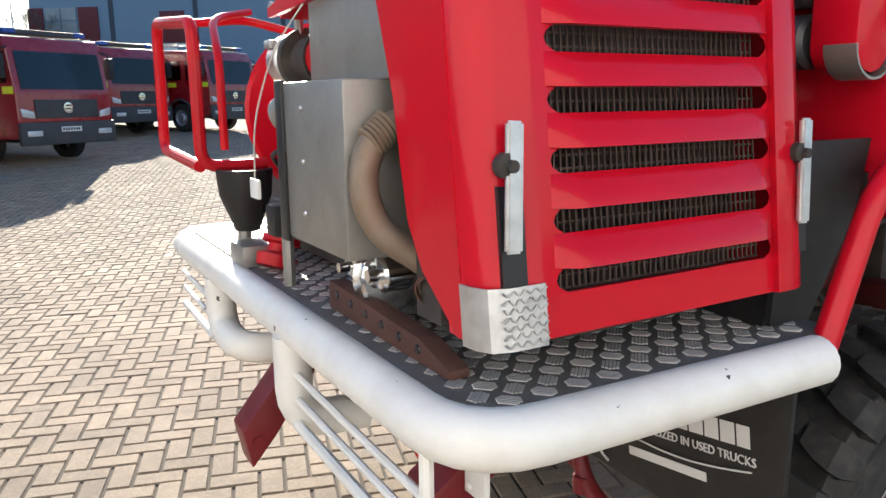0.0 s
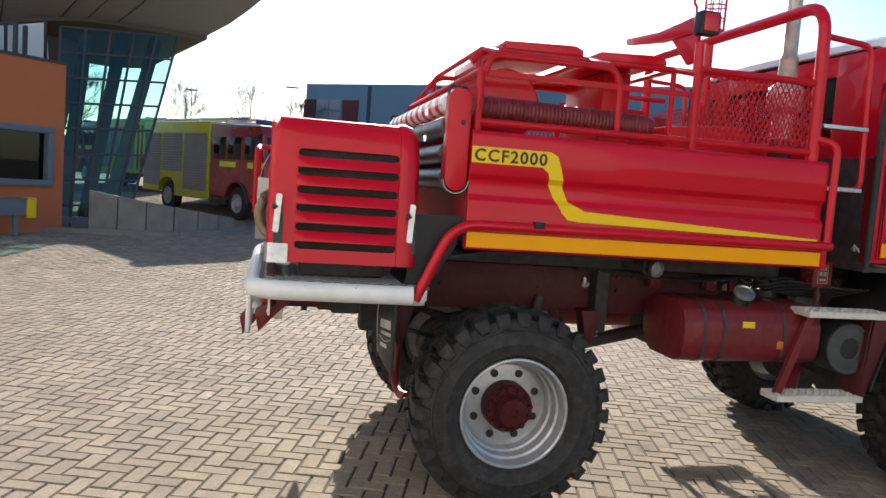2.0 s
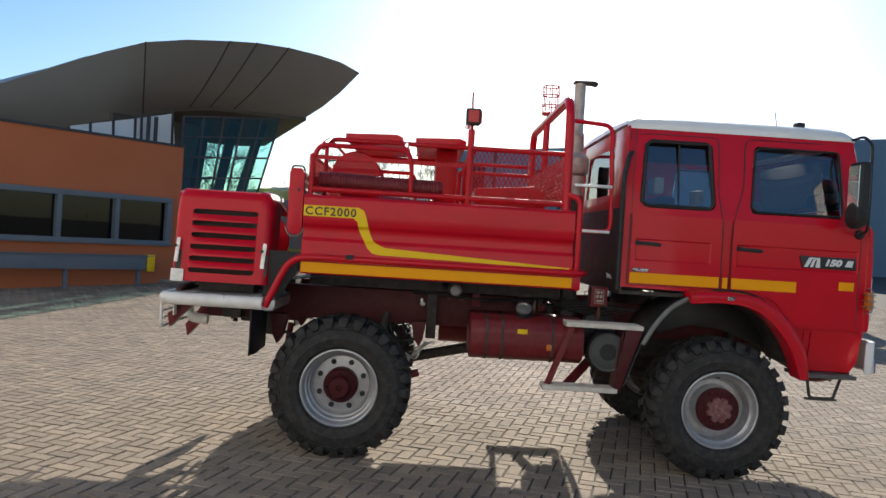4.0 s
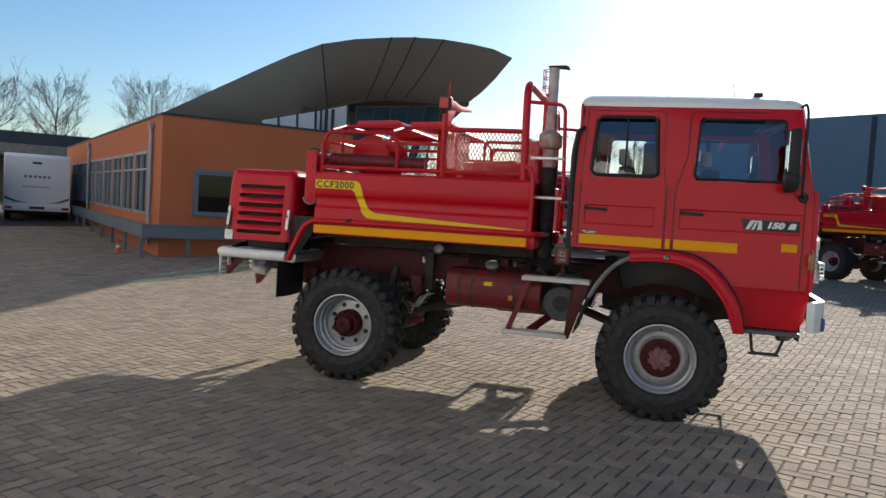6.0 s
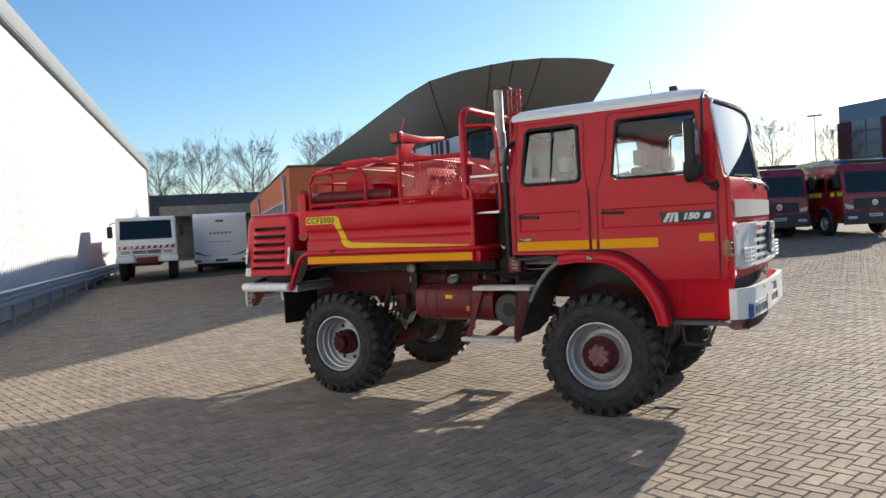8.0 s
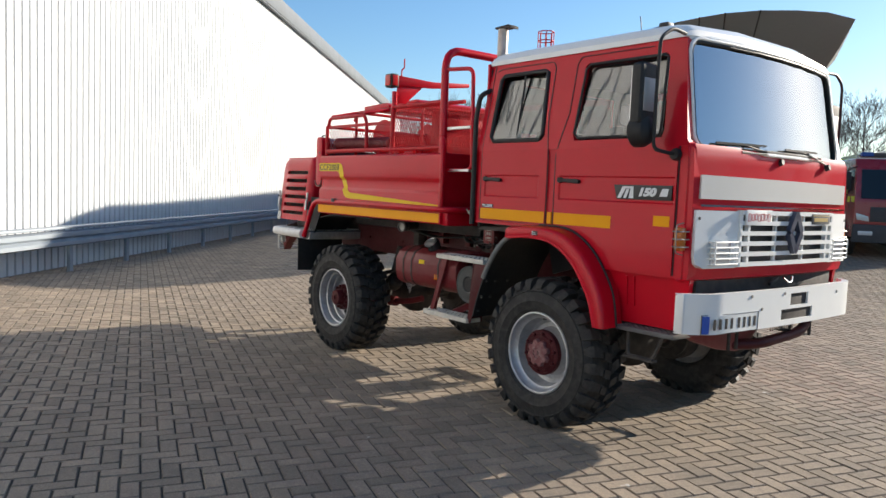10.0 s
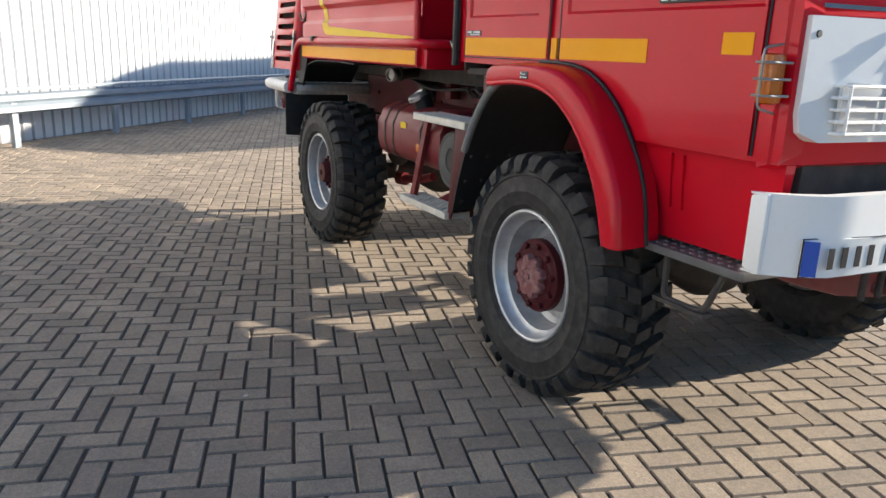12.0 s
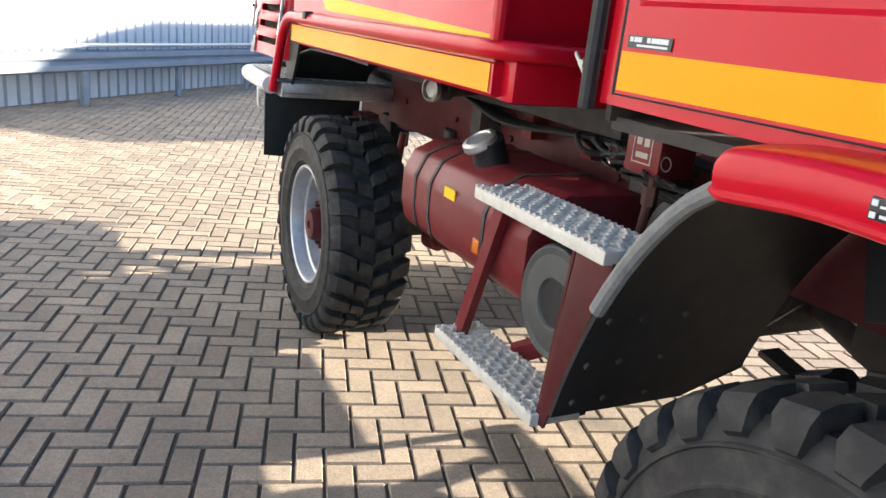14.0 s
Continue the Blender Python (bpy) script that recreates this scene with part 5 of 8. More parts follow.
def make_rear(truck):
    """Platform, tube bumper and pump fittings at the tail."""
    bm = B()
    prism(bm, [(-1.31, -1.07), (-1.285, -1.12), (-1.24, -1.15), (-1.18, -1.17), (-0.50, -1.17), (-0.50, 0.75), (-1.31, 0.75)], "z", 1.145, 1.160, 0.003)
    plat = part("rear_platform", bm, TREAD, truck, "dark checker plate platform")
    bm = B()
    tread_bars(bm, -1.30, -0.52, -1.15, 0.72, 1.160)
    part("tread_pattern", bm, TREAD_BAR, plat, "worn bright bars of the checker plate")
    bm = B()
    tube(bm, [(-0.585, -1.185, 1.118), (-1.33, -1.165, 1.118), (-1.34, 0.72, 1.118), (-0.9, 0.76, 1.118)], 0.046, 0.13, 16)
    bump = part("rear_bumper", bm, WHITE_WORN, truck, "chipped white tubular rear bumper")
    bm = B()
    tube(bm, [(-1.345, -0.47, 1.10), (-1.345, -0.47, 0.90), (-1.18, -0.47, 0.89)], 0.042, 0.09, 14)
    part("bumper_post", bm, WHITE_WORN, bump)
    bm = B()
    tube(bm, [(-1.345, 0.16, 1.10), (-1.345, 0.16, 0.95), (-1.345, -0.05, 0.94), (-1.1, -0.1, 0.94)], 0.042, 0.09, 14)
    part("bumper_post", bm, WHITE_WORN, bump)
    for y0, y1 in ((-1.08, -0.50), (0.22, 0.66)):
        bm = B()
        tube(bm, [(-1.35, y1, 0.905), (-1.35, y0, 0.895), (-1.35, y0, 1.09)], 0.012, 0.04, 8)
        for k in range(2):
            tube(bm, [(-1.35, y1, 1.02 - k * 0.055), (-1.35, y0, 1.01 - k * 0.055)], 0.008, seg=8)
        part("lamp_guard", bm, WHITE_WORN, bump, "thin white rods guarding the tail lamps")
    for y0, z0, dx in ((-0.25, 0.82, 0.0), (-1.0, 0.99, 0.1)):
        bm = B()
        prism(bm, [(-1.42, z0 + 0.0), (-1.40, z0 - 0.10), (-1.34, z0 - 0.03), (-1.16, z0 + 0.22), (-1.20, z0 + 0.27)], "y", y0 - 0.045, y0 + 0.045, 0.006)
        lathe(bm, (-1.385, y0 - 0.05, z0 - 0.035), (0, 1, 0), [(0.016, 0), (0.016, 0.1), (0, 0.1)], 12)
        bm.transform(Matrix.Translation((dx, 0, 0)))
        for v in bm.verts:
            v.co.z = min(v.co.z, 1.13)
        part("tow_bracket", bm, MAROON, truck, "dark red angled steel bracket")
    bm = B()
    box(bm, -1.26, -1.22, -1.05, 0.6, 1.02, 1.12, 0.006)
    box(bm, -1.2, -0.4, -0.45, -0.37, 0.92, 1.13, 0.006)
    box(bm, -1.2, -0.4, 0.37, 0.45, 0.92, 1.13, 0.006)
    part("rear_frame", bm, CHASSIS, truck)
    bm = B()
    box(bm, -1.262, -1.25, -1.10, -1.02, 0.985, 1.08, 0.003)
    for z in (1.0, 1.06):
        lathe(bm, (-1.263, -1.06, z), (-1, 0, 0), [(0.007, 0), (0.005, 0.005), (0, 0.005)], 8)
    part("hinge_plate", bm, WHITE_WORN, truck)
    # grey control cabinet beside the pump
    bm = B()
    box(bm, -1.345, -0.75, -0.80, -0.49, 1.32, 1.63, 0.006)
    cab = part("pump_cabinet", bm, STEEL, truck, "plain brownish steel pump cabinet")
    bm = B()
    box(bm, -1.27, -0.75, -0.95, -0.455, 1.63, 1.81, 0.004)
    part("upper_cabinet", bm, STEEL, cab)
    bm = B()
    box(bm, -1.12, -0.70, -0.98, -0.78, 1.17, 1.62, 0.02)
    for z in (1.28, 1.36, 1.44, 1.52):
        box(bm, -1.14, -1.10, -0.96, -0.82, z, z + 0.03, 0.006)
    part("pump_engine", bm, DARK, truck, "dark finned pump engine")
    bm = B()
    for z in (1.38, 1.48, 1.58):
        lathe(bm, (-1.346, -0.60, z), (-1, 0, 0), [(0.006, 0), (0.004, 0.004), (0, 0.004)], 8)
    part("rivet", bm, ALU, cab)
    bm = B()
    box(bm, -1.352, -1.343, -0.50, -0.46, 1.31, 1.635, 0.002)
    part("cabinet_edge", bm, INK, cab)
    # exhaust: two elbows into a fat silencer with a rusty open end
    bm = B()
    tube(bm, [(-1.20, -0.84, 1.575), (-1.30, -0.838, 1.545), (-1.335, -0.838, 1.47), (-1.315, -0.85, 1.38), (-1.24, -0.88, 1.325)], 0.025, 0.045, 16)
    elbow = part("exhaust_elbow", bm, EXHAUST, truck, "heat-browned exhaust elbow with a clamp")
    bm = B()
    for k in range(6):
        lathe(bm, (-1.282 - 0.0065 * k, -0.838, 1.552 - 0.0055 * k), (-0.8, 0.0, -0.5), [(0.026, -0.0035), (0.031, 0.0), (0.026, 0.0035)], 18)
    part("clamp", bm, EXHAUST, elbow)
    bm = B()
    tube(bm, [(-1.16, -0.90, 1.56), (-1.23, -0.925, 1.50), (-1.235, -0.93, 1.40), (-1.18, -0.94, 1.33)], 0.024, 0.04, 14)
    part("second_elbow", bm, EXHAUST, elbow)
    bm = B()
    lathe(bm, (-1.10, -0.84, 1.345), (-0.80, -0.50, -0.30), [(0.0, 0.0), (0.035, 0.0), (0.046, 0.012), (0.048, 0.10), (0.044, 0.125), (0.030, 0.14), (0.030, 0.19), (0.025, 0.19), (0.025, 0.12), (0.0, 0.12)], 22)
    part("silencer", bm, EXHAUST, elbow, "fat browned silencer drum")
    bm = B()
    lathe(bm, (-1.10 - 0.842 * 0.165, -0.84 - 0.526 * 0.165, 1.345 - 0.316 * 0.165), (-0.80, -0.50, -0.30), [(0.0305, 0.0), (0.032, 0.004), (0.032, 0.026), (0.027, 0.0275)], 20, caps=False)
    part("pipe_end", bm, RUST, elbow, "rusty open pipe end")
    bm = B()
    for k, (y, z, r) in enumerate(((-0.66, 1.30, 0.05), (-0.72, 1.27, 0.035), (-0.58, 1.26, 0.03))):
        lathe(bm, (-1.245, y, z), (-1, 0, 0), [(r, -0.05), (r, 0), (r * 0.8, 0.006), (r * 0.35, 0.008), (r * 0.35, 0.03), (0, 0.03)], 16)
    part("belt_wheel", bm, CHROME, truck, "bright greasy belt wheels")
    # broad dark block added across the platform to keep the sun off it
    bm = B()
    box(bm, -1.10, -0.55, -0.46, 0.50, 1.162, 1.40, 0.03)
    box(bm, -1.14, -1.08, -0.40, 0.30, 1.18, 1.30, 0.012)
    for k in range(6):
        lathe(bm, (-1.14, -0.34 + k * 0.115, 1.24), (-1, 0, 0), [(0.016, 0), (0.016, 0.012), (0.009, 0.014), (0.009, 0.03), (0, 0.03)], 8)
    part("pump_body", bm, DARK, truck, "broad dark block with a bolted flange, added to shade the platform")
    bm = B()
    for k in range(5):
        y = -0.50 + 0.05 * k
        tube(bm, [(-1.20, y, 1.66 - 0.02 * k), (-1.29, y + 0.02, 1.60 - 0.03 * k), (-1.27, y + 0.04 * k, 1.46), (-1.16, y + 0.06, 1.38 - 0.02 * k)], 0.006, 0.06, 6)
    part("engine_cable", bm, BLACK, truck, "tangle of thin black cables")
    bm = B()
    prism(bm, [(-1.02, 1.162), (-1.02, 1.178), (-0.92, 1.205), (-0.56, 1.222), (-0.52, 1.222), (-0.52, 1.162)], "x", -1.275, -1.235, 0.004)
    foot = part("pump_foot", bm, RUST, truck, "rusty drilled pump mounting rail")
    bm = B()
    for k in range(6):
        lathe(bm, (-1.2755, -0.92 + k * 0.07, 1.186 + k * 0.003), (-1, 0, 0), [(0.009, 0), (0.007, 0.003), (0, 0.003)], 8)
    part("bolt", bm, INK, foot)
    bm = B()
    lathe(bm, (-1.20, -0.70, 1.25), (0, 1, 0), [(0.07, 0), (0.075, 0.01), (0.05, 0.02), (0.05, 0.04), (0.075, 0.05), (0.07, 0.06), (0, 0.06)], 20)
    part("belt_pulley", bm, CHROME, truck, "bright belt pulley")
    # pump casing and plumbing under the cabinet
    bm = B()
    lathe(bm, (-0.92, -0.46, 1.29), (0, 1, 0), [(0.0, 0), (0.10, 0), (0.12, 0.02), (0.12, 0.10), (0.075, 0.13), (0.075, 0.30), (0.105, 0.31), (0.105, 0.35), (0.06, 0.37), (0.06, 0.62), (0.0, 0.62)], 20)
    box(bm, -1.05, -0.78, -0.44, -0.10, 1.160, 1.20, 0.006)
    part("pump_casing", bm, DARK, truck, "dark greasy cast pump casing")
    bm = B()
    for k in range(3):
        tube(bm, [(-1.06 + 0.05 * k, -0.44 + 0.05 * k, 1.50), (-1.13, -0.34 + 0.06 * k, 1.44), (-1.12, -0.30 + 0.07 * k, 1.30), (-1.02, -0.24 + 0.06 * k, 1.24)], 0.011, 0.05, 8)
    part("drain_hose", bm, HOSE, truck, "thin grey drain hoses")
    bm = B()
    tube(bm, [(-1.17, -0.42, 1.17), (-1.17, -0.42, 1.34), (-1.10, -0.36, 1.36)], 0.016, 0.03, 8)
    lathe(bm, (-1.17, -0.42, 1.30), (0, 0, 1), [(0.016, 0), (0.028, 0.004), (0.028, 0.02), (0.016, 0.024)], 10)
    part("pump_valve", bm, CHROME, truck, "bright metal valve")
    # couplings
    bm = B()
    lathe(bm, (-1.15, -0.46, 1.69), (-0.12, 1, 0.0), [(0.0, 0), (0.055, 0), (0.055, 0.10), (0.062, 0.11), (0.062, 0.13), (0.055, 0.14), (0.055, 0.17), (0.0, 0.17)], 22)
    cup = part("coupling", bm, RED_WORN, truck, "red outlet pipe with a bright blank cap")
    bm = B()
    lathe(bm, (-1.15, -0.46, 1.69), (-0.12, 1, 0.0), [(0.0, 0.165), (0.062, 0.165), (0.062, 0.19), (0.052, 0.20), (0.052, 0.25), (0.075, 0.255), (0.075, 0.275), (0.056, 0.28), (0.056, 0.30), (0.0, 0.30)], 22)
    part("collar", bm, DARK, cup, "dark cast collar")
    bm = B()
    lathe(bm, (-1.15, -0.46, 1.69), (-0.12, 1, 0.0), [(0.0, 0.30), (0.058, 0.30), (0.066, 0.31), (0.066, 0.355), (0.058, 0.375), (0.03, 0.385), (0.0, 0.385)], 22)
    for k in range(3):
        a = 2.1 * k + 0.4
        box(bm, -1.205 + 0.066 * math.cos(a), -1.185 + 0.066 * math.cos(a), -0.15, -0.10, 1.68 + 0.066 * math.sin(a), 1.70 + 0.066 * math.sin(a), 0.004)
    part("blank_cap", bm, ALU, cup, "bright aluminium blank cap with lugs")
    bm = B()
    lathe(bm, (-1.20, -0.24, 1.60), (-0.3, 1, -0.5), [(0.0, 0), (0.045, 0), (0.045, 0.06), (0.052, 0.07), (0.052, 0.10), (0.0, 0.10)], 18)
    tube(bm, [(-1.2, -0.2, 1.74), (-1.2, -0.2, 1.80), (-1.27, -0.2, 1.81)], 0.012, 0.02, 8)
    part("drain_valve", bm, STEEL, truck)
    # hose reel: flanged drum across the tail
    bm = B()
    lathe(bm, (-0.95, -0.28, 1.56), (0, 1, 0), [(0.06, -0.02), (0.26, -0.02), (0.27, -0.01), (0.26, 0.0), (0.13, 0.01), (0.13, 0.50), (0.26, 0.51), (0.27, 0.52), (0.26, 0.53), (0.06, 0.53)], 36)
    part("hose_reel", bm, RED, truck, "red steel hose reel drum")
    bm = B()
    for k in range(4):
        a = math.pi * k / 4 + 0.3
        bar(bm, (-0.95 - math.cos(a) * 0.25, -0.31, 1.56 - math.sin(a) * 0.25), (-0.95 + math.cos(a) * 0.25, -0.31, 1.56 + math.sin(a) * 0.25), 0.012, 0.02)
    part("reel_spoke", bm, DARK, truck)
    # red tube guard round the valves
    bm = B()
    tube(bm, [(-1.20, 0.12, 1.42), (-1.38, 0.12, 1.42), (-1.38, 0.12, 1.80), (-1.38, 0.62, 1.84), (-1.38, 0.65, 1.44), (-1.38, 0.14, 1.42)], 0.017, 0.05, 10)
    tube(bm, [(-1.36, 0.55, 1.83), (-1.1, 0.6, 1.86), (-0.9, 0.5, 1.80)], 0.014, 0.05, 10)
    tube(bm, [(-1.30, 0.18, 1.46), (-1.30, 0.18, 1.72), (-1.26, 0.40, 1.84), (-1.1, 0.55, 1.88)], 0.012, 0.08, 10)
    part("valve_guard", bm, RED_WORN, truck, "bent red tube guard")
    bm = B()
    tube(bm, [(-1.28, -0.46, 1.79), (-1.33, -0.40, 1.70), (-1.36, -0.33, 1.55), (-1.35, -0.28, 1.42)], 0.002, 0.1, 6)
    part("tag_wire", bm, HEADREST, truck, "thin pale wire")
    bm = B()
    box(bm, -1.355, -1.345, -0.31, -0.25, 1.375, 1.42, 0.004)
    part("tag", bm, WHITE, truck, "white plastic key tag")
    bm = B()
    box(bm, -1.325, -1.255, -0.325, -0.255, 1.285, 1.36, 0.012)
    part("control_box", bm, BLACK, truck, "small black control box")
    bm = B()
    lathe(bm, (-1.27, 0.10, 1.24), (0, 0, 1), [(0.0, 0.0), (0.035, 0.0), (0.045, 0.03), (0.072, 0.10), (0.078, 0.17), (0.070, 0.172), (0.062, 0.11), (0.0, 0.09)], 20)
    part("rubber_cup", bm, BLACK, truck, "black rubber hose cup")
    bm = B()
    tube(bm, [(-1.28, -0.28, 1.16), (-1.28, -0.28, 1.30)], 0.015, seg=8)
    tube(bm, [(-1.28, 0.1, 1.16), (-1.28, 0.1, 1.27)], 0.02, seg=8)
    box(bm, -1.33, -1.2, -0.05, 0.08, 1.16, 1.22, 0.01)
    part("valve_stand", bm, STEEL, truck)
    bm = B()
    lathe(bm, (-1.26, -0.12, 1.19), (0.4, 0.2, 1), [(0.0, -0.02), (0.05, -0.02), (0.055, 0.01), (0.03, 0.02), (0.03, 0.04), (0.05, 0.045), (0.05, 0.06), (0.0, 0.06)], 14)
    part("handwheel", bm, RED_WORN, truck, "small chipped red handwheel")
    # mudflaps behind the rear wheels
    for s in (-1, 1):
        bm = B()
        prism(bm, [(s * 0.66, 1.11), (s * 1.20, 1.11), (s * 1.195, 0.73), (s * 1.0, 0.72), (s * 0.66, 0.73)], "x", -0.668, -0.656, 0.003)
        flap = part("mudflap", bm, BLACK, truck, "black rubber mudflap with white print")
        if s < 0:
            m = pose(-0.6695, -0.775, 0.885, 90, 0, -90) @ pose(0, 0, 0, 0, 0, 8)
            rows = [(0.0, 0.0, 0.20, 0.032), (0.23, 0.0, 0.14, 0.032)]
            bm = B()
            # trader's mark as plain bars and an arc
            for x, w in ((0.0, 0.03), (0.035, 0.036), (0.077, 0.03), (0.125, 0.03), (0.16, 0.036), (0.201, 0.036), (0.242, 0.034), (0.281, 0.034), (0.32, 0.03)):
                box(bm, x, x + w, 0.0, 0.044, 0, 0.001)
            box(bm, 0.02, 0.24, -0.098, -0.078, 0, 0.001)
            bm.transform(m)
            part("print", bm, INK_WHITE, flap, "white bars of a printed mark")
            lettering("lettering", "SPECIALIZED IN USED TRUCKS", 0.026, m @ pose(0.03, -0.034, 0), INK_WHITE, flap, "white lettering", width=0.33)
            bm = B()
            pts = [m @ Vector((-0.03 + 0.10 * math.cos(a) , 0.03 + 0.17 * math.sin(a), 0.0005)) for a in [math.radians(100 + 12 * i) for i in range(14)]]
            tube(bm, pts, 0.003, seg=4)
            pts = [m @ Vector((-0.02 + 0.037 * i, -0.045 - 0.02 * math.sin(i * 0.31), 0.0005)) for i in range(11)]
            tube(bm, pts, 0.0022, seg=4)
            part("print_arc", bm, INK_WHITE, flap)


def make_bed(truck):
    zs = [1.44, 1.60, 1.625, 1.70, 1.725, 1.92, 1.94]
    left = [(-y_side(z) if z < 1.93 else -1.13, z) for z in zs]
    right = [(-y, z) for y, z in reversed(left)]
    bm = B()
    prism(bm, left + right, "x", -0.335, 1.68, 0.004, 1)
    bed = part("tank_body", bm, RED, truck, "glossy red water tank body with pressed sides")
    for s in (-1, 1):
        bm = B()
        prism(bm, [(s * 1.15, 1.445), (s * 1.157, 1.44), (s * 1.157, 1.365), (s * 1.145, 1.355), (s * 1.10, 1.365), (s * 1.10, 1.445)], "x", -0.335, 1.69)
        box(bm, 1.655, 1.75, s * 0.62, s * 1.125, 1.345, 1.475, 0.02)
        skirt = part("side_skirt", bm, RED, truck)
        bm = B()
        box(bm, -0.33, 1.675, s * 1.157, s * 1.160, 1.367, 1.442, 0.001, 1)
        part("reflective_strip", bm, YELLOW, skirt, "amber yellow reflective strip")
        # band that follows the pressed side
        bm = B()
        poly = [(-0.333, 1.862), (0.072, 1.862), (0.112, 1.842), (0.135, 1.78), (0.16, 1.68), (0.19, 1.62), (0.275, 1.578), (1.65, 1.512), (1.65, 1.500), (0.25, 1.522), (0.19, 1.53), (0.155, 1.56), (0.10, 1.655), (0.078, 1.70), (0.068, 1.755), (0.035, 1.782), (-0.333, 1.782)]
        bm.faces.new([bm.verts.new((x, 0, z)) for x, z in poly])
        for zc in (1.60, 1.625, 1.70, 1.725):
            bmesh.ops.bisect_plane(bm, geom=bm.verts[:] + bm.edges[:] + bm.faces[:], plane_co=(0, 0, zc), plane_no=(0, 0, 1))
        bmesh.ops.triangulate(bm, faces=bm.faces[:])
        for v in bm.verts:
            v.co.y = s * (y_side(v.co.z) + 0.0025)
        part("yellow_band", bm, LEMON, bed, "bright yellow stepped band")
    m = pose(-0.322, -1.1535, 1.793) @ SIDE
    lettering("lettering", "CCF2000", 0.083, m, INK, bed, "black capital lettering on yellow", space=1.16, width=0.375, bold=0.0018)
    m = pose(0.07, 1.1535, 1.793, 0, 0, 180) @ SIDE
    lettering("lettering", "CCF2000", 0.083, m, INK, bed, "black capital lettering on yellow", space=1.16, width=0.375, bold=0.0018)
    # red tube along the bottom edge, bent down to the platform
    for s in (-1, 1):
        bm = B()
        tube(bm, [(-0.572, s * 1.185, 1.095), (-0.40, s * 1.175, 1.478), (1.775, s * 1.172, 1.478), (1.785, s * 0.62, 1.478)], 0.026, 0.13, 12)
        part("edge_tube", bm, RED, truck, "red edge tube bent down over the wheel")
        bm = B()
        prism(bm, [(-0.654, 1.065), (-0.515, 1.065), (-0.515, 1.085), (-0.505, 1.09), (-0.505, 1.142), (-0.654, 1.142)], "y", s * 0.47, s * 1.15, 0.003)
        part("platform_channel", bm, ALU, truck, "dull aluminium channel along the platform's front edge")
        bm = B()
        box(bm, 0.0, 0.055, s * 1.165, s * 1.206, 1.478, 1.512, 0.004)
        part("clip", bm, BLACK, truck)
        # black wheel arch lining under the bed
        bm = B()
        sheet(bm, [[(x, y, z) for x, z in ((-0.66, 1.10), (-0.60, 1.20), (-0.45, 1.30), (-0.2, 1.345), (0.3, 1.35), (0.6, 1.345))] for y in (s * 0.60, s * 1.09)], 0.01)
        part("wheel_arch", bm, BLACK, truck, "black wheel arch lining")
    bm = B()
    prism(bm, [(-0.61, 1.16), (-0.585, 1.05), (-0.555, 1.05), (-0.37, 1.36), (-0.337, 1.51), (-0.59, 1.51)], "y", -1.10, -1.085)
    part("rear_gusset", bm, BLACK, truck)
    # hose lockers upright at the rear corners, open trough at their foot
    for s in (-1, 1):
        bm = B()
        foot = [(-0.40 + 0.055 * math.cos(a), 1.69 + 0.055 * math.sin(a)) for a in [-math.pi * k / 8 for k in range(9)]]
        prism(bm, foot + [(-0.455, 2.10), (-0.435, 2.13), (-0.37, 2.13), (-0.345, 2.10)], "y", s * 1.02, s * 1.125, 0.006)
        lock = part("hose_end_plate", bm, RED, truck, "red end plate of the hose rack")
        bm = B()
        sheet(bm, [[(-0.40 + 0.061 * math.cos(a), y, 1.688 + 0.061 * math.sin(a)) for a in [math.pi + math.pi * k / 10 for k in range(11)]] for y in (s * 1.06, s * 1.132)], 0.005)
        part("trough", bm, STEEL, lock, "bent steel hose trough")
        bm = B()
        tube(bm, [(-0.45, s * 1.06, 2.10), (-0.45, s * 1.06, 2.15), (-0.36, s * 1.06, 2.15), (-0.35, s * 1.06, 2.10)], 0.007, 0.03, 8)
        part("loop_handle", bm, INK, lock)
        bm = B()
        lathe(bm, (-0.38, s * 1.125, 1.97), (0, s, 0), [(0.013, 0), (0.009, 0.006), (0, 0.006)], 10)
        part("rivet", bm, INK, lock)
    # suction hoses across the tail
    for z, x, mat_, lab in ((2.075, -0.415, SUCTION, "white suction pipe with red bands"), (1.955, -0.415, SUCTION, "dark grey suction hose"), (1.82, -0.415, SUCTION, "dark grey suction hose"), (1.70, -0.405, SUCTION, "dark grey suction hose")):
        bm = B()
        lathe(bm, (x, -1.0, z), (0, 1, 0), [(0.0, 0), (0.045, 0), (0.055, 0.01), (0.055, 1.98), (0.045, 1.99), (0, 1.99)], 20)
        hz = part("suction_hose", bm, WHITE if z > 2.0 else mat_, truck, lab)
        if z > 2.0:
            for k in range(9):
                bm = B()
                lathe(bm, (x, -0.88 + k * 0.205, z), (0, 1, 0.0), [(0.0555, 0), (0.0562, 0.001), (0.0562, 0.085), (0.0555, 0.086)], 20, caps=False)
                part("red_band", bm, RED, hz)
    bm = B()
    for z in (1.89, 2.02):
        bar(bm, (-0.53, -0.92, z), (-0.53, -0.90, z), 0.012, 0.03)
    part("strap_buckle", bm, CHROME, truck)


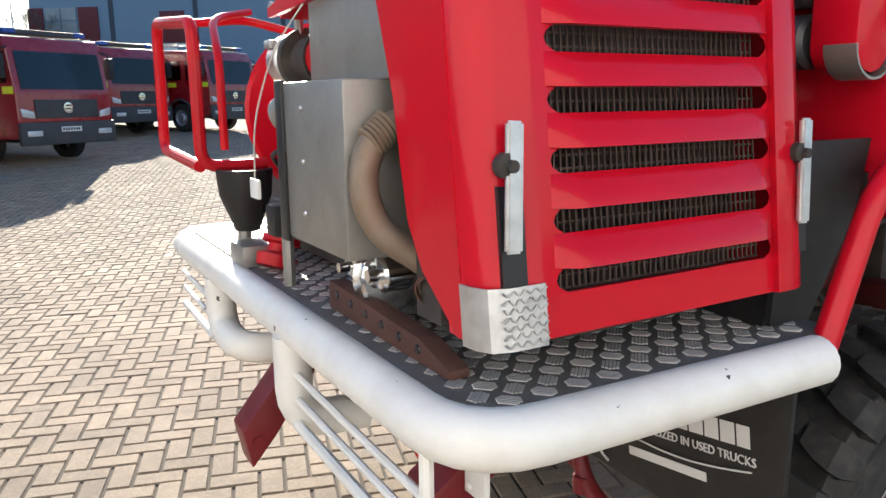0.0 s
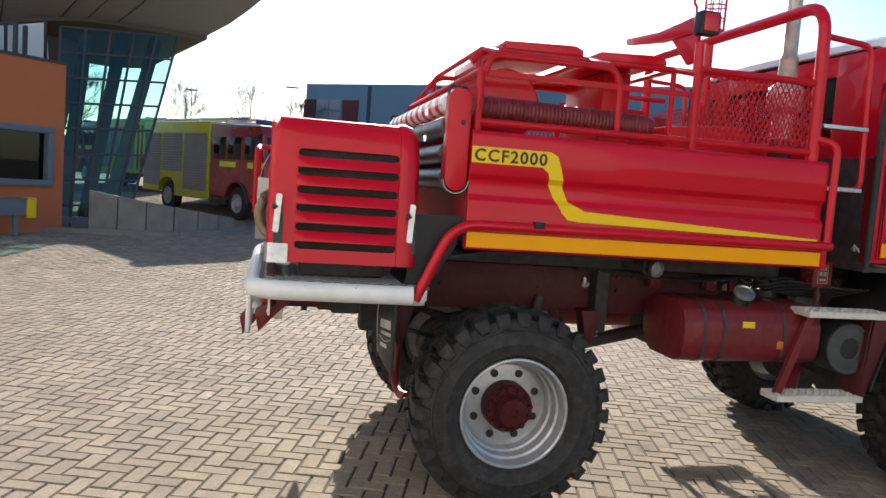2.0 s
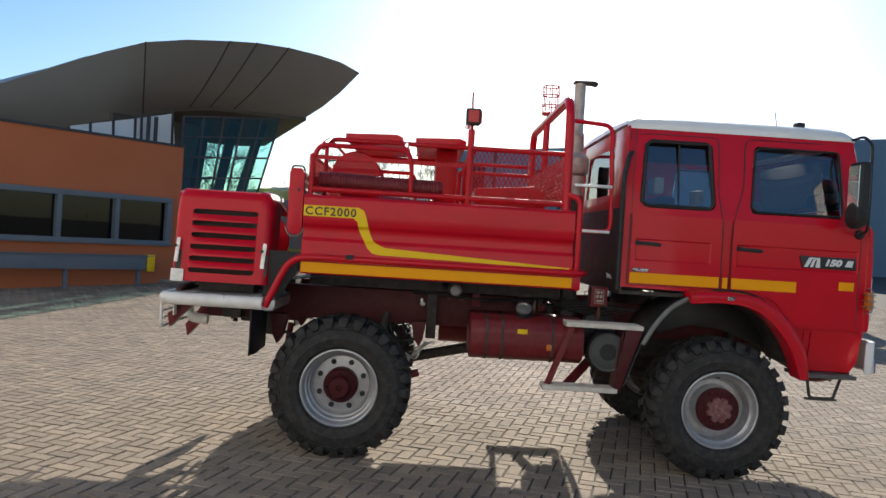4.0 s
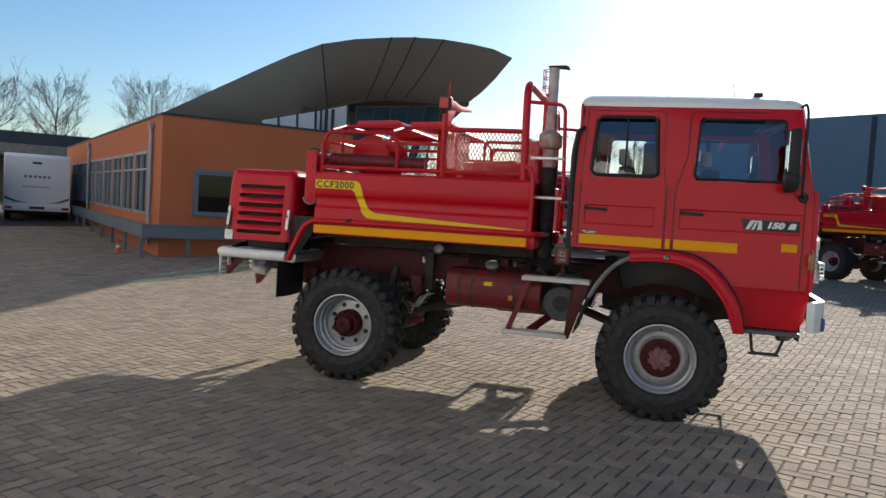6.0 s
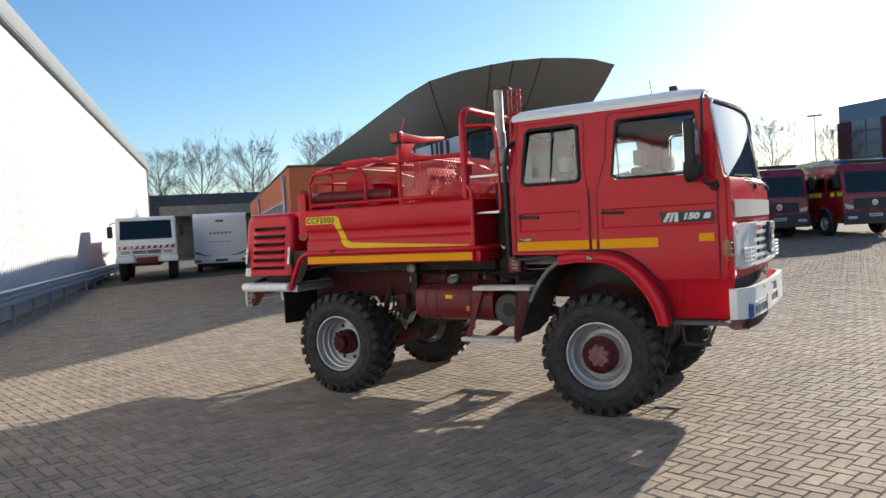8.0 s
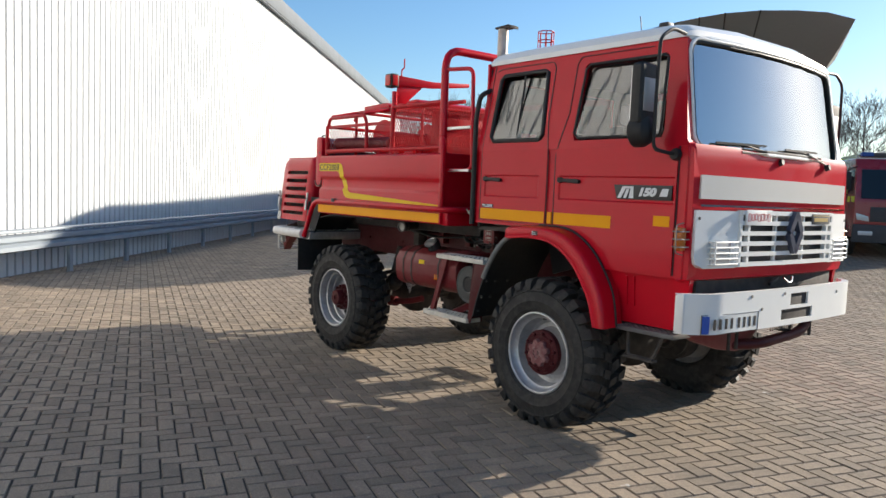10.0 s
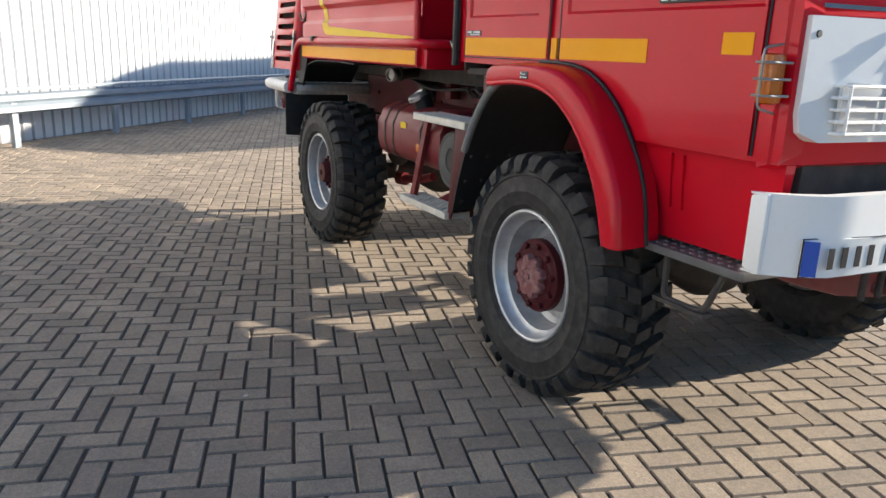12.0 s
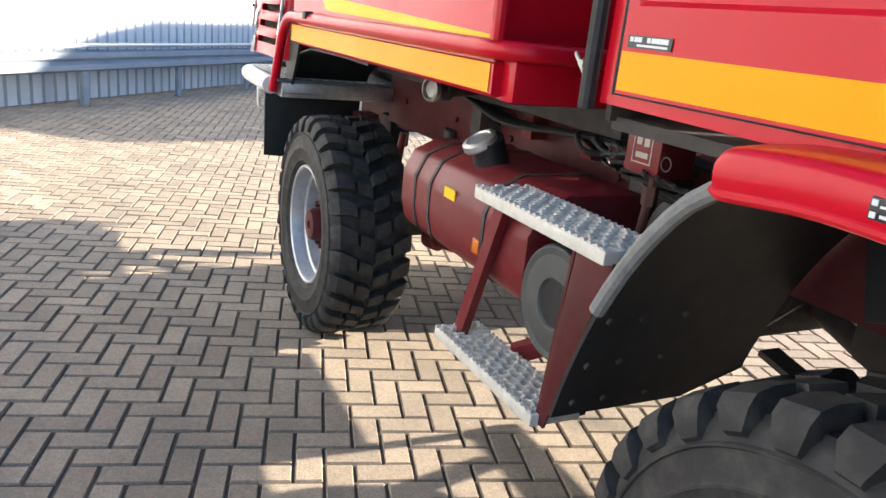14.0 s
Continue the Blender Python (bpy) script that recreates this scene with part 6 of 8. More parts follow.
def make_rack(truck):
    """Rails, mesh sides, roll hoop and the load on the bed."""
    for s in (-1, 1):
        y = s * 1.085
        bm = B()
        tube(bm, [(-0.30, y, 1.94), (-0.30, y, 2.24)], 0.02, seg=10)
        tube(bm, [(0.87, y, 1.94), (0.87, y, 2.36)], 0.024, seg=10)
        part("rack_post", bm, RED_WORN, truck)
        bm = B()
        tube(bm, [(-0.30, y, 1.985), (1.60, y, 1.985)], 0.021, seg=10)
        part("lower_rail", bm, RED_WORN, truck, "red lower side rail")
        bm = B()
        tube(bm, [(0.87, y, 2.36), (1.60, y, 2.36)], 0.02, seg=10)
        part("upper_rail", bm, RED_WORN, truck)
        bm = B()
        tube(bm, [(-0.285, y, 2.225), (-0.25, y, 2.315), (0.40, y, 2.315), (0.44, y, 2.225), (0.44, y, 2.0)], 0.018, 0.06, 10)
        part("hand_rail", bm, RED_WORN, truck)
        bm = B()
        diamond_mesh(bm, (0.90, y, 2.01), (1, 0, 0), (0, 0, 1), 0.68, 0.34)
        part("mesh_panel", bm, RED_WORN, truck, "red expanded metal side panel")
        bm = B()
        box(bm, -0.29, 0.87, y - 0.006, y + 0.006, 2.21, 2.24, 0.002)
        part("rack_slat", bm, RED_WORN, truck)
        if s > 0:
            bm = B()
            diamond_mesh(bm, (-0.28, s * 1.05, 2.01), (1, 0, 0), (0, 0, 1), 1.13, 0.21)
            part("low_mesh", bm, RED_WORN, truck, "long low strip of expanded metal")
    # roll hoop across the bed behind the cab
    bm = B()
    tube(bm, [(1.615, -1.085, 1.46), (1.60, -1.085, 2.785), (1.60, 1.085, 2.785), (1.615, 1.085, 1.46)], 0.034, 0.17, 14)
    part("roll_hoop", bm, RED, truck, "thick red roll-over hoop")
    bm = B()
    tube(bm, [(1.60, 0.15, 2.78), (1.60, 0.15, 1.95)], 0.03, seg=10)
    part("hoop_stay", bm, RED, truck)
    # beacon mast with its wire cage on the hoop
    bm = B()
    lathe(bm, (1.62, 0.15, 2.78), (0, 0, 1), [(0.0, 0.0), (0.030, 0.0), (0.030, 0.06), (0.075, 0.065), (0.075, 0.08), (0.0, 0.085)], 20)
    mast = part("beacon_mast", bm, RED_WORN, truck, "short red beacon mast")
    bm = B()
    for k in range(8):
        t = 2 * math.pi * k / 8
        tube(bm, [(1.62 + 0.070 * math.cos(t), 0.15 + 0.070 * math.sin(t), 2.85), (1.62 + 0.074 * math.cos(t), 0.15 + 0.074 * math.sin(t), 3.10)], 0.0045, seg=6)
    for z in (2.93, 3.02, 3.10):
        tube(bm, [(1.62 + 0.073 * math.cos(2 * math.pi * k / 18), 0.15 + 0.073 * math.sin(2 * math.pi * k / 18), z) for k in range(19)], 0.005, seg=6)
    part("wire_cage", bm, RED_WORN, mast, "red wire cage")
    for s in (-1, 1):
        bm = B()
        tube(bm, [(1.60, s * 1.08, 2.62), (1.93, s * 1.06, 2.60), (1.96, s * 1.06, 1.80), (1.62, s * 1.08, 1.80)], 0.017, 0.07, 10)
        part("ladder_side", bm, RED, truck)
        for z in (1.80, 2.14):
            bm = B()
            box(bm, 1.66, 1.95, s * 1.09, s * 1.04, z - 0.012, z + 0.010, 0.004)
            part("ladder_step", bm, ALU, truck, "aluminium ladder rung")
        bm = B()
        tube(bm, [(1.705, s * 1.165, 1.50), (1.705, s * 1.165, 2.03), (1.62, s * 1.10, 2.06)], 0.022, 0.06, 10)
        part("grab_rail", bm, RED, truck)
    bm = B()
    diamond_mesh(bm, (-0.295, -1.06, 2.0), (0, 1, 0), (0, 0, 1), 2.12, 0.22)
    part("tail_mesh", bm, RED_WORN, truck, "red expanded metal across the tail of the rack")
    bm = B()
    tube(bm, [(-0.30, -1.085, 2.235), (-0.30, 1.085, 2.235)], 0.016, seg=10)
    part("tail_rail", bm, RED_WORN, truck)
    # back row mesh and centre panel
    bm = B()
    diamond_mesh(bm, (1.58, -1.05, 2.0), (0, 1, 0), (0, 0, 1), 2.1, 0.34)
    part("front_mesh", bm, RED_WORN, truck, "red expanded metal behind the cab")
    # lockers and hose basket on the deck
    bm = B()
    prism(bm, [(0.95, 1.93), (1.52, 1.93), (1.52, 2.10), (1.42, 2.14), (0.95, 2.10)], "y", -0.60, 0.85, 0.01)
    part("deck_locker", bm, RED_WORN, truck, "red sheet-metal deck locker")
    bm = B()
    lathe(bm, (-0.02, -0.55, 2.14), (0, 1, 0), [(0.0, 0), (0.19, 0), (0.20, 0.01), (0.19, 0.02), (0.09, 0.03), (0.09, 0.60), (0.19, 0.61), (0.20, 0.62), (0.19, 0.63), (0, 0.63)], 32)
    part("deck_reel", bm, RED, truck, "red hose reel on the deck")
    bm = B()
    ribs = [(0.0, 0.0), (0.055, 0.0)]
    for k in range(44):
        ribs += [(0.064, 0.02 + k * 0.0205), (0.059, 0.030 + k * 0.0205)]
    lathe(bm, (-0.26, -0.97, 2.065), (1, 0, -0.02), ribs + [(0.05, 0.94), (0.0, 0.94)], 18)
    part("rack_hose", bm, MAROON, truck, "dark red ribbed suction hose lying along the side")
    bm = B()
    box(bm, 0.62, 0.80, -0.40, 0.25, 1.93, 2.41, 0.015)
    part("filler_tower", bm, RED_WORN, truck, "red filler tower")
    for x0, x1 in ((-0.10, 0.35), (0.45, 0.85)):
        bm = B()
        prism(bm, [(x0, 2.41), (x0, 2.455), (x1 - 0.05, 2.47), (x1, 2.45), (x1, 2.42)], "y", -0.75, 0.55, 0.006)
        part("deck_flap", bm, RED, truck, "red deck flap")
    bm = B()
    for y in (-0.75, 0.55):
        tube(bm, [(-0.28, y, 2.32), (-0.2, y, 2.40), (1.5, y, 2.40)], 0.018, 0.05, 10)
        tube(bm, [(-0.24, y, 1.95), (-0.24, y, 2.36)], 0.016, seg=10)
        tube(bm, [(0.9, y, 1.95), (0.9, y, 2.40)], 0.016, seg=10)
    for x in (-0.22, 0.38, 0.9):
        tube(bm, [(x, -1.08, 2.33), (x, -0.75, 2.40), (x, 0.55, 2.40), (x, 1.08, 2.33)], 0.015, seg=10)
    part("deck_frame", bm, RED_WORN, truck, "red tube frame over the deck")
    # lamp on the post, with a swing arm across
    bm = B()
    tube(bm, [(0.87, -1.075, 2.36), (0.87, -1.075, 2.50)], 0.026, seg=10)
    prism(bm, [(-1.10, 2.55), (-0.60, 2.575), (-0.15, 2.63), (-0.15, 2.665), (-0.62, 2.63), (-1.10, 2.645)], "x", 0.85, 0.90, 0.006)
    prism(bm, [(-1.05, 2.56), (-0.72, 2.59), (-0.95, 2.40), (-1.05, 2.40)], "x", 0.865, 0.885, 0.003)
    arm = part("swing_arm", bm, RED, truck, "red swing arm on the side post")
    bm = B()
    box(bm, 0.82, 0.93, -1.16, -1.07, 2.53, 2.65, 0.015)
    part("post_lamp", bm, BLACK, arm, "black lamp housing with a red lens")
    bm = B()
    box(bm, 0.835, 0.915, -1.168, -1.158, 2.545, 2.635, 0.004)
    box(bm, 0.929, 0.938, -1.15, -1.09, 2.545, 2.635, 0.004)
    part("post_lens", bm, RED_LENS, arm)
    bm = B()
    tube(bm, [(0.87, -1.0, 2.64), (0.87, -1.0, 2.70), (0.87, -0.97, 2.72), (0.87, -0.97, 2.80)], 0.007, 0.015, 8)
    part("arm_pin", bm, RED, arm)
    # upright exhaust with a rain flap, between bed and cab
    bm = B()
    lathe(bm, (1.755, -0.56, 1.05), (0, 0, 1), [(0.0, 0), (0.06, 0), (0.065, 0.02), (0.065, 1.20), (0.10, 1.22), (0.108, 1.235), (0.108, 1.34), (0.098, 1.355), (0.060, 1.385), (0.055, 1.52), (0.058, 1.53), (0.045, 1.56), (0.045, 1.95), (0.04, 1.95), (0.04, 1.94), (0, 1.94)], 20)
    exh = part("exhaust_pipe", bm, STACK, truck, "tall weathered exhaust stack with a rain flap")
    bm = B()
    lathe(bm, (1.755, -0.56, 1.03), (0, 0, 1), [(0.0, 0), (0.075, 0), (0.075, 1.06), (0, 1.06)], 18)
    part("heat_shield", bm, DARK, exh)
    bm = B()
    prism(bm, [(1.70, 3.0), (1.70, 3.015), (1.86, 3.02), (1.89, 3.005), (1.89, 2.985), (1.85, 2.995)], "y", -0.61, -0.51, 0.004)
    part("rain_flap", bm, DARK, exh)
    bm = B()
    tube(bm, [(2.03, -1.10, 1.38), (2.03, -1.10, 2.2), (2.06, -1.09, 2.38), (2.10, -1.0, 2.42)], 0.02, 0.06, 10)
    part("cable_duct", bm, BLACK, truck, "black ribbed cable duct behind the cab")
    bm = B()
    tube(bm, [(1.90, 0.6, 1.95), (1.90, 0.6, 2.45)], 0.05, seg=14)
    part("air_intake", bm, BLACK, truck)


def make_cab(truck):
    """Crew cab: sides leaning in above the belt, four doors, raked windscreen, white roof."""
    def half(z):
        return 1.088 if z < 1.95 else 1.088 - (z - 1.95) * 0.155
    zs = [1.36, 1.42, 1.60, 1.80, 1.95, 2.0]

    def xf(z):
        """The nose: upright below the belt, raked at the screen."""
        return 3.955 if z < 1.93 else 3.955 - (z - 1.93) * 0.17

    # lower body, with the wheel cut-out left open
    bm = B()
    upper = [(2.055, 1.398), (2.055, 1.99), (3.90, 1.99), (3.955, 1.93), (3.965, 1.70), (3.965, 1.20), (3.955, 1.165), (3.355, 1.165), (3.25, 1.28), (3.05, 1.385)]
    lower = [(3.955, 1.175), (3.93, 0.92), (3.88, 0.84), (3.43, 0.84), (3.42, 0.95), (3.36, 1.10), (3.30, 1.175)]
    for s in (-1, 1):
        for low, cut in ((upper, 0.0), (lower, 0.045)):
            vs_out = [bm.verts.new((x, s * (half(z) - 0.006 - cut - (0.03 if z < 1.0 else 0)), z)) for x, z in low]
            vs_in = [bm.verts.new((x, s * (half(z) - 0.10), z)) for x, z in low]
            bm.faces.new(vs_out if s < 0 else vs_out[::-1])
            bm.faces.new(vs_in[::-1] if s < 0 else vs_in)
            for i in range(len(low)):
                j = (i + 1) % len(low)
                bm.faces.new((vs_out[i], vs_out[j], vs_in[j], vs_in[i]))
    for s in (-1, 1):
        for k in range(2):
            x = 3.50 + k * 0.055
            bar(bm, (x, s * 1.04, 1.14), (x - 0.004, s * 1.018, 0.95), 0.016, 0.012, (0, 1, 0))
    body = part("cab_side", bm, RED, truck, "bright red crew cab side panels")
    bm = B()
    # nose panel bowed slightly forward
    rows = []
    for z in (1.150, 1.165, 1.20, 1.45, 1.70, 1.86, 1.93, 1.965):
        rows.append([(3.955 + 0.05 * (1 - (y / 1.09) ** 2) - (0.03 if abs(y) > 1.07 else 0) - (0.012 if z > 1.94 else 0) - (0.035 if z < 1.16 else 0), y, z) for y in (-1.09, -1.06, -0.9, -0.6, -0.3, 0, 0.3, 0.6, 0.9, 1.06, 1.09)])
    sheet(bm, rows, -0.02)
    part("nose_panel", bm, RED, truck, "red nose panel")
    bm = B()
    box(bm, 2.055, 2.075, -1.06, 1.06, 1.36, 2.0, 0.004)
    box(bm, 2.06, 3.9, -1.04, 1.04, 1.34, 1.37, 0.004)
    part("cab_floor", bm, DARK, truck)
    # pillars and frames of the upper cab
    bm = B()
    for s in (-1, 1):
        def P(x, z, inn=0.0):
            return Vector((x, s * (half(z) - inn), z))
        def frame_poly(pts):
            o = [bm.verts.new(P(x, z)) for x, z in pts]
            i = [bm.verts.new(P(x, z, 0.045)) for x, z in pts]
            bm.faces.new(o), bm.faces.new(i[::-1])
            for a in range(len(pts)):
                b = (a + 1) % len(pts)
                bm.faces.new((o[a], o[b], i[b], i[a]))
        frame_poly([(2.055, 1.95), (2.19, 1.95), (2.165, 2.05), (2.195, 2.49), (2.21, 2.615), (2.075, 2.615)])
        frame_poly([(2.755, 1.95), (3.0, 1.95), (3.005, 2.05), (3.035, 2.50), (3.03, 2.615), (2.72, 2.615), (2.715, 2.50), (2.745, 2.05)])
        frame_poly([(3.72, 1.95), (3.93, 1.95), (3.905, 1.99), (3.80, 2.615), (3.66, 2.615), (3.70, 2.50), (3.735, 2.05)])
        frame_poly([(2.19, 1.95), (2.755, 1.95), (2.745, 2.05), (2.72, 2.015), (2.20, 2.015), (2.168, 2.05)])
        frame_poly([(3.0, 1.95), (3.72, 1.95), (3.735, 2.05), (3.72, 2.005), (3.03, 2.005), (3.005, 2.05)])
        frame_poly([(2.195, 2.49), (2.225, 2.515), (2.69, 2.515), (2.715, 2.50), (2.72, 2.615), (2.21, 2.615)])
        frame_poly([(3.035, 2.50), (3.06, 2.525), (3.675, 2.525), (3.70, 2.50), (3.66, 2.615), (3.03, 2.615)])
    part("cab_pillar", bm, RED, truck)
    bm = B()
    box(bm, 2.06, 2.08, -1.02, -0.62, 1.98, 2.62, 0.003)
    box(bm, 2.06, 2.08, 0.62, 1.02, 1.98, 2.62, 0.003)
    box(bm, 2.06, 2.08, -0.62, 0.62, 1.98, 2.12, 0.003)
    box(bm, 2.06, 2.08, -0.62, 0.62, 2.50, 2.62, 0.003)
    part("rear_wall", bm, RED, truck)
    bm = B()
    box(bm, 2.085, 2.095, -1.0, -0.62, 1.98, 2.58)
    box(bm, 2.085, 2.095, 0.62, 1.0, 1.98, 2.58)
    box(bm, 2.085, 2.095, -0.62, 0.62, 2.50, 2.58)
    box(bm, 2.10, 3.60, -0.96, 0.96, 2.575, 2.59)
    part("cab_lining", bm, SEAT, truck, "dark cab lining")
    bm = B()
    box(bm, 2.066, 2.072, -0.62, 0.62, 2.12, 2.50)
    rw = part("rear_window", bm, CAB_GLASS, truck)
    rw.visible_shadow = False
    # roof
    bm = B()
    prof = [(-1.0, 2.605), (-1.0, 2.64), (-0.97, 2.685), (-0.90, 2.71), (-0.4, 2.735), (0.4, 2.735), (0.90, 2.71), (0.97, 2.685), (1.0, 2.64), (1.0, 2.605)]
    rows = []
    for x, k in ((2.06, 0.35), (2.075, 0.7), (2.13, 0.95), (2.5, 1.0), (3.3, 1.0), (3.62, 0.98), (3.74, 0.85), (3.795, 0.5), (3.81, 0.1)):
        rows.append([(x + max(0.0, x - 3.3) * 0.16 * (1 - y * y), y * (1.0 if k > 0.3 else 0.995), 2.605 + (z - 2.605) * k) for y, z in prof])
    sheet(bm, rows, -0.02)
    roof = part("cab_roof", bm, WHITE, truck, "white painted cab roof with shallow ribs")
    bm = B()
    for i in range(4):
        crown = [(-0.86, 2.714), (-0.4, 2.7385), (0.4, 2.7385), (0.86, 2.714)]
        prism(bm, crown + [(y, z - 0.03) for y, z in reversed(crown)], "x", 2.35 + i * 0.32, 2.50 + i * 0.32)
    part("roof_rib", bm, WHITE, roof)
    bm = B()
    box(bm, 3.45, 3.52, -0.78, -0.70, 2.72, 2.77, 0.015)
    part("marker_lamp", bm, BLACK, roof)
    bm = B()
    tube(bm, [(3.30, -0.75, 2.73), (3.285, -0.75, 2.84)], 0.0035, seg=6)
    part("antenna", bm, BLACK, roof)
    # windscreen with black rubber and white edge
    def screen(y, z, dx=0.0):
        return (xf(z) - 0.065 + 0.11 * (1 - (y / 1.05) ** 2) + dx, y, z)
    zb, zt, rc = 1.958, 2.585, 0.075

    def wide(z, grow=0.0):
        """Half width of the screen at a height, drawn in at the rounded corners."""
        w = 0.99 * (1 - (z - 1.96) * 0.058) + grow
        r = rc + grow
        d = min(z - (zb - grow), (zt + grow) - z)
        return w if d >= r else w - r + math.sqrt(max(0.0, r * r - (r - d) ** 2))

    def outline(grow, dx):
        lo, hi = zb - grow, zt + grow
        zs_ = [lo + (hi - lo) * f for f in (0.0, 0.006, 0.025, 0.06, 0.12, 0.3, 0.5, 0.7, 0.88, 0.94, 0.975, 0.994, 1.0)]
        side = [(wide(z, grow), z) for z in zs_]
        top = [(side[-1][0] * k, hi) for k in (0.66, 0.33, 0.0, -0.33, -0.66)]
        return [screen(y, z, dx) for y, z in side + top + [(-y, z) for y, z in reversed(side)] + [(-y, lo) for y, z in reversed(top)]]
    bm = B()
    sheet(bm, [[screen(wide(z) * k, z) for k in (-1, -0.95, -0.7, -0.35, 0, 0.35, 0.7, 0.95, 1)] for z in [zb + (zt - zb) * f for f in (0.0, 0.01, 0.03, 0.06, 0.12, 0.3, 0.5, 0.7, 0.88, 0.94, 0.97, 0.99, 1.0)]], -0.006)
    ws = part("windscreen", bm, SCREEN_GLASS, truck, "wide curved windscreen")
    ws.visible_shadow = False
    for r, dx, grow, m, nm in ((0.013, 0.008, 0.002, BLACK, "screen_seal"), (0.012, 0.016, 0.020, WHITE, "screen_trim")):
        bm = B()
        loop = outline(grow, dx)
        tube(bm, loop + loop[:1], r, seg=8)
        part(nm, bm, m, truck)
    bm = B()
    hy = [-0.97, -0.8, -0.5, -0.2, 0.2, 0.5, 0.8, 0.97]
    sheet(bm, [[(screen(y, 2.585, dx)[0], y, z) for y in hy] for dx, z in ((0.0, 2.590), (0.010, 2.598), (0.012, 2.622), (0.0, 2.640), (-0.06, 2.648))], 0.02, (1, 0, 0.3))
    part("roof_header", bm, WHITE, truck)
    # doors: raised skins with seams, windows, handles
    for s in (-1, 1):
        for x0, x1, z0, wx in ((2.115, 2.80, 1.425, (2.195, 2.725)), (2.885, 3.855, 1.425, (3.03, 3.70))):
            def D(x, z, o):
                return (x, s * (half(z) + o), z)
            if x1 < 3:
                pts = [(x0, z0), (x1, z0), (x1, 1.95), (x0, 1.95)]
            else:
                pts = [(x0, z0), (3.08, z0), (3.24, 1.345), (3.36, 1.20), (3.42, 1.18), (x1, 1.18), (x1, 1.95), (x0, 1.95)]
            # skin round a sunk handle panel
            px0, px1, pz0, pz1 = x0 + 0.035, (x1 - 0.075 if x1 < 3 else 3.848), 1.602, 1.768
            bm = B()

            def face(loop, o):
                bm.faces.new([bm.verts.new(D(x, z, q)) for (x, z), q in zip(loop, o if isinstance(o, tuple) else (o,) * len(loop))])
            face([q for q in pts if q[1] < pz0] + [(x1, pz0), (x0, pz0)], 0.006)
            face([(x0, pz1), (x1, pz1), (x1, 1.95), (x0, 1.95)], 0.006)
            face([(x0, pz0), (px0, pz0), (px0, pz1), (x0, pz1)], 0.006)
            face([(px1, pz0), (x1, pz0), (x1, pz1), (px1, pz1)], 0.006)
            rim = [(px0, pz0), (px1, pz0), (px1, pz1), (px0, pz1)]
            floor_ = [(px0 + 0.010, pz0 + 0.010), (px1 - 0.010, pz0 + 0.010), (px1 - 0.010, pz1 - 0.010), (px0 + 0.010, pz1 - 0.010)]
            for i in range(4):
                j = (i + 1) % 4
                face([rim[i], rim[j], floor_[j], floor_[i]], (0.006, 0.006, -0.004, -0.004))
            face(floor_, -0.004)
            for i in range(len(pts)):
                j = (i + 1) % len(pts)
                face([pts[i], pts[j], pts[j], pts[i]], (0.006, 0.006, -0.006, -0.006))
            bmesh.ops.remove_doubles(bm, verts=bm.verts[:], dist=0.0004)
            door = part("door", bm, RED, truck, "red cab door with a sunk handle panel")
            if x1 < 3:
                bm = B()
                prism(bm, [(2.825, 1.432), (2.862, 1.432), (2.862, 1.512), (2.825, 1.512)], "y", s * 1.080, s * 1.0945)
                part("reflective_strip", bm, YELLOW, door)
            bm = B()
            hx = x0 + 0.03
            prism(bm, [(hx, 1.725), (hx + 0.19, 1.715), (hx + 0.2, 1.735), (hx + 0.17, 1.745), (hx, 1.748)], "y", s * 1.086, s * 1.112, 0.005)
            lathe(bm, (hx + 0.02, s * 1.084, 1.737), (0, s, 0), [(0.020, 0), (0.018, 0.028), (0, 0.028)], 12)
            part("handle", bm, BLACK, door, "black door handle")
            sx1 = x1 if x1 < 3 else 3.39
            bm = B()
            zz = (1.432, 1.512)
            prism(bm, [(x0 + 0.005, zz[0]), (sx1 - 0.005, zz[0]), (sx1 - 0.005, zz[1]), (x0 + 0.005, zz[1])], "y", s * 1.0945, s * 1.0965)
            part("reflective_strip", bm, YELLOW, door, "amber yellow reflective strip")
            if x1 > 3:
                bm = B()
                prism(bm, [(3.71, 1.468), (3.825, 1.468), (3.825, 1.532), (3.71, 1.532)], "y", s * 1.0945, s * 1.0965)
                part("reflective_strip", bm, YELLOW, door)
            # pane with rubber
            w0, w1 = wx
            zt, zb = 2.50, 2.025
            f = 0.0 if x1 < 3 else 1.0
            loop = [(w0 + 0.03, zb - 0.005), (w1 - 0.03 + 0.03 * f, zb - 0.005), (w1 + 0.01 * f, zb + 0.03), (w1 - 0.03 + 0.02 * f, zt), (w1 - 0.06 + 0.02 * f, zt + 0.015), (w0 + 0.05, zt + 0.015), (w0 + 0.015, zt - 0.015), (w0 - 0.01, zb + 0.03)]
            bm = B()
            vs = [bm.verts.new(D(x, z, 0.002 - 0.085 * (z - zb))) for x, z in loop]
            bm.faces.new(vs)
            pane = part("window_pane", bm, CAB_GLASS, door)
            pane.visible_shadow = False
            bm = B()
            tube(bm, [D(x, z, 0.0) for x, z in loop + loop[:1]], 0.016 if x1 < 3 else 0.009, 0.0, 8)
            if x1 < 3:
                tube(bm, [D((w0 + w1) / 2, zb, -0.008), D((w0 + w1) / 2, zt, -0.008)], 0.008, seg=6)
            part("window_seal", bm, BLACK, door, "black rubber window seal")
        bm = B()
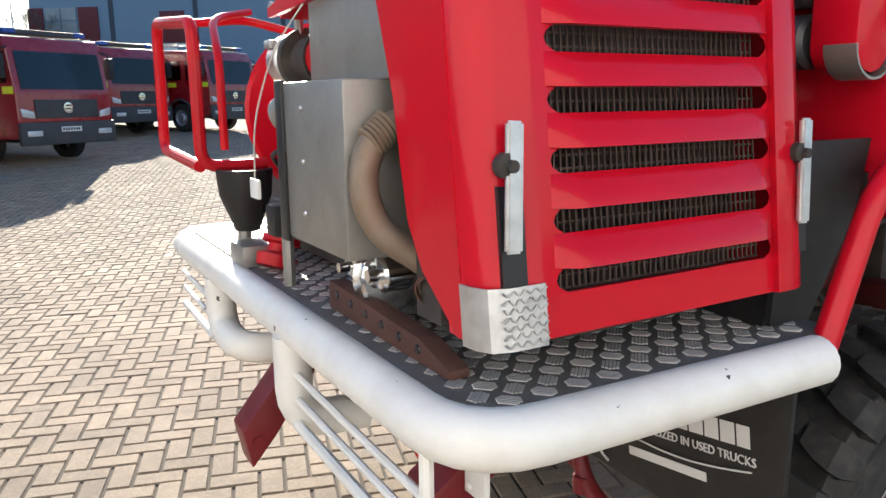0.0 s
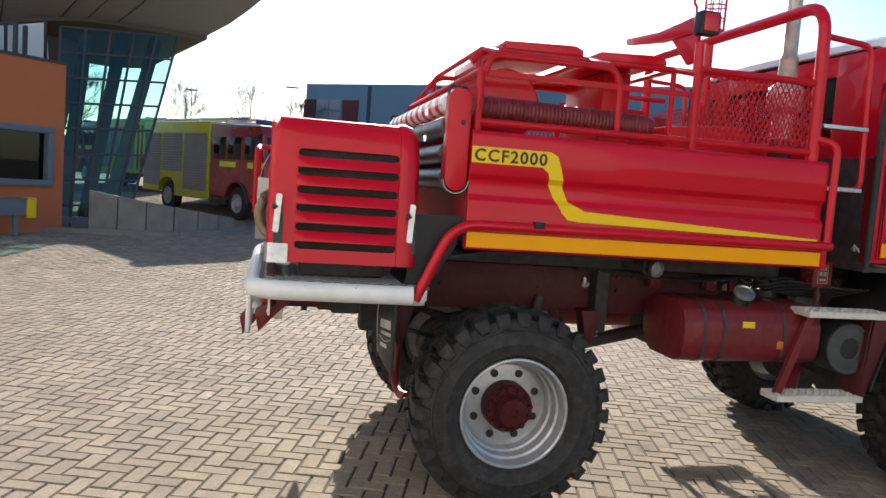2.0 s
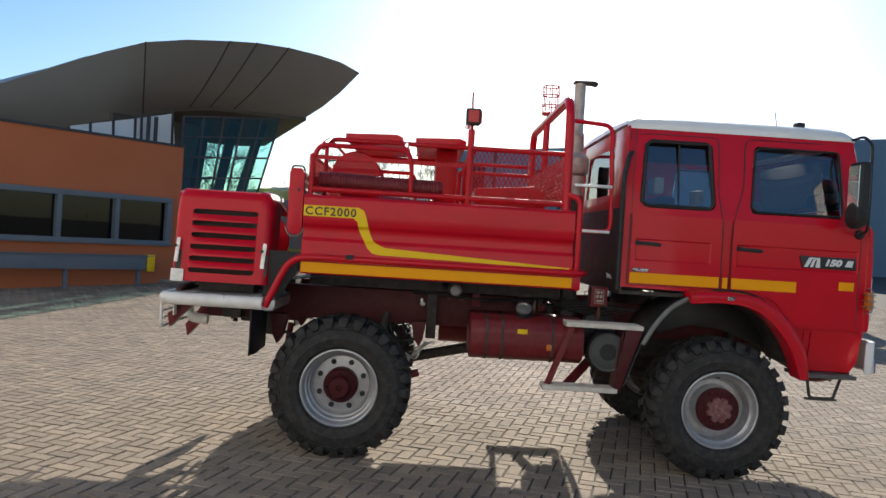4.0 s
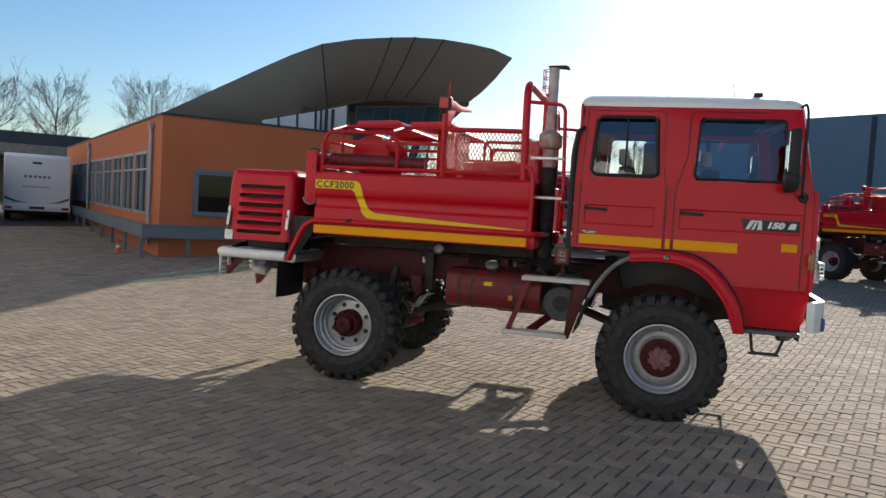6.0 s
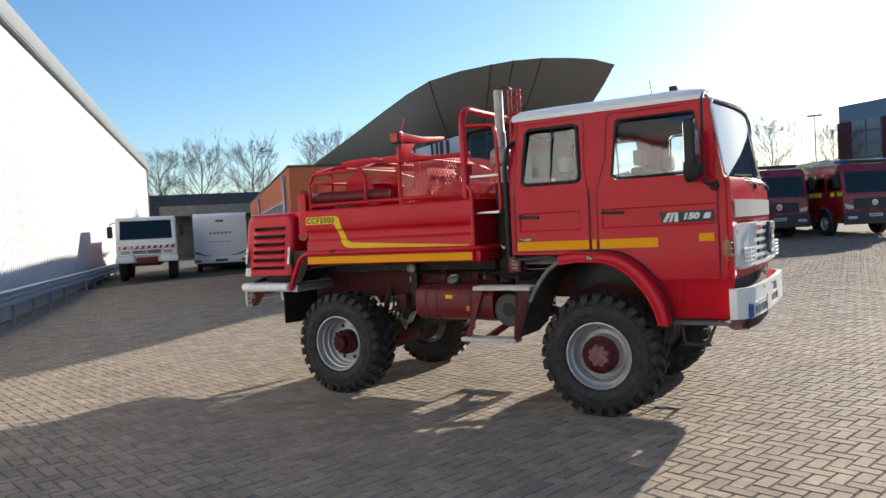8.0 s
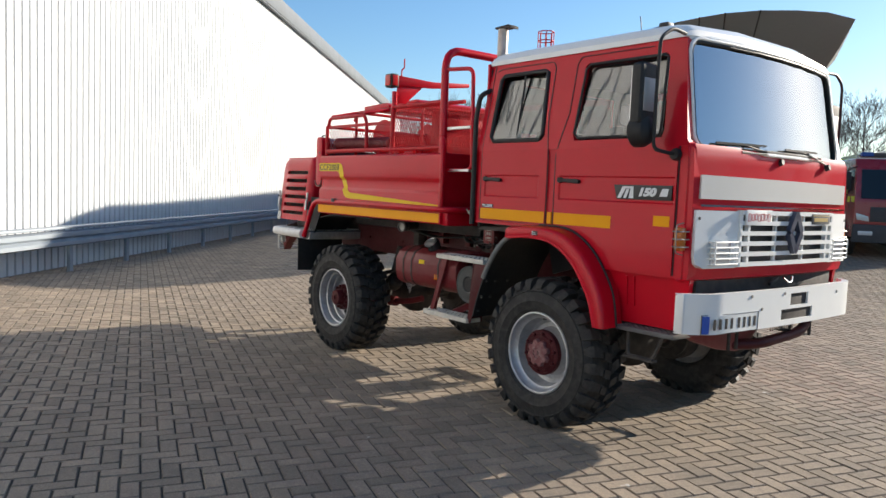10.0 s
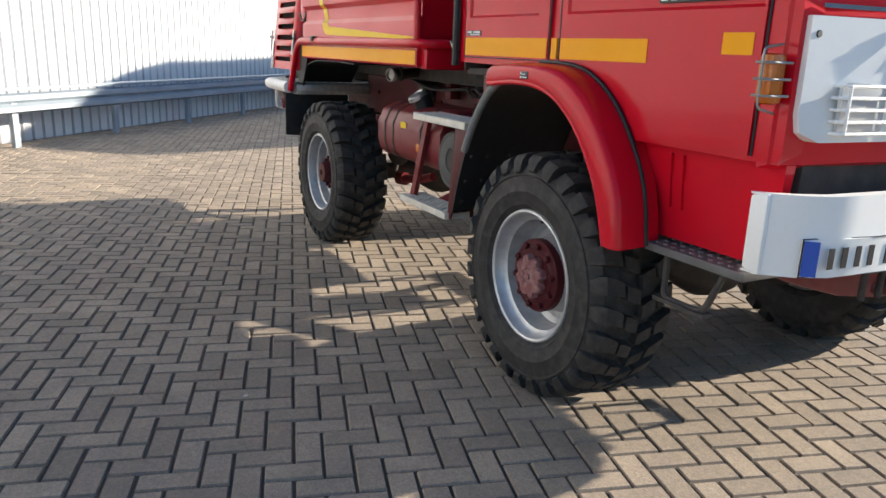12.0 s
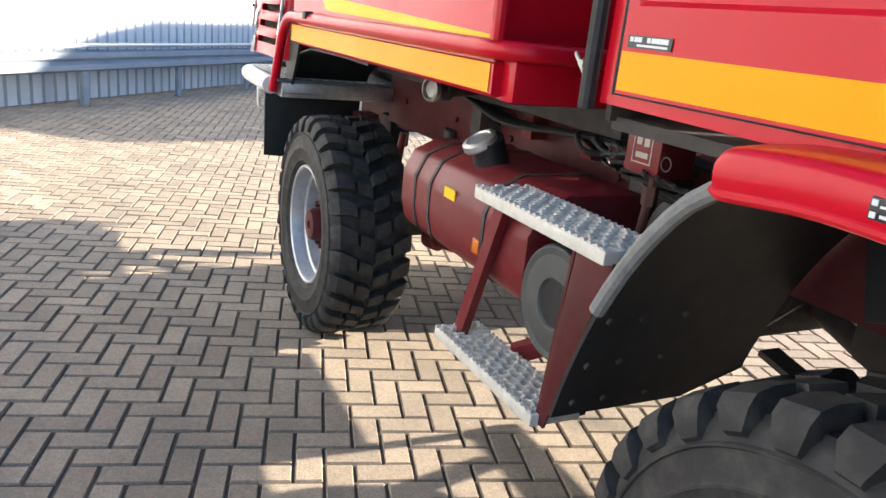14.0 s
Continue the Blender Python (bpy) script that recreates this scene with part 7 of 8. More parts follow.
        for line in ([(2.808, 1.42), (2.808, 1.90), (2.79, 2.0), (2.765, 2.15), (2.765, 2.53), (2.735, 2.57), (2.20, 2.57), (2.16, 2.555)],
                     [(2.877, 1.42), (2.877, 1.90), (2.90, 2.0), (2.955, 2.2), (2.965, 2.53), (2.995, 2.575), (3.58, 2.575)]):
            tube(bm, [(x, s * (half(z) + 0.003), z) for x, z in line], 0.0034, 0.02, 6)
        tube(bm, [(2.11, s * 1.09, 1.424), (2.808, s * 1.09, 1.424)], 0.0034, seg=6)
        tube(bm, [(2.10, s * 1.085, 1.42), (2.105, s * 1.085, 1.95), (2.13, s * (half(2.6) + 0.002), 2.6)], 0.004, seg=6)
        tube(bm, [(3.862, s * 1.086, 1.18), (3.862, s * 1.086, 1.95)], 0.004, seg=6)
        part("door_seam", bm, INK, truck)
        # maker's badge: dark plate, slanted mark, numerals, grey square
        bm = B()
        prism(bm, [(3.40, 1.715), (3.425, 1.625), (3.83, 1.625), (3.83, 1.715)], "y", s * 1.083, s * 1.098, 0.002)
        badge = part("badge", bm, INK, truck, "dark grey model badge")
        bm = B()
        def BX(x):
            return x if s < 0 else 7.24 - x
        for pts in ([(3.432, 1.632), (3.460, 1.632), (3.492, 1.688), (3.470, 1.706)], [(3.478, 1.632), (3.500, 1.632), (3.522, 1.690), (3.502, 1.690)], [(3.520, 1.632), (3.556, 1.632), (3.552, 1.706), (3.530, 1.690)], [(3.476, 1.692), (3.552, 1.692), (3.552, 1.706), (3.478, 1.706)]):
            prism(bm, [(BX(x), z) for x, z in pts], "y", s * 1.098, s * 1.100)
        prism(bm, [(BX(x), z) for x, z in ((3.745, 1.648), (3.80, 1.648), (3.81, 1.695), (3.765, 1.695))], "y", s * 1.098, s * 1.0995)
        part("badge_mark", bm, INK_WHITE, badge)
        m = pose(3.585 if s < 0 else 3.73, s * 1.0985, 1.65, 0, 0, 0 if s < 0 else 180) @ SIDE
        lettering("lettering", "150", 0.066, m, INK_WHITE, badge, "white numerals", shear=0.25, width=0.13, bold=0.0042)
    # dealer sticker above the rear door's strip
    bm = B()
    box(bm, 2.135, 2.265, -1.0975, -1.0945, 1.520, 1.545)
    st = part("sticker", bm, INK, truck, "small black dealer sticker")
    bm = B()
    for k, w in enumerate((0.010, 0.012, 0.010, 0.0, 0.010, 0.012, 0.012, 0.012, 0.010)):
        if w:
            box(bm, 2.142 + k * 0.013, 2.142 + k * 0.013 + w, -1.0985, -1.0975, 1.532, 1.542)
    box(bm, 2.165, 2.255, -1.0985, -1.0975, 1.5235, 1.528)
    part("print", bm, INK_WHITE, st)
    # inside
    bm = B()
    for x in (2.45, 3.15):
        for y in (-0.55, 0.55):
            box(bm, x, x + 0.5, y - 0.27, y + 0.27, 1.60, 1.78, 0.04)
            box(bm, x - 0.06, x + 0.08, y - 0.24, y + 0.24, 1.70, 2.12, 0.04)
    box(bm, 3.55, 3.92, -0.98, 0.98, 1.72, 1.96, 0.04)
    part("cab_interior", bm, SEAT, truck, "dark seats and dashboard")
    bm = B()
    for x in (2.43, 3.13):
        for y in (-0.55, 0.55):
            box(bm, x - 0.05, x + 0.04, y - 0.10, y + 0.10, 2.14, 2.28, 0.03)
    part("head_rest", bm, HEADREST, truck, "pale head rests")
    bm = B()
    tube(bm, [(3.58 + 0.05 * math.cos(t), 0.55 + 0.2 * math.sin(t), 2.02 + 0.2 * math.cos(t)) for t in [2 * math.pi * k / 20 for k in range(21)]], 0.014, seg=6)
    part("steering_wheel", bm, BLACK, truck)


def make_front(truck):
    def bow(y):
        return 3.965 + 0.05 * (1 - (y / 1.09) ** 2)
    ys = [-1.02, -0.8, -0.5, -0.2, 0.1, 0.4, 0.7, 1.02]
    bm = B()
    sheet(bm, [[(bow(y) + 0.008, y, z) for y in ys] for z in (1.645, 1.785)], -0.012)
    part("name_panel", bm, NAME_PANEL, truck, "dull white blank name panel")
    bm = B()
    sheet(bm, [[(bow(y) + 0.012, y, z) for y in ys] for z in (1.60, 1.612)], -0.012)
    part("chrome_strip", bm, CHROME, truck)
    # headlamp plates
    for s in (-1, 1):
        bm = B()
        o = [(s * 1.06, 1.578), (s * 0.665, 1.578), (s * 0.665, 1.235), (s * 1.0, 1.235), (s * 1.045, 1.26), (s * 1.06, 1.31)]
        def Q(p, dx):
            x = bow(p[0]) + dx - (0.03 if abs(p[0]) > 1.0 else 0)
            return (x, p[0], p[1])
        a = [bm.verts.new(Q(p, 0.045)) for p in o]
        b = [bm.verts.new(Q(p, 0.0)) for p in o]
        bm.faces.new(a), bm.faces.new(b[::-1])
        for i in range(len(o)):
            bm.faces.new((a[i], a[(i + 1) % len(o)], b[(i + 1) % len(o)], b[i]))
        unit = part("headlamp_plate", bm, WHITE, truck, "white painted headlamp plate")
        bm = B()
        y0, y1 = sorted((s * 0.70, s * 0.95))
        box(bm, bow(0.85) + 0.036, bow(0.85) + 0.052, y0, y1, 1.255, 1.40, 0.012)
        lamp_ = part("headlamp", bm, LENS, unit, "rectangular clear headlamp")
        bm = B()
        for k in range(5):
            z = 1.262 + k * 0.033
            tube(bm, [(bow(0.85) + 0.035, s * 0.67, z), (bow(0.85) + 0.078, s * 0.68, z), (bow(0.85) + 0.070, s * 0.955, z), (bow(0.85) + 0.03, s * 0.965, z)], 0.005, 0.015, 6)
        for y in (0.70, 0.945):
            tube(bm, [(bow(0.85) + 0.072, s * y, 1.26), (bow(0.85) + 0.072, s * y, 1.395)], 0.005, seg=6)
        part("lamp_guard", bm, WHITE, unit, "white wire lamp guard")
        bm = B()
        for y, z in ((1.03, 1.53), (1.02, 1.29), (0.7, 1.55)):
            lathe(bm, (bow(s * y) + 0.012, s * y, z), (1, 0, 0), [(0.012, 0), (0.010, 0.008), (0, 0.008)], 10)
        part("bolt", bm, INK, unit)
        # amber side indicator in its cage
        bm = B()
        box(bm, 3.90, 3.955, s * 1.10, s * 1.165, 1.335, 1.475, 0.02)
        ind = part("indicator", bm, AMBER, truck, "amber indicator in a wire cage")
        bm = B()
        for z in (1.36, 1.405, 1.45):
            tube(bm, [(3.895, s * 1.095, z), (3.90, s * 1.18, z), (3.96, s * 1.18, z), (3.965, s * 1.095, z)], 0.004, 0.02, 6)
        tube(bm, [(3.93, s * 1.10, 1.31), (3.93, s * 1.18, 1.325), (3.93, s * 1.18, 1.49), (3.93, s * 1.10, 1.50)], 0.004, 0.02, 6)
        part("cage", bm, STEEL, ind)
    # grille
    bm = B()
    for z in (1.572, 1.508, 1.445, 1.382, 1.318, 1.255):
        sheet(bm, [[(bow(y) + 0.062, y, zz) for y in (-0.65, -0.3, 0, 0.3, 0.65)] for zz in (z - 0.013, z + 0.013)], -0.03)
    for y in (-0.65, -0.56, 0.56, 0.65):
        bar(bm, (bow(y) + 0.045, y, 1.24), (bow(y) + 0.045, y, 1.585), 0.025, 0.028, (1, 0, 0))
    for y in (-0.2, 0.2):
        bar(bm, (bow(y) + 0.035, y, 1.24), (bow(y) + 0.035, y, 1.585), 0.02, 0.02, (1, 0, 0))
    gr = part("grille", bm, WHITE, truck, "white slatted radiator grille")
    bm = B()
    sheet(bm, [[(bow(y) + 0.012, y, z) for y in (-0.63, 0, 0.63)] for z in (1.25, 1.58)], -0.01)
    part("grille_back", bm, INK, gr)
    bm = B()
    box(bm, bow(0.5) + 0.058, bow(0.5) + 0.066, -0.62, -0.29, 1.495, 1.590, 0.003)
    pl = part("plate", bm, WHITE, gr, "white maker's plate with red print")
    bm = B()
    # thin scrawled outline letters, as hollow bars
    for i in range(7):
        y0, z0, z1 = -0.60 + i * 0.042, 1.52 + 0.004 * (i % 3), 1.568 - 0.004 * (i % 2)
        for a0, a1, b0, b1 in ((y0, y0 + 0.004, z0, z1), (y0 + 0.027, y0 + 0.031, z0, z1), (y0, y0 + 0.031, z0, z0 + 0.004), (y0, y0 + 0.031, z1 - 0.004, z1)):
            box(bm, bow(0.5) + 0.066, bow(0.5) + 0.0675, a0, a1, b0, b1)
    part("plate_bar", bm, INK_RED, pl)
    bm = B()
    box(bm, bow(0.45) + 0.063, bow(0.45) + 0.071, 0.28, 0.56, 1.505, 1.575, 0.004)
    pl = part("plate", bm, GRAPHITE, gr, "dark maker's plate with brass print")
    bm = B()
    box(bm, bow(0.45) + 0.071, bow(0.45) + 0.0725, 0.31, 0.52, 1.523, 1.548)
    box(bm, bow(0.45) + 0.071, bow(0.45) + 0.0725, 0.29, 0.55, 1.56, 1.565)
    part("print", bm, BRASS, pl)
    # plain diamond emblem
    bm = B()
    xq = bow(0) + 0.06
    for a, b in (((0.0, 1.575), (0.078, 1.45)), ((0.078, 1.45), (0.0, 1.325)), ((0.0, 1.325), (-0.078, 1.45)), ((-0.078, 1.45), (0.0, 1.575))):
        bar(bm, (xq + 0.012, *a), (xq + 0.012, *b), 0.046, 0.035, (1, 0, 0))
    part("emblem", bm, EMBLEM, gr, "dark diamond-shaped emblem")
    # bumper: bowed box beam with two slots
    def bumper_x(y):
        a = abs(y)
        return 4.115 - 0.03 * (a / 0.9) ** 2 - (0.0 if a < 1.0 else (a - 1.0) * 0.7)
    def strip(bm, y0, y1, z0, z1, n=6, d=0.0, th=0.02):
        rows = [[(bumper_x(y0 + (y1 - y0) * i / n) + d, y0 + (y1 - y0) * i / n, z) for i in range(n + 1)] for z in (z0, z1)]
        sheet(bm, rows, th, (1, 0, 0))
    bm = B()
    strip(bm, -1.14, -0.16, 0.85, 1.09, 10)
    strip(bm, 0.30, 1.14, 0.85, 1.09, 8)
    strip(bm, -0.16, 0.30, 1.055, 1.09)
    strip(bm, -0.16, 0.30, 0.955, 0.975)
    strip(bm, -0.16, 0.30, 0.85, 0.885)
    strip(bm, -0.16, -0.04, 0.975, 1.055, 2)
    strip(bm, 0.22, 0.30, 0.975, 1.055, 2)
    for z, dz in ((1.09, -1), (0.85, 1)):
        sheet(bm, [[(bumper_x(y) - o, y, z + 0.001 * dz) for y in [-1.14 + 0.095 * i for i in range(25)]] for o in (0.002, 0.045)], 0.006, (0, 0, -dz))
    bumper = part("front_bumper", bm, WHITE, truck, "dented white steel front bumper")
    for s in (-1, 1):
        bm = B()
        prism(bm, [(3.925, 0.86), (3.985, 0.85), (3.985, 1.09), (3.925, 1.08)], "y", s * 1.120, s * 1.142, 0.009)
        part("bumper_end", bm, WHITE, bumper)
    bm = B()
    for y, z in ((-0.55, 1.06), (-0.42, 0.975), (0.72, 1.03), (-0.13, 1.06)):
        lathe(bm, (bumper_x(y) - 0.002, y, z), (1, 0, 0), [(0.011, 0), (0.009, 0.008), (0, 0.008)], 10)
    part("bolt", bm, STEEL, bumper)
    bm = B()
    box(bm, 4.0, 4.10, -0.16, 0.30, 0.86, 1.06, 0.004)
    part("bumper_beam", bm, DARK, bumper)
    # number plate with a blue field; characters as bars
    bm = B()
    sheet(bm, [[(bumper_x(y) + 0.010, y, z) for y in (-1.045, -0.855, -0.665, -0.48)] for z in (0.855, 0.965)], -0.006)
    plate = part("number_plate", bm, PLATE, bumper, "white number plate with dark bars")
    bm = B()
    sheet(bm, [[(bumper_x(y) + 0.0125, y, z) for y in (-1.043, -1.008)] for z in (0.858, 0.962)], -0.003)
    part("blue_field", bm, BLUE_INK, plate)
    bm = B()
    for ya, yb, za, zb_ in ((-1.047, -0.478, 0.8525, 0.8555), (-1.047, -0.478, 0.9645, 0.9675), (-0.4805, -0.4775, 0.8555, 0.9645), (-1.0475, -1.0445, 0.8555, 0.9645)):
        sheet(bm, [[(bumper_x(y) + 0.0125, y, z) for y in (ya, (ya + yb) / 2, yb)] for z in (za, zb_)], -0.003)
    part("plate_rim", bm, INK, plate, "thin dark rim")
    bm = B()
    for k in range(8):
        y0 = -0.977 + k * 0.060 + (0.02 if k > 3 else 0)
        sheet(bm, [[(bumper_x(y) + 0.0125, y, z) for y in (y0 + 0.006, y0 + 0.030)] for z in (0.880, 0.942)], -0.002)
    part("plate_bar", bm, INK, plate)
    # tow tube and underrun below the bumper
    bm = B()
    tube(bm, [(3.86, -0.38, 0.70), (3.96, -0.12, 0.70), (3.98, 0.50, 0.745), (3.86, 0.85, 0.86)], 0.036, 0.16, 12)
    part("underrun_tube", bm, HUB, truck, "dark red bent underrun tube")
    bm = B()
    prism(bm, [(-1.0, 0.90), (-0.98, 0.82), (-0.80, 0.755), (-0.55, 0.69), (-0.30, 0.655), (-0.16, 0.67), (-0.08, 0.74), (0.06, 0.86), (0.08, 0.90)], "x", 3.84, 3.90, 0.012)
    part("underrun_plate", bm, MAROON, truck, "dark red steel plate hanging below the bumper")
    bm = B()
    diamond_mesh(bm, (3.955, 0.02, 0.775), (0, 1, 0), (0, 0, 1), 0.36, 0.08, 0.03, 0.003)
    part("tow_mesh", bm, STEEL, truck, "strip of expanded metal beside the tow tube")
    bm = B()
    tube(bm, [(4.03, 0.02, 1.145), (4.045, 0.05, 1.118), (4.045, 0.11, 1.118), (4.03, 0.14, 1.150)], 0.007, 0.02, 8)
    part("tow_hook", bm, CHROME, truck, "small bright hook")
    bm = B()
    for y in (-0.55, -0.45, 0.30, 0.62):
        tube(bm, [(3.97, y, 0.84), (3.97, y, 0.70)], 0.012, seg=8)
    lathe(bm, (3.98, -0.02, 1.12), (0, 1, 0.3), [(0.012, -0.06), (0.016, 0), (0.012, 0.06)], 8)
    part("pin", bm, DARK, truck)
    # dark box fills the gap where shade lies behind the bumper
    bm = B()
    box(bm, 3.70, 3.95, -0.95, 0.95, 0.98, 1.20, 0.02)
    part("radiator_shadow_box", bm, DARK, truck, "dark box put in for the shade behind the bumper")
    # wipers
    def screen_x(y):
        return 3.905 + 0.11 * (1 - (y / 1.05) ** 2)
    bm = B()
    for y0, y1 in ((-0.10, -0.55), (0.62, 0.22)):
        tube(bm, [(4.0, y0, 1.915), (3.985, (y0 + y1) / 2, 1.965), (3.985 - 0.05 * abs(y1), y1, 1.995)], 0.006, 0.05, 6)
        bar(bm, (screen_x(y1 - 0.28), y1 - 0.28, 1.985), (screen_x(y1 + 0.24), y1 + 0.24, 1.993), 0.008, 0.013)
        lathe(bm, (4.005, y0, 1.90), (1, 0, 0.2), [(0.025, -0.01), (0.02, 0.02), (0, 0.02)], 10)
    part("wiper", bm, BLACK, truck, "black windscreen wipers")
    # mirrors
    for s in (-1, 1):
        bm = B()
        tube(bm, [(3.79, s * 0.97, 2.62), (3.80, s * 1.15, 2.63), (3.80, s * 1.27, 2.56), (3.80, s * 1.28, 2.2), (3.80, s * 1.28, 1.92), (3.84, s * 1.10, 1.90)], 0.011, 0.05, 8)
        lathe(bm, (3.84, s * 1.09, 1.90), (0, s, 0), [(0.04, 0), (0.03, 0.03), (0, 0.03)], 10)
        arm = part("mirror_arm", bm, BLACK, truck, "black mirror arm")
        bm = B()
        box(bm, 3.675, 3.76, s * 1.19, s * 1.375, 2.06, 2.42, 0.035, 3)
        mir = part("mirror", bm, BLACK, arm, "tall black mirror housing")
        bm = B()
        box(bm, 3.671, 3.676, s * 1.21, s * 1.355, 2.09, 2.39)
        part("mirror_glass", bm, MIRROR, mir)
        # pale plate paints the sky's reflection onto the black housing
        bm = B()
        box(bm, 3.758, 3.764, s * 1.215, s * 1.35, 2.14, 2.33, 0.002)
        part("mirror_back", bm, SHUTTER, mir, "pale grey plate standing in for sky reflected in the housing")
        bm = B()
        lathe(bm, (3.665, s * 1.282, 2.03), (1, 0, 0), [(0.0, 0.0), (0.085, 0.0), (0.098, 0.012), (0.098, 0.06), (0.08, 0.095), (0.04, 0.115), (0.0, 0.12)], 24)
        part("round_mirror", bm, BLACK, arm, "round black wide-angle mirror")


def make_underbody(truck):
    for s in (-1, 1):
        bm = B()
        box(bm, -0.55, 3.75, s * 0.38, s * 0.47, 0.96, 1.23, 0.008)
        for x in (-0.3, 0.3, 0.8, 1.5, 2.2):
            lathe(bm, (x, s * 0.47, 1.1), (0, s, 0), [(0.016, 0), (0.014, 0.014), (0, 0.014)], 8)
        part("frame_rail", bm, CHASSIS, truck, "dark red chassis rail")
        # leaf springs and dampers
        for xc in (0.0, 2.85):
            bm = B()
            for k in range(4):
                l = 0.55 - k * 0.10
                pts = [(xc - l, 0.86 - k * 0.022), (xc, 0.74 - k * 0.022), (xc + l, 0.86 - k * 0.022)]
                for a, b in zip(pts, pts[1:]):
                    bar(bm, (a[0], s * 0.62, a[1]), (b[0], s * 0.62, b[1]), 0.07, 0.015)
            part("leaf_spring", bm, DARK, truck, "stack of dark leaf springs")
            bm = B()
            rod(bm, (xc + 0.18, s * 0.55, 0.55), (xc + 0.30, s * 0.50, 1.05), 0.032)
            part("damper", bm, DARK, truck)
    for xc in (0.0, 2.85):
        bm = B()
        lathe(bm, (xc, -0.80, 0.52), (0, 1, 0), [(0.09, 0), (0.075, 0.1), (0.07, 0.5), (0.15, 0.62), (0.20, 0.72), (0.21, 0.80), (0.20, 0.88), (0.15, 0.98), (0.07, 1.1), (0.075, 1.5), (0.09, 1.6)], 20)
        part("axle", bm, DARK, truck, "dark cast axle with its differential")
        for s in (-1, 1):
            bm = B()
            lathe(bm, (xc, s * 0.80 - 0.08, 0.52), (0, -s, 0), [(0.0, 0.0), (0.20, 0.0), (0.215, 0.02), (0.215, 0.15), (0.195, 0.17), (0.195, 0.20), (0.12, 0.22), (0.10, 0.28), (0.0, 0.28)], 28)
            part("brake_drum", bm, DARK, truck, "dark rusty brake drum")
    bm = B()
    rod(bm, (0.2, 0, 0.55), (1.3, 0, 0.80), 0.045)
    rod(bm, (1.9, 0.1, 0.80), (2.65, 0.05, 0.55), 0.045)
    box(bm, 1.25, 1.95, -0.28, 0.30, 0.68, 1.05, 0.06)
    box(bm, 2.3, 3.5, -0.32, 0.32, 0.80, 1.35, 0.06)
    box(bm, -0.2, 0.35, -0.36, 0.36, 1.0, 1.08, 0.01)
    part("drivetrain", bm, DARK, truck, "dark gearbox and shafts")
    for x in (-0.5, 0.62, 1.45, 2.15, 3.5):
        bm = B()
        box(bm, x, x + 0.08, -0.40, 0.40, 0.98, 1.14, 0.01)
        part("cross_member", bm, CHASSIS, truck)
    for s in (-1, 1):
        bm = B()
        box(bm, -0.33, 1.68, s * 0.46, s * 0.66, 1.25, 1.40, 0.01)
        box(bm, -0.33, 1.68, s * 0.66, s * 1.10, 1.385, 1.44, 0.004)
        box(bm, 0.62, 0.70, s * 0.44, s * 0.58, 0.86, 1.26, 0.01)
        part("subframe", bm, DARK, truck)
    # rear trailing arms and red tie tube seen behind the wheel
    bm = B()
    tube(bm, [(-0.50, -0.38, 0.90), (-0.53, -0.42, 0.55), (-0.52, -0.56, 0.47), (-0.50, -0.74, 0.50)], 0.025, 0.12, 12)
    tube(bm, [(-0.53, -0.44, 0.56), (-0.55, -0.2, 0.66), (-0.53, 0.5, 0.70)], 0.013, 0.05, 8)
    lathe(bm, (-0.53, -0.44, 0.53), (0, 0, 1), [(0.0, -0.03), (0.03, -0.025), (0.03, 0.025), (0.0, 0.03)], 12)
    part("rear_tie", bm, MAROON, truck, "dark red tube below the tail")
    bm = B()
    box(bm, -0.75, -0.58, -0.44, -0.30, 0.80, 0.98, 0.02)
    box(bm, -0.95, -0.80, -0.90, -0.70, 0.97, 1.06, 0.02)
    part("tow_jaw", bm, DARK, truck)
    # fuel tank near side, air tanks far side
    bm = B()
    prof = [(-1.04, 0.83), (-1.06, 0.90), (-1.06, 1.01), (-1.02, 1.085), (-0.93, 1.125), (-0.66, 1.125), (-0.57, 1.085), (-0.54, 1.01), (-0.54, 0.90), (-0.58, 0.815), (-0.66, 0.78), (-0.94, 0.78), (-1.0, 0.80)]
    prism(bm, prof, "x", 0.955, 1.82, 0.02, 2)
    tank = part("fuel_tank", bm, MAROON, truck, "dark red fuel tank with straps")
    for x in (1.08, 1.20, 1.58):
        bm = B()
        c = (-0.80, 0.945)
        o = [(c[0] + (y - c[0]) * 1.012, c[1] + (z - c[1]) * 1.015) for y, z in prof]
        prism(bm, o, "x", x - 0.009, x + 0.009)
        part("tank_strap", bm, DARK, tank)
    bm = B()
    lathe(bm, (1.362, -0.90, 1.070), (0.05, -0.42, 1), [(0.076, -0.06), (0.068, 0), (0.062, 0.03), (0.058, 0.132), (0.0, 0.132)], 22)
    part("filler_neck", bm, BLACK, tank)
    bm = B()
    lathe(bm, (1.362, -0.90, 1.070), (-0.05, -0.62, 1), [(0.058, 0.118), (0.062, 0.124), (0.060, 0.142), (0.044, 0.147), (0.040, 0.142), (0, 0.144)], 28)
    part("filler_cap", bm, ALU, tank, "aluminium filler cap")
    bm = B()
    box(bm, 1.31, 1.385, -1.0615, -1.058, 0.995, 1.03)
    part("tank_label", bm, LEMON, tank)
    bm = B()
    box(bm, 1.535, 1.575, -1.066, -1.057, 0.88, 0.925, 0.004)
    part("side_reflector", bm, AMBER, tank, "amber side reflector")
    bm = B()
    for z, y in ((0.95, 0.75), (0.80, 0.70)):
        rod(bm, (0.75, y, z), (1.55, y, z), 0.11, 20)
    part("air_tank", bm, MAROON, truck, "dark red air tanks")
    bm = B()
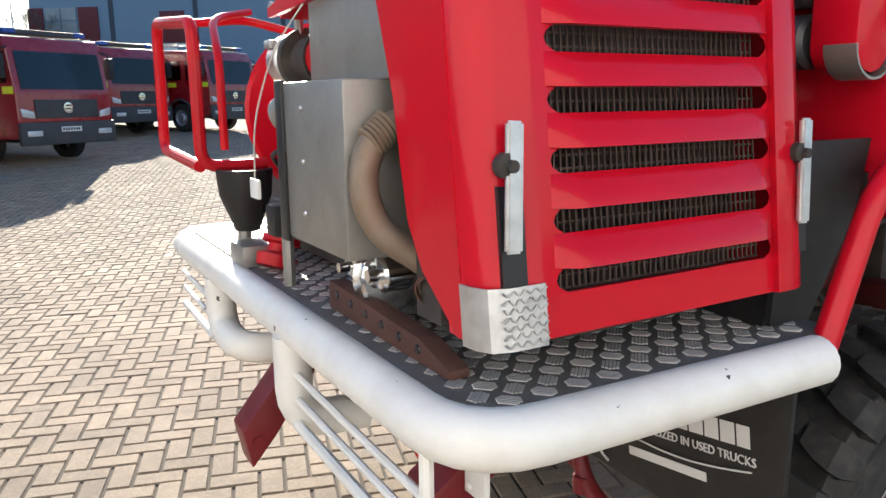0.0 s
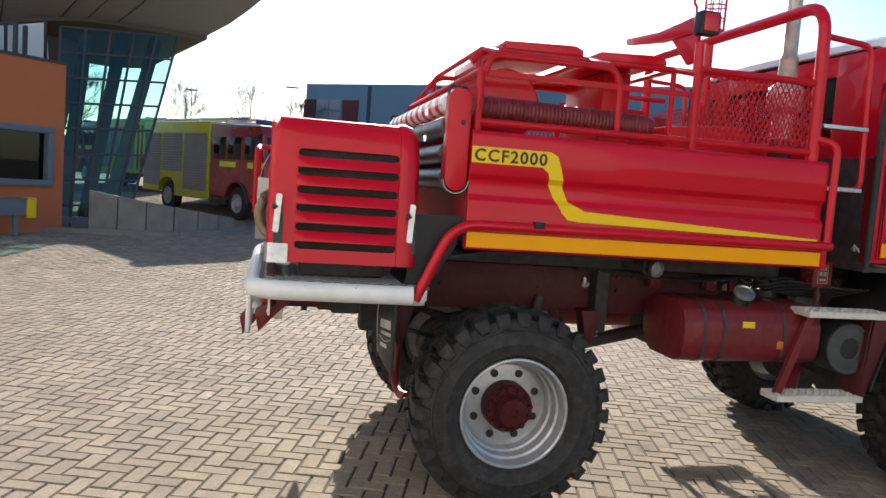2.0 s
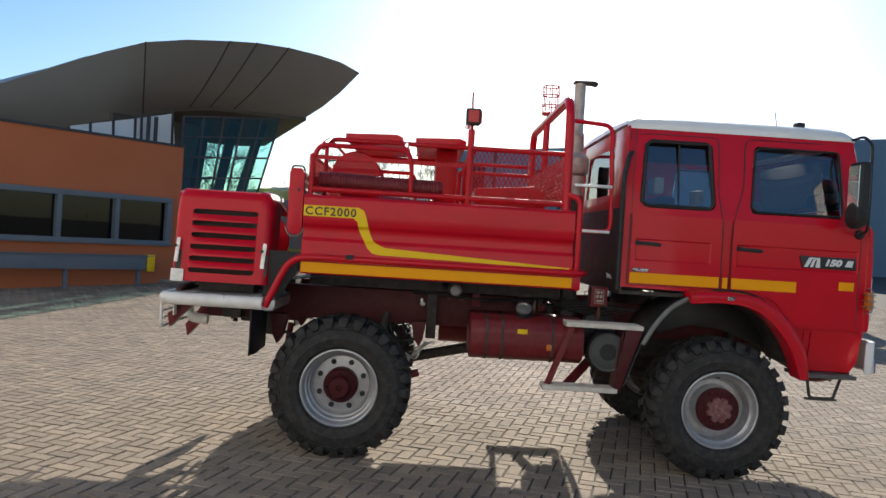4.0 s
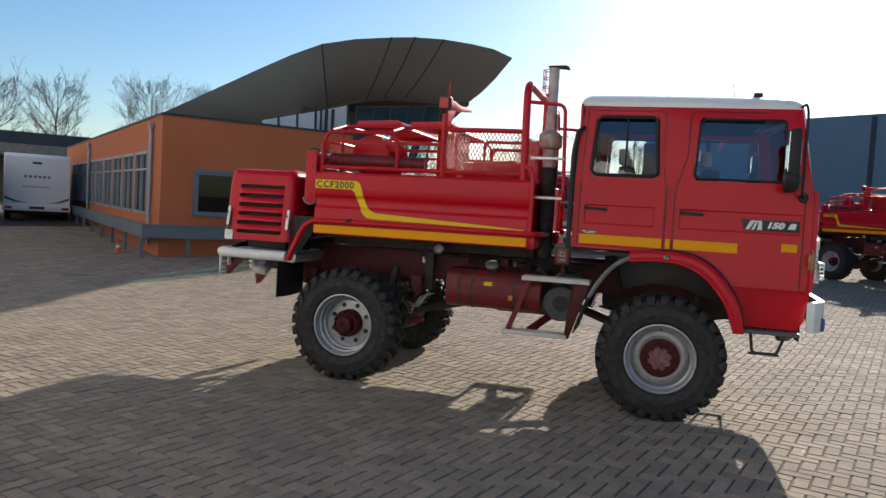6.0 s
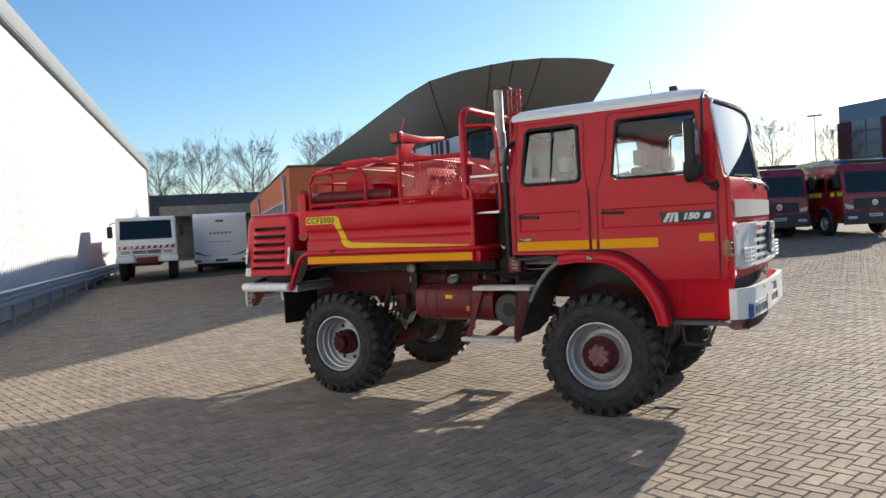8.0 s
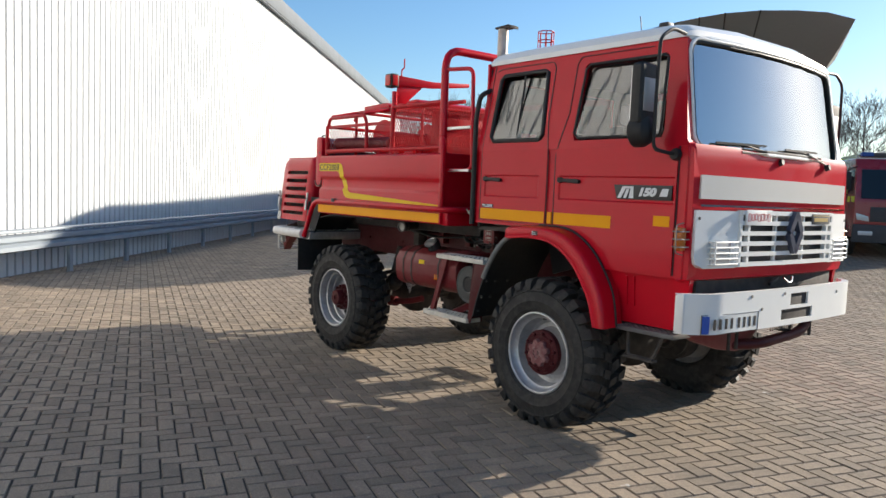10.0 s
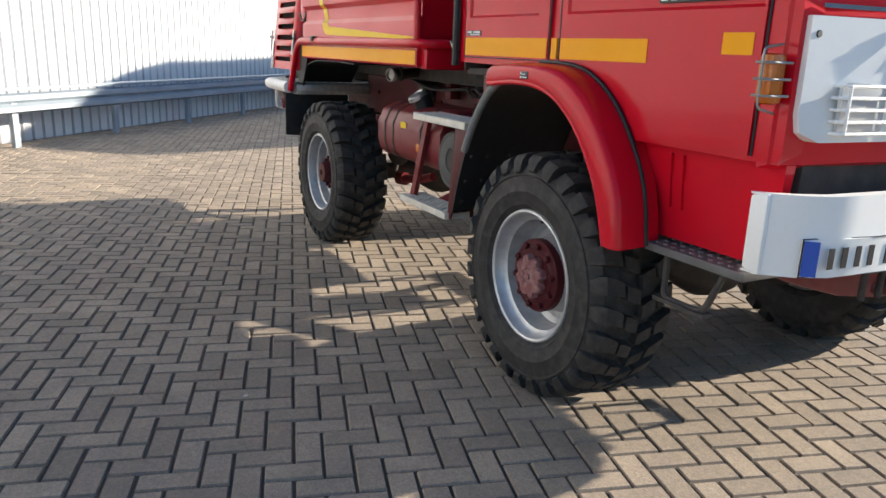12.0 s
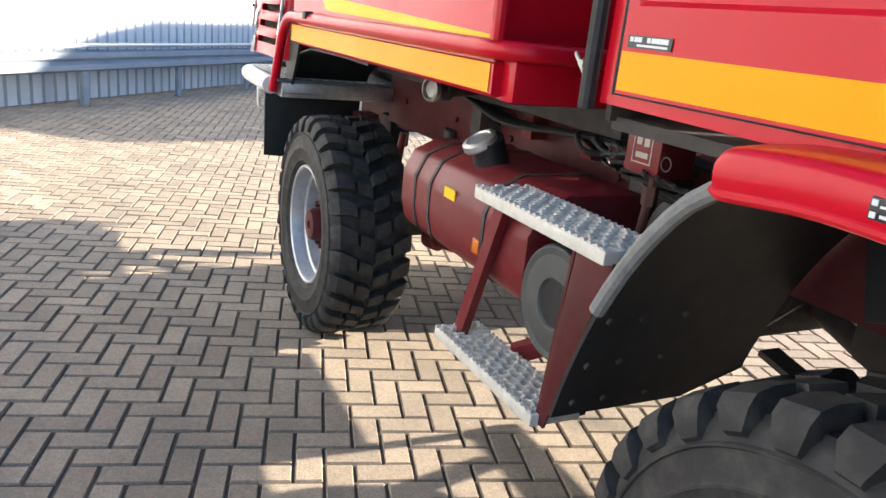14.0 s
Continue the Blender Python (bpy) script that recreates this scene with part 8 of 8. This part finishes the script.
    lathe(bm, (0.76, -0.66, 1.295), (0.30, -1, -0.05), [(0.0, 0), (0.034, 0), (0.034, 0.16), (0.046, 0.165), (0.046, 0.19), (0.034, 0.195), (0.034, 0.24), (0.0, 0.24)], 20)
    stub = part("valve_stub", bm, DARK, truck, "dark greasy valve under the tank body")
    bm = B()
    lathe(bm, (0.76, -0.66, 1.295), (0.30, -1, -0.05), [(0.036, 0.235), (0.046, 0.24), (0.046, 0.265), (0.036, 0.27), (0.030, 0.255), (0.0, 0.25)], 20, caps=False)
    part("stub_ring", bm, STEEL, stub, "bright ring of the open end")
    bm = B()
    lathe(bm, (0.58, -0.47, 1.13), (0.2, -1, 0.1), [(0.014, 0), (0.022, 0.005), (0.022, 0.025), (0.012, 0.03), (0.012, 0.05), (0, 0.05)], 8)
    box(bm, 0.565, 0.585, -0.505, -0.48, 1.13, 1.175, 0.004)
    part("rail_fitting", bm, ALU, truck, "small bright fitting on the chassis rail")
    bm = B()
    for k in range(5):
        tube(bm, [(0.5, -0.5 - 0.03 * k, 1.22 + 0.01 * k), (1.1, -0.6 - 0.03 * k, 1.20), (1.7, -0.52 - 0.03 * k, 1.25), (2.2, -0.5, 1.2)], 0.009, 0.15, 6)
    part("brake_line", bm, BLACK, truck, "black brake lines")
    # valve box on the rail, with a data label on its outer face
    bm = B()
    box(bm, 1.925, 2.055, -0.83, -0.70, 1.195, 1.355, 0.008)
    vb = part("valve_box", bm, MAROON, truck, "dark red valve box with a data label")
    bm = B()
    for x0, x1, z0, z1 in ((1.955, 2.025, 1.331, 1.334), (1.955, 2.025, 1.222, 1.225), (1.955, 1.958, 1.225, 1.331), (2.022, 2.025, 1.225, 1.331), (1.968, 1.990, 1.300, 1.320), (1.998, 2.014, 1.300, 1.320), (1.966, 1.986, 1.268, 1.290), (1.994, 2.014, 1.266, 1.290), (1.968, 2.014, 1.236, 1.250)):
        box(bm, x0, x1, -0.8322, -0.83, z0, z1)
    part("data_label", bm, STEEL, vb, "pale printed outlines of a data label")
    bm = B()
    tube(bm, [(2.0, -0.78, 1.20), (2.0, -0.79, 1.10), (1.96, -0.76, 1.02)], 0.013, 0.02, 8)
    lathe(bm, (2.0, -0.785, 1.14), (0, 0, 1), [(0.022, -0.025), (0.022, 0.025), (0, 0.025)], 6)
    part("drain_fitting", bm, RUST, vb, "rusty drain fitting")
    for o in (vb, *vb.children):
        o.data.transform(Matrix.Translation((-0.03, 0, 0.02)))
    # valve cluster and air lines on the chassis rail
    bm = B()
    for x, z, w in ((1.62, 1.16, 0.05), (1.72, 1.15, 0.06), (1.80, 1.17, 0.045)):
        box(bm, x - w / 2, x + w / 2, -0.56, -0.45, z - 0.04, z + 0.04, 0.012)
        lathe(bm, (x, -0.56, z), (0, -1, 0), [(0.022, 0), (0.022, 0.02), (0.012, 0.024), (0.012, 0.05), (0, 0.05)], 12)
    part("air_valve", bm, DARK, truck, "dark cluster of air valves")
    bm = B()
    for x, w, h in ((1.40, 0.030, 0.075), (1.475, 0.035, 0.085), (1.545, 0.030, 0.080), (1.60, 0.022, 0.070)):
        prism(bm, [(-0.472, 1.135), (-0.53, 1.135), (-0.54, 1.145), (-0.54, 1.135 + h), (-0.53, 1.14 + h), (-0.472, 1.14 + h)], "x", x, x + w, 0.004)
        lathe(bm, (x + w / 2, -0.54, 1.14 + h * 0.6), (0, -1, 0), [(0.010, 0), (0.010, 0.012), (0.006, 0.014), (0, 0.014)], 8)
    part("rail_clip", bm, ALU_GREASY, truck, "greasy metal pipe clips on the chassis rail")
    bm = B()
    for k in range(6):
        x = 1.60 + 0.05 * k
        tube(bm, [(x, -0.58, 1.15), (x + 0.03, -0.70, 1.20 - 0.01 * k), (x + 0.22, -0.72, 1.24 - 0.02 * k), (x + 0.42, -0.86, 1.22)], 0.007, 0.06, 6)
    part("air_line", bm, BLACK, truck, "thin black air lines")
    bm = B()
    for x, y, z in ((1.855, -0.84, 1.32), (1.865, -0.845, 1.255), (2.06, -0.84, 1.26)):
        tube(bm, [(x + 0.017 * math.cos(t), y, z + 0.017 * math.sin(t)) for t in [2 * math.pi * k / 14 for k in range(15)]], 0.0022, seg=6)
    part("ring", bm, GRAPHITE, truck)
    # round brake booster behind the tank
    bm = B()
    lathe(bm, (1.99, -0.56, 1.03), (0.25, -1, 0), [(0.0, 0), (0.10, 0), (0.14, 0.02), (0.148, 0.05), (0.142, 0.09), (0.06, 0.12), (0.04, 0.15), (0, 0.15)], 26)
    part("brake_booster", bm, DRUM, truck, "grey round brake booster")
    # bracket, bolts and hoses along the near rail
    bm = B()
    for x in (0.98, 1.36, 1.52):
        box(bm, x, x + 0.07, -0.55, -0.47, 1.14, 1.26, 0.006)
    for x in (0.80, 0.90, 1.30, 1.46):
        lathe(bm, (x, -0.47, 1.19), (0, -1, 0), [(0.018, 0), (0.016, 0.018), (0, 0.018)], 6)
    part("rail_bracket", bm, MAROON, truck, "dark red brackets bolted to the chassis rail")
    bm = B()
    for k in range(4):
        tube(bm, [(1.46 + 0.09 * k, -0.56, 1.18), (1.48 + 0.09 * k, -0.68, 1.25), (1.55 + 0.10 * k, -0.70, 1.19 + 0.02 * k), (1.66 + 0.09 * k, -0.58, 1.20)], 0.009, 0.05, 8)
    part("loop_hose", bm, BLACK, truck, "looped black air hoses over the tank")
    # rear axle gear: brake chambers, spring hangers, tie rods, bright pipes
    for s in (-1, 1):
        bm = B()
        lathe(bm, (0.24, s * 0.56, 0.66), (0.55, 0, 0.35), [(0.0, 0), (0.05, 0), (0.085, 0.02), (0.09, 0.05), (0.085, 0.06), (0.085, 0.10), (0.06, 0.13), (0.0, 0.13)], 20)
        part("brake_chamber", bm, DARK, truck, "dark round brake chamber")
        bm = B()
        prism(bm, [(0.50, 1.0), (0.62, 1.0), (0.60, 0.86), (0.57, 0.80), (0.53, 0.86)], "y", s * 0.56, s * 0.68, 0.006)
        prism(bm, [(-0.62, 1.0), (-0.48, 1.0), (-0.52, 0.82), (-0.56, 0.76), (-0.60, 0.84)], "y", s * 0.56, s * 0.68, 0.006)
        part("spring_hanger", bm, CHASSIS, truck, "dark red spring hanger")
    bm = B()
    tube(bm, [(0.16, -0.46, 0.47), (0.40, -0.43, 0.50), (0.58, -0.40, 0.55)], 0.032, 0.1, 12)
    lathe(bm, (0.16, -0.46, 0.47), (1, 0.1, 0.1), [(0.05, -0.05), (0.05, 0.05), (0.0, 0.05)], 14)
    part("tie_rod", bm, MAROON, truck, "dark red tie rod beside the rear axle")
    bm = B()
    for k in range(5):
        tube(bm, [(0.34, -0.50 + 0.03 * k, 0.70 + 0.02 * k), (0.46, -0.56 + 0.02 * k, 0.74 - 0.04 * k), (0.55, -0.50, 0.66 + 0.03 * k), (0.62 + 0.02 * k, -0.47, 0.82)], 0.006, 0.05, 6)
    part("brake_pipe", bm, ALU, truck, "bright thin brake pipes")
    bm = B()
    for k in range(3):
        tube(bm, [(0.30 + 0.06 * k, -0.44, 1.0), (0.36 + 0.05 * k, -0.54, 0.86), (0.30 + 0.06 * k, -0.54, 0.72)], 0.011, 0.06, 8)
    part("brake_hose", bm, BLACK, truck, "black rubber brake hoses")
    # tow coupling under the tail
    bm = B()
    box(bm, -0.98, -0.74, -0.12, 0.12, 0.86, 1.08, 0.02)
    lathe(bm, (-0.98, 0.0, 0.96), (-1, 0, 0), [(0.07, 0), (0.07, 0.05), (0.10, 0.08), (0.10, 0.10), (0.06, 0.11), (0.0, 0.06)], 18)
    rod(bm, (-1.05, 0.0, 0.84), (-1.05, 0.0, 1.08), 0.02)
    part("tow_coupling", bm, DARK, truck, "dark greasy tow coupling")
    bm = B()
    lathe(bm, (-1.235, -0.93, 1.03), (-1, 0, 0), [(0.03, 0), (0.034, 0.01), (0.034, 0.05), (0.03, 0.055), (0, 0.055)], 16)
    part("tail_lamp", bm, RED_LENS, truck, "round red tail lamp")
    bm = B()
    lathe(bm, (1.965, -1.05, 1.47), (0.2, -1, 0.1), [(0.010, 0), (0.016, 0.004), (0.016, 0.02), (0.008, 0.024), (0.008, 0.04), (0, 0.04)], 12)
    bar(bm, (1.945, -1.085, 1.495), (1.985, -1.085, 1.455), 0.008, 0.006, (0, 1, 0))
    part("drain_cock", bm, STEEL, truck, "small dull drain cock")
    # crew steps, both sides
    for s in (-1, 1):
        ya, yb = sorted((s * 1.155, s * 0.97))
        bm = B()
        grating(bm, 1.66, 2.24, ya, yb, 1.08, 1.117)
        part("upper_step", bm, STEP, truck, "serrated aluminium step")
        bm = B()
        grating(bm, 1.51, 2.07, ya + (0.0 if s < 0 else 0.02), yb - (0.02 if s < 0 else 0.0), 0.60, 0.638)
        part("lower_step", bm, STEP, truck, "serrated aluminium step")
        bm = B()
        bar(bm, (1.55, s * 1.08, 0.62), (1.72, s * 1.08, 1.09), 0.045, 0.03, (0, 1, 0))
        bar(bm, (1.72, s * 0.98, 0.62), (1.95, s * 0.72, 0.80), 0.05, 0.05)
        part("step_hanger", bm, MAROON, truck, "dark red step hanger")
        # plate takes the darkened red, so its shade is in the colour
        bm = B()
        prism(bm, [(2.052, 0.605), (2.09, 0.605), (2.17, 0.86), (2.245, 1.085), (2.115, 1.085)], "y", s * 1.120, s * 1.128, 0.002)
        bar(bm, (2.05, s * 1.04, 0.60), (2.10, s * 1.04, 1.10), 0.165, 0.010, (1, 0, -0.1))
        part("step_plate", bm, CHASSIS, truck, "dark red plate between the steps, painted darker for shade")
        bm = B()
        lathe(bm, (2.0, s * 0.88, 0.895), (0, s, 0), [(0.0, 0), (0.148, 0), (0.152, 0.02), (0.152, 0.19), (0.147, 0.198), (0.0, 0.198)], 32)
        dr = part("air_filter_drum", bm, BLACK, truck, "black round air filter housing")
        bm = B()
        lathe(bm, (2.0, s * 0.88, 0.895), (0, s, 0), [(0.146, 0.196), (0.146, 0.203), (0.140, 0.206), (0.124, 0.203), (0.120, 0.205), (0.066, 0.205), (0.062, 0.200), (0.054, 0.180), (0.050, 0.176), (0.0, 0.176)], 36, caps=False)
        part("drum_face", bm, DRUM, dr, "dusty grey pressed face")
        bm = B()
        for k in range(4):
            a = math.pi / 2 * k + 0.5
            lathe(bm, (2.0 + 0.022 * math.cos(a), s * 1.052, 0.895 + 0.022 * math.sin(a)), (0, s, 0), [(0.008, 0), (0.008, 0.016), (0, 0.018)], 6)
        part("drum_nut", bm, STEEL, dr)
        # black inner mudguard behind the cab wheel, with grey rim
        arc = [(2.13, 0.66), (2.17, 0.80), (2.24, 0.98), (2.33, 1.14), (2.44, 1.27), (2.56, 1.34)]
        bm = B()
        line = flow(arc)
        upper = [line[round((0.10 + 0.90 * i / (len(line) - 1)) * (len(line) - 1))] for i in range(len(line))]
        sheet(bm, [[(x, s * 0.50, z) for x, z in upper], [(x, s * 0.70, z) for x, z in line], [(x, s * 1.14, z) for x, z in line]], 0.012)
        mg = part("mudguard", bm, BLACK, truck, "black plastic mudguard with a scuffed grey rim")
        bm = B()
        tube(bm, [(x, s * 1.15, z) for x, z in flow(arc)[6:]], 0.019, seg=10)
        part("mudguard_rim", bm, RIM_RUBBER, mg, "scuffed grey rubber edge")
        bm = B()
        for x, z in ((2.145, 0.71), (2.175, 0.82), (2.225, 0.95)):
            for y in (0.86, 1.00, 1.10):
                lathe(bm, (x + 0.008, s * y, z), (1, 0, -0.4), [(0.010, 0), (0.008, 0.008), (0, 0.008)], 8)
        part("mudguard_bolt", bm, DARK, mg)
        bm = B()
        sheet(bm, [[(x, y, z) for x, z in ((2.56, 1.33), (2.85, 1.36), (3.05, 1.33), (3.22, 1.22), (3.36, 1.05), (3.42, 0.88))] for y in (s * 0.58, s * 1.10)], 0.01)
        part("wheel_lining", bm, LINING, truck, "black inner wheel lining")
        # black sheet added so the depth of the arch stays in shade
        bm = B()
        prism(bm, [(2.42, 1.34), (2.50, 1.02), (2.75, 1.10), (3.0, 1.08), (3.38, 0.95), (3.40, 1.34)], "y", s * 0.60, s * 0.615, 0.003)
        part("arch_panel", bm, INK, truck, "black sheet put in for the dark depth of the arch")
        # red wing over the front wheel
        bm = B()
        path = [(2.552, 1.325), (2.568, 1.314), (2.62, 1.318), (2.75, 1.330), (2.92, 1.322), (3.05, 1.282), (3.17, 1.20), (3.275, 1.075), (3.345, 0.95), (3.395, 0.80)]
        outer = [(2.548, 1.378), (2.562, 1.394), (2.62, 1.402), (2.75, 1.408), (2.97, 1.402), (3.11, 1.365), (3.25, 1.27), (3.365, 1.13), (3.44, 0.985), (3.475, 0.80)]
        path, outer = flow(path), flow(outer)
        rows = []
        for k, ((xi, zi), (xo, zo)) in enumerate(zip(path, outer)):
            d = 0.012 if k == 0 else 0.0
            rows.append([(xi, s * 1.07, zi), (xi, s * (1.218 - d), zi), (xi * 0.88 + xo * 0.12, s * (1.236 - d), zi * 0.88 + zo * 0.12), (xi * 0.5 + xo * 0.5, s * (1.240 - d), zi * 0.5 + zo * 0.5), (xi * 0.18 + xo * 0.82, s * (1.233 - d), zi * 0.18 + zo * 0.82), (xo, s * (1.205 - d), zo), (xo + 0.004, s * 1.09, zo + 0.006), (xo + 0.004, s * 1.03, zo + 0.007)])
        rows = [flow(row, 3) for row in rows]
        sheet(bm, rows, 0.012)
        for row in (rows[0], rows[-1]):
            bm.faces.new([bm.verts.new(p) for p in row])
        wing = part("wing", bm, RED, truck, "red wheel arch wing")
        bm = B()
        tube(bm, [(xi * 0.93 + xo * 0.07, s * 1.229, zi * 0.93 + zo * 0.07) for (xi, zi), (xo, zo) in zip(path, outer)], 0.0115, seg=10)
        part("wing_lip", bm, RED, wing, "rolled red lip")
        bm = B()
        tube(bm, [(x + 0.006, s * 1.095, z + 0.01) for x, z in outer[9:]], 0.008, seg=8)
        part("wing_seal", bm, BLACK, wing, "black rubber wing seal")
        bm = B()
        box(bm, 2.818, 2.872, s * 1.236, s * 1.2435, 1.350, 1.380, 0.003)
        sm = part("side_marker", bm, INK, wing, "small black riveted marker plate")
        bm = B()
        box(bm, 2.822, 2.830, s * 1.2435, s * 1.2455, 1.369, 1.377)
        box(bm, 2.822, 2.830, s * 1.2435, s * 1.2455, 1.353, 1.361)
        box(bm, 2.834, 2.856, s * 1.2435, s * 1.2455, 1.3675, 1.3705)
        box(bm, 2.836, 2.866, s * 1.2435, s * 1.2455, 1.355, 1.359)
        part("marker_print", bm, INK_WHITE, sm)
        # driver step at the nose
        ya, yb = sorted((s * 1.09, s * 0.80))
        bm = B()
        box(bm, 3.47, 3.90, ya, yb, 0.795, 0.825, 0.006)
        ns = part("nose_step", bm, TREAD, truck, "worn aluminium nose step")
        bm = B()
        for i in range(10):
            for j in range(6):
                lathe(bm, (3.50 + i * 0.041, ya + 0.03 + j * 0.045, 0.824), (0, 0, 1), [(0.011, 0), (0.008, 0.006), (0, 0.006)], 6)
        part("step_stud", bm, ALU_GREASY, ns)
        bm = B()
        tube(bm, [(3.54, s * 1.04, 0.80), (3.56, s * 1.06, 0.64), (3.74, s * 1.06, 0.64), (3.80, s * 1.04, 0.80)], 0.012, 0.03, 8)
        bar(bm, (3.53, s * 1.06, 0.635), (3.76, s * 1.06, 0.635), 0.05, 0.015)
        part("drop_step", bm, DARK, truck, "hanging steel drop step")


def make_truck():
    truck = thing("fire_truck", Matrix.Identity(4), "red forest fire truck with white bumper on block paving", "fire truck", "forest fire trucks")
    for x, front in ((0.0, False), (2.85, True)):
        for s in (-1, 1):
            make_wheel(truck, x, s, front)
    make_hood(truck)
    make_rear(truck)
    done = {o.name for o in bpy.data.objects}
    for make in (make_bed, make_rack, make_cab, make_front, make_underbody):
        make(truck)
    # the body is 2.1 m wide, its near side at y = -1.09
    width = Matrix.Translation((0, -0.0905, 0)) @ Matrix.Diagonal((1, 0.917, 1, 1))
    for o in bpy.data.objects:
        if o.name not in done and o.type == "MESH":
            o.data.transform(width)
    return truck


truck = make_truck()
other = copy_thing(truck, pose(8.45, 16.6, ground_z(8.45, 16.6), 0, 0, -52))
tagged(other, "second red forest fire truck parked farther back on the paving")


# ---- herringbone block paving: single pavers where the walk passes nearest, the rest joined ----
def paver_field():
    c, s = math.cos(TILT_BRICK), math.sin(TILT_BRICK)
    cx, cy, R = 0.5, 4.0, 21.0
    rng = np.random.default_rng(5)
    n = int(R / PW) + 2
    gi = np.arange(-n, n)
    I, J = np.meshgrid(gi, gi, indexing="ij")
    I, J = I.ravel(), J.ravel()
    K4 = np.mod(I - J, 4)
    out = []
    for k, w, h in ((0, 2, 1), (3, 1, 2)):
        m = K4 == k
        out.append(np.stack([(I[m] + w / 2) * PW, (J[m] + h / 2) * PW, np.full(m.sum(), w * PW), np.full(m.sum(), h * PW)], 1))
    A = np.concatenate(out)
    X, Y = cx + A[:, 0] * c - A[:, 1] * s, cy + A[:, 0] * s + A[:, 1] * c
    near = np.hypot(X - cx, Y - cy) < R
    A, X, Y = A[near], X[near], Y[near]
    own = (X > 0.1) & (X < 3.3) & (Y > -3.0) & (Y < -1.2)
    sgap, cham, deep = 0.0038, 0.006, 0.013
    S = Y - 4.5
    T = np.minimum(Y, 30) - 7.5
    bank = 0.018 / (1 + np.exp(-np.clip((X + 9) / 1.2, -30, 30))) / (1 + np.exp(-np.clip((5.6 - X) / 0.6, -30, 30)))
    Z = (0.021 * (S + np.sqrt(S * S + 3.0)) + bank * (T + np.sqrt(T * T + 3.0))) / 2 + rng.normal(0, 0.0012, len(A))
    tilt = rng.normal(0, 0.006, (len(A), 2))

    def corners(w, h, z):
        return np.array([(-w, -h, z), (w, -h, z), (w, h, z), (-w, h, z)])

    faces = np.array([(4, 5, 6, 7), (0, 1, 5, 4), (1, 2, 6, 5), (2, 3, 7, 6), (3, 0, 4, 7)])
    idx = np.where(~own)[0]
    V = np.zeros((len(idx), 8, 3))
    hw, hh = A[idx, 2] / 2 - sgap, A[idx, 3] / 2 - sgap
    for v, (sx, sy) in enumerate(((-1, -1), (1, -1), (1, 1), (-1, 1)) * 2):
        top = v >= 4
        lx, ly = sx * (hw - (cham if top else 0)), sy * (hh - (cham if top else 0))
        V[:, v, 0] = X[idx] + lx * c - ly * s
        V[:, v, 1] = Y[idx] + lx * s + ly * c
        V[:, v, 2] = Z[idx] + (0.0 if top else -deep) + lx * tilt[idx, 0] + ly * tilt[idx, 1]
    F = (faces[None] + (np.arange(len(idx)) * 8)[:, None, None]).reshape(-1, 4)
    me = bpy.data.meshes.new("block_paving")
    me.from_pydata(V.reshape(-1, 3).tolist(), [], F.tolist())
    me.materials.append(PAVER)
    ob = new("block_paving", me)
    tagged(ob, "weathered brown-grey concrete pavers in herringbone bond", "paving", kind="stuff")
    # pavers of their own, on two shared meshes
    shared = {}
    for name, w, h in (("long", 2 * PW, PW), ("cross", PW, 2 * PW)):
        hw_, hh_ = w / 2 - sgap, h / 2 - sgap
        pts = np.concatenate([corners(hw_, hh_, -deep), corners(hw_ - cham, hh_ - cham, 0.0)])
        m_ = bpy.data.meshes.new("paver")
        m_.from_pydata(pts.tolist(), [], faces.tolist())
        m_.materials.append(PAVER)
        shared[name] = m_
    for i in np.where(own)[0]:
        p = new("paver", shared["long" if A[i, 2] > A[i, 3] else "cross"])
        p.parent = ground
        p.matrix_local = Matrix.Translation((X[i], Y[i], Z[i])) @ Matrix.Rotation(TILT_BRICK, 4, "Z") @ Euler((tilt[i, 1], -tilt[i, 0], 0)).to_matrix().to_4x4()


paver_field()
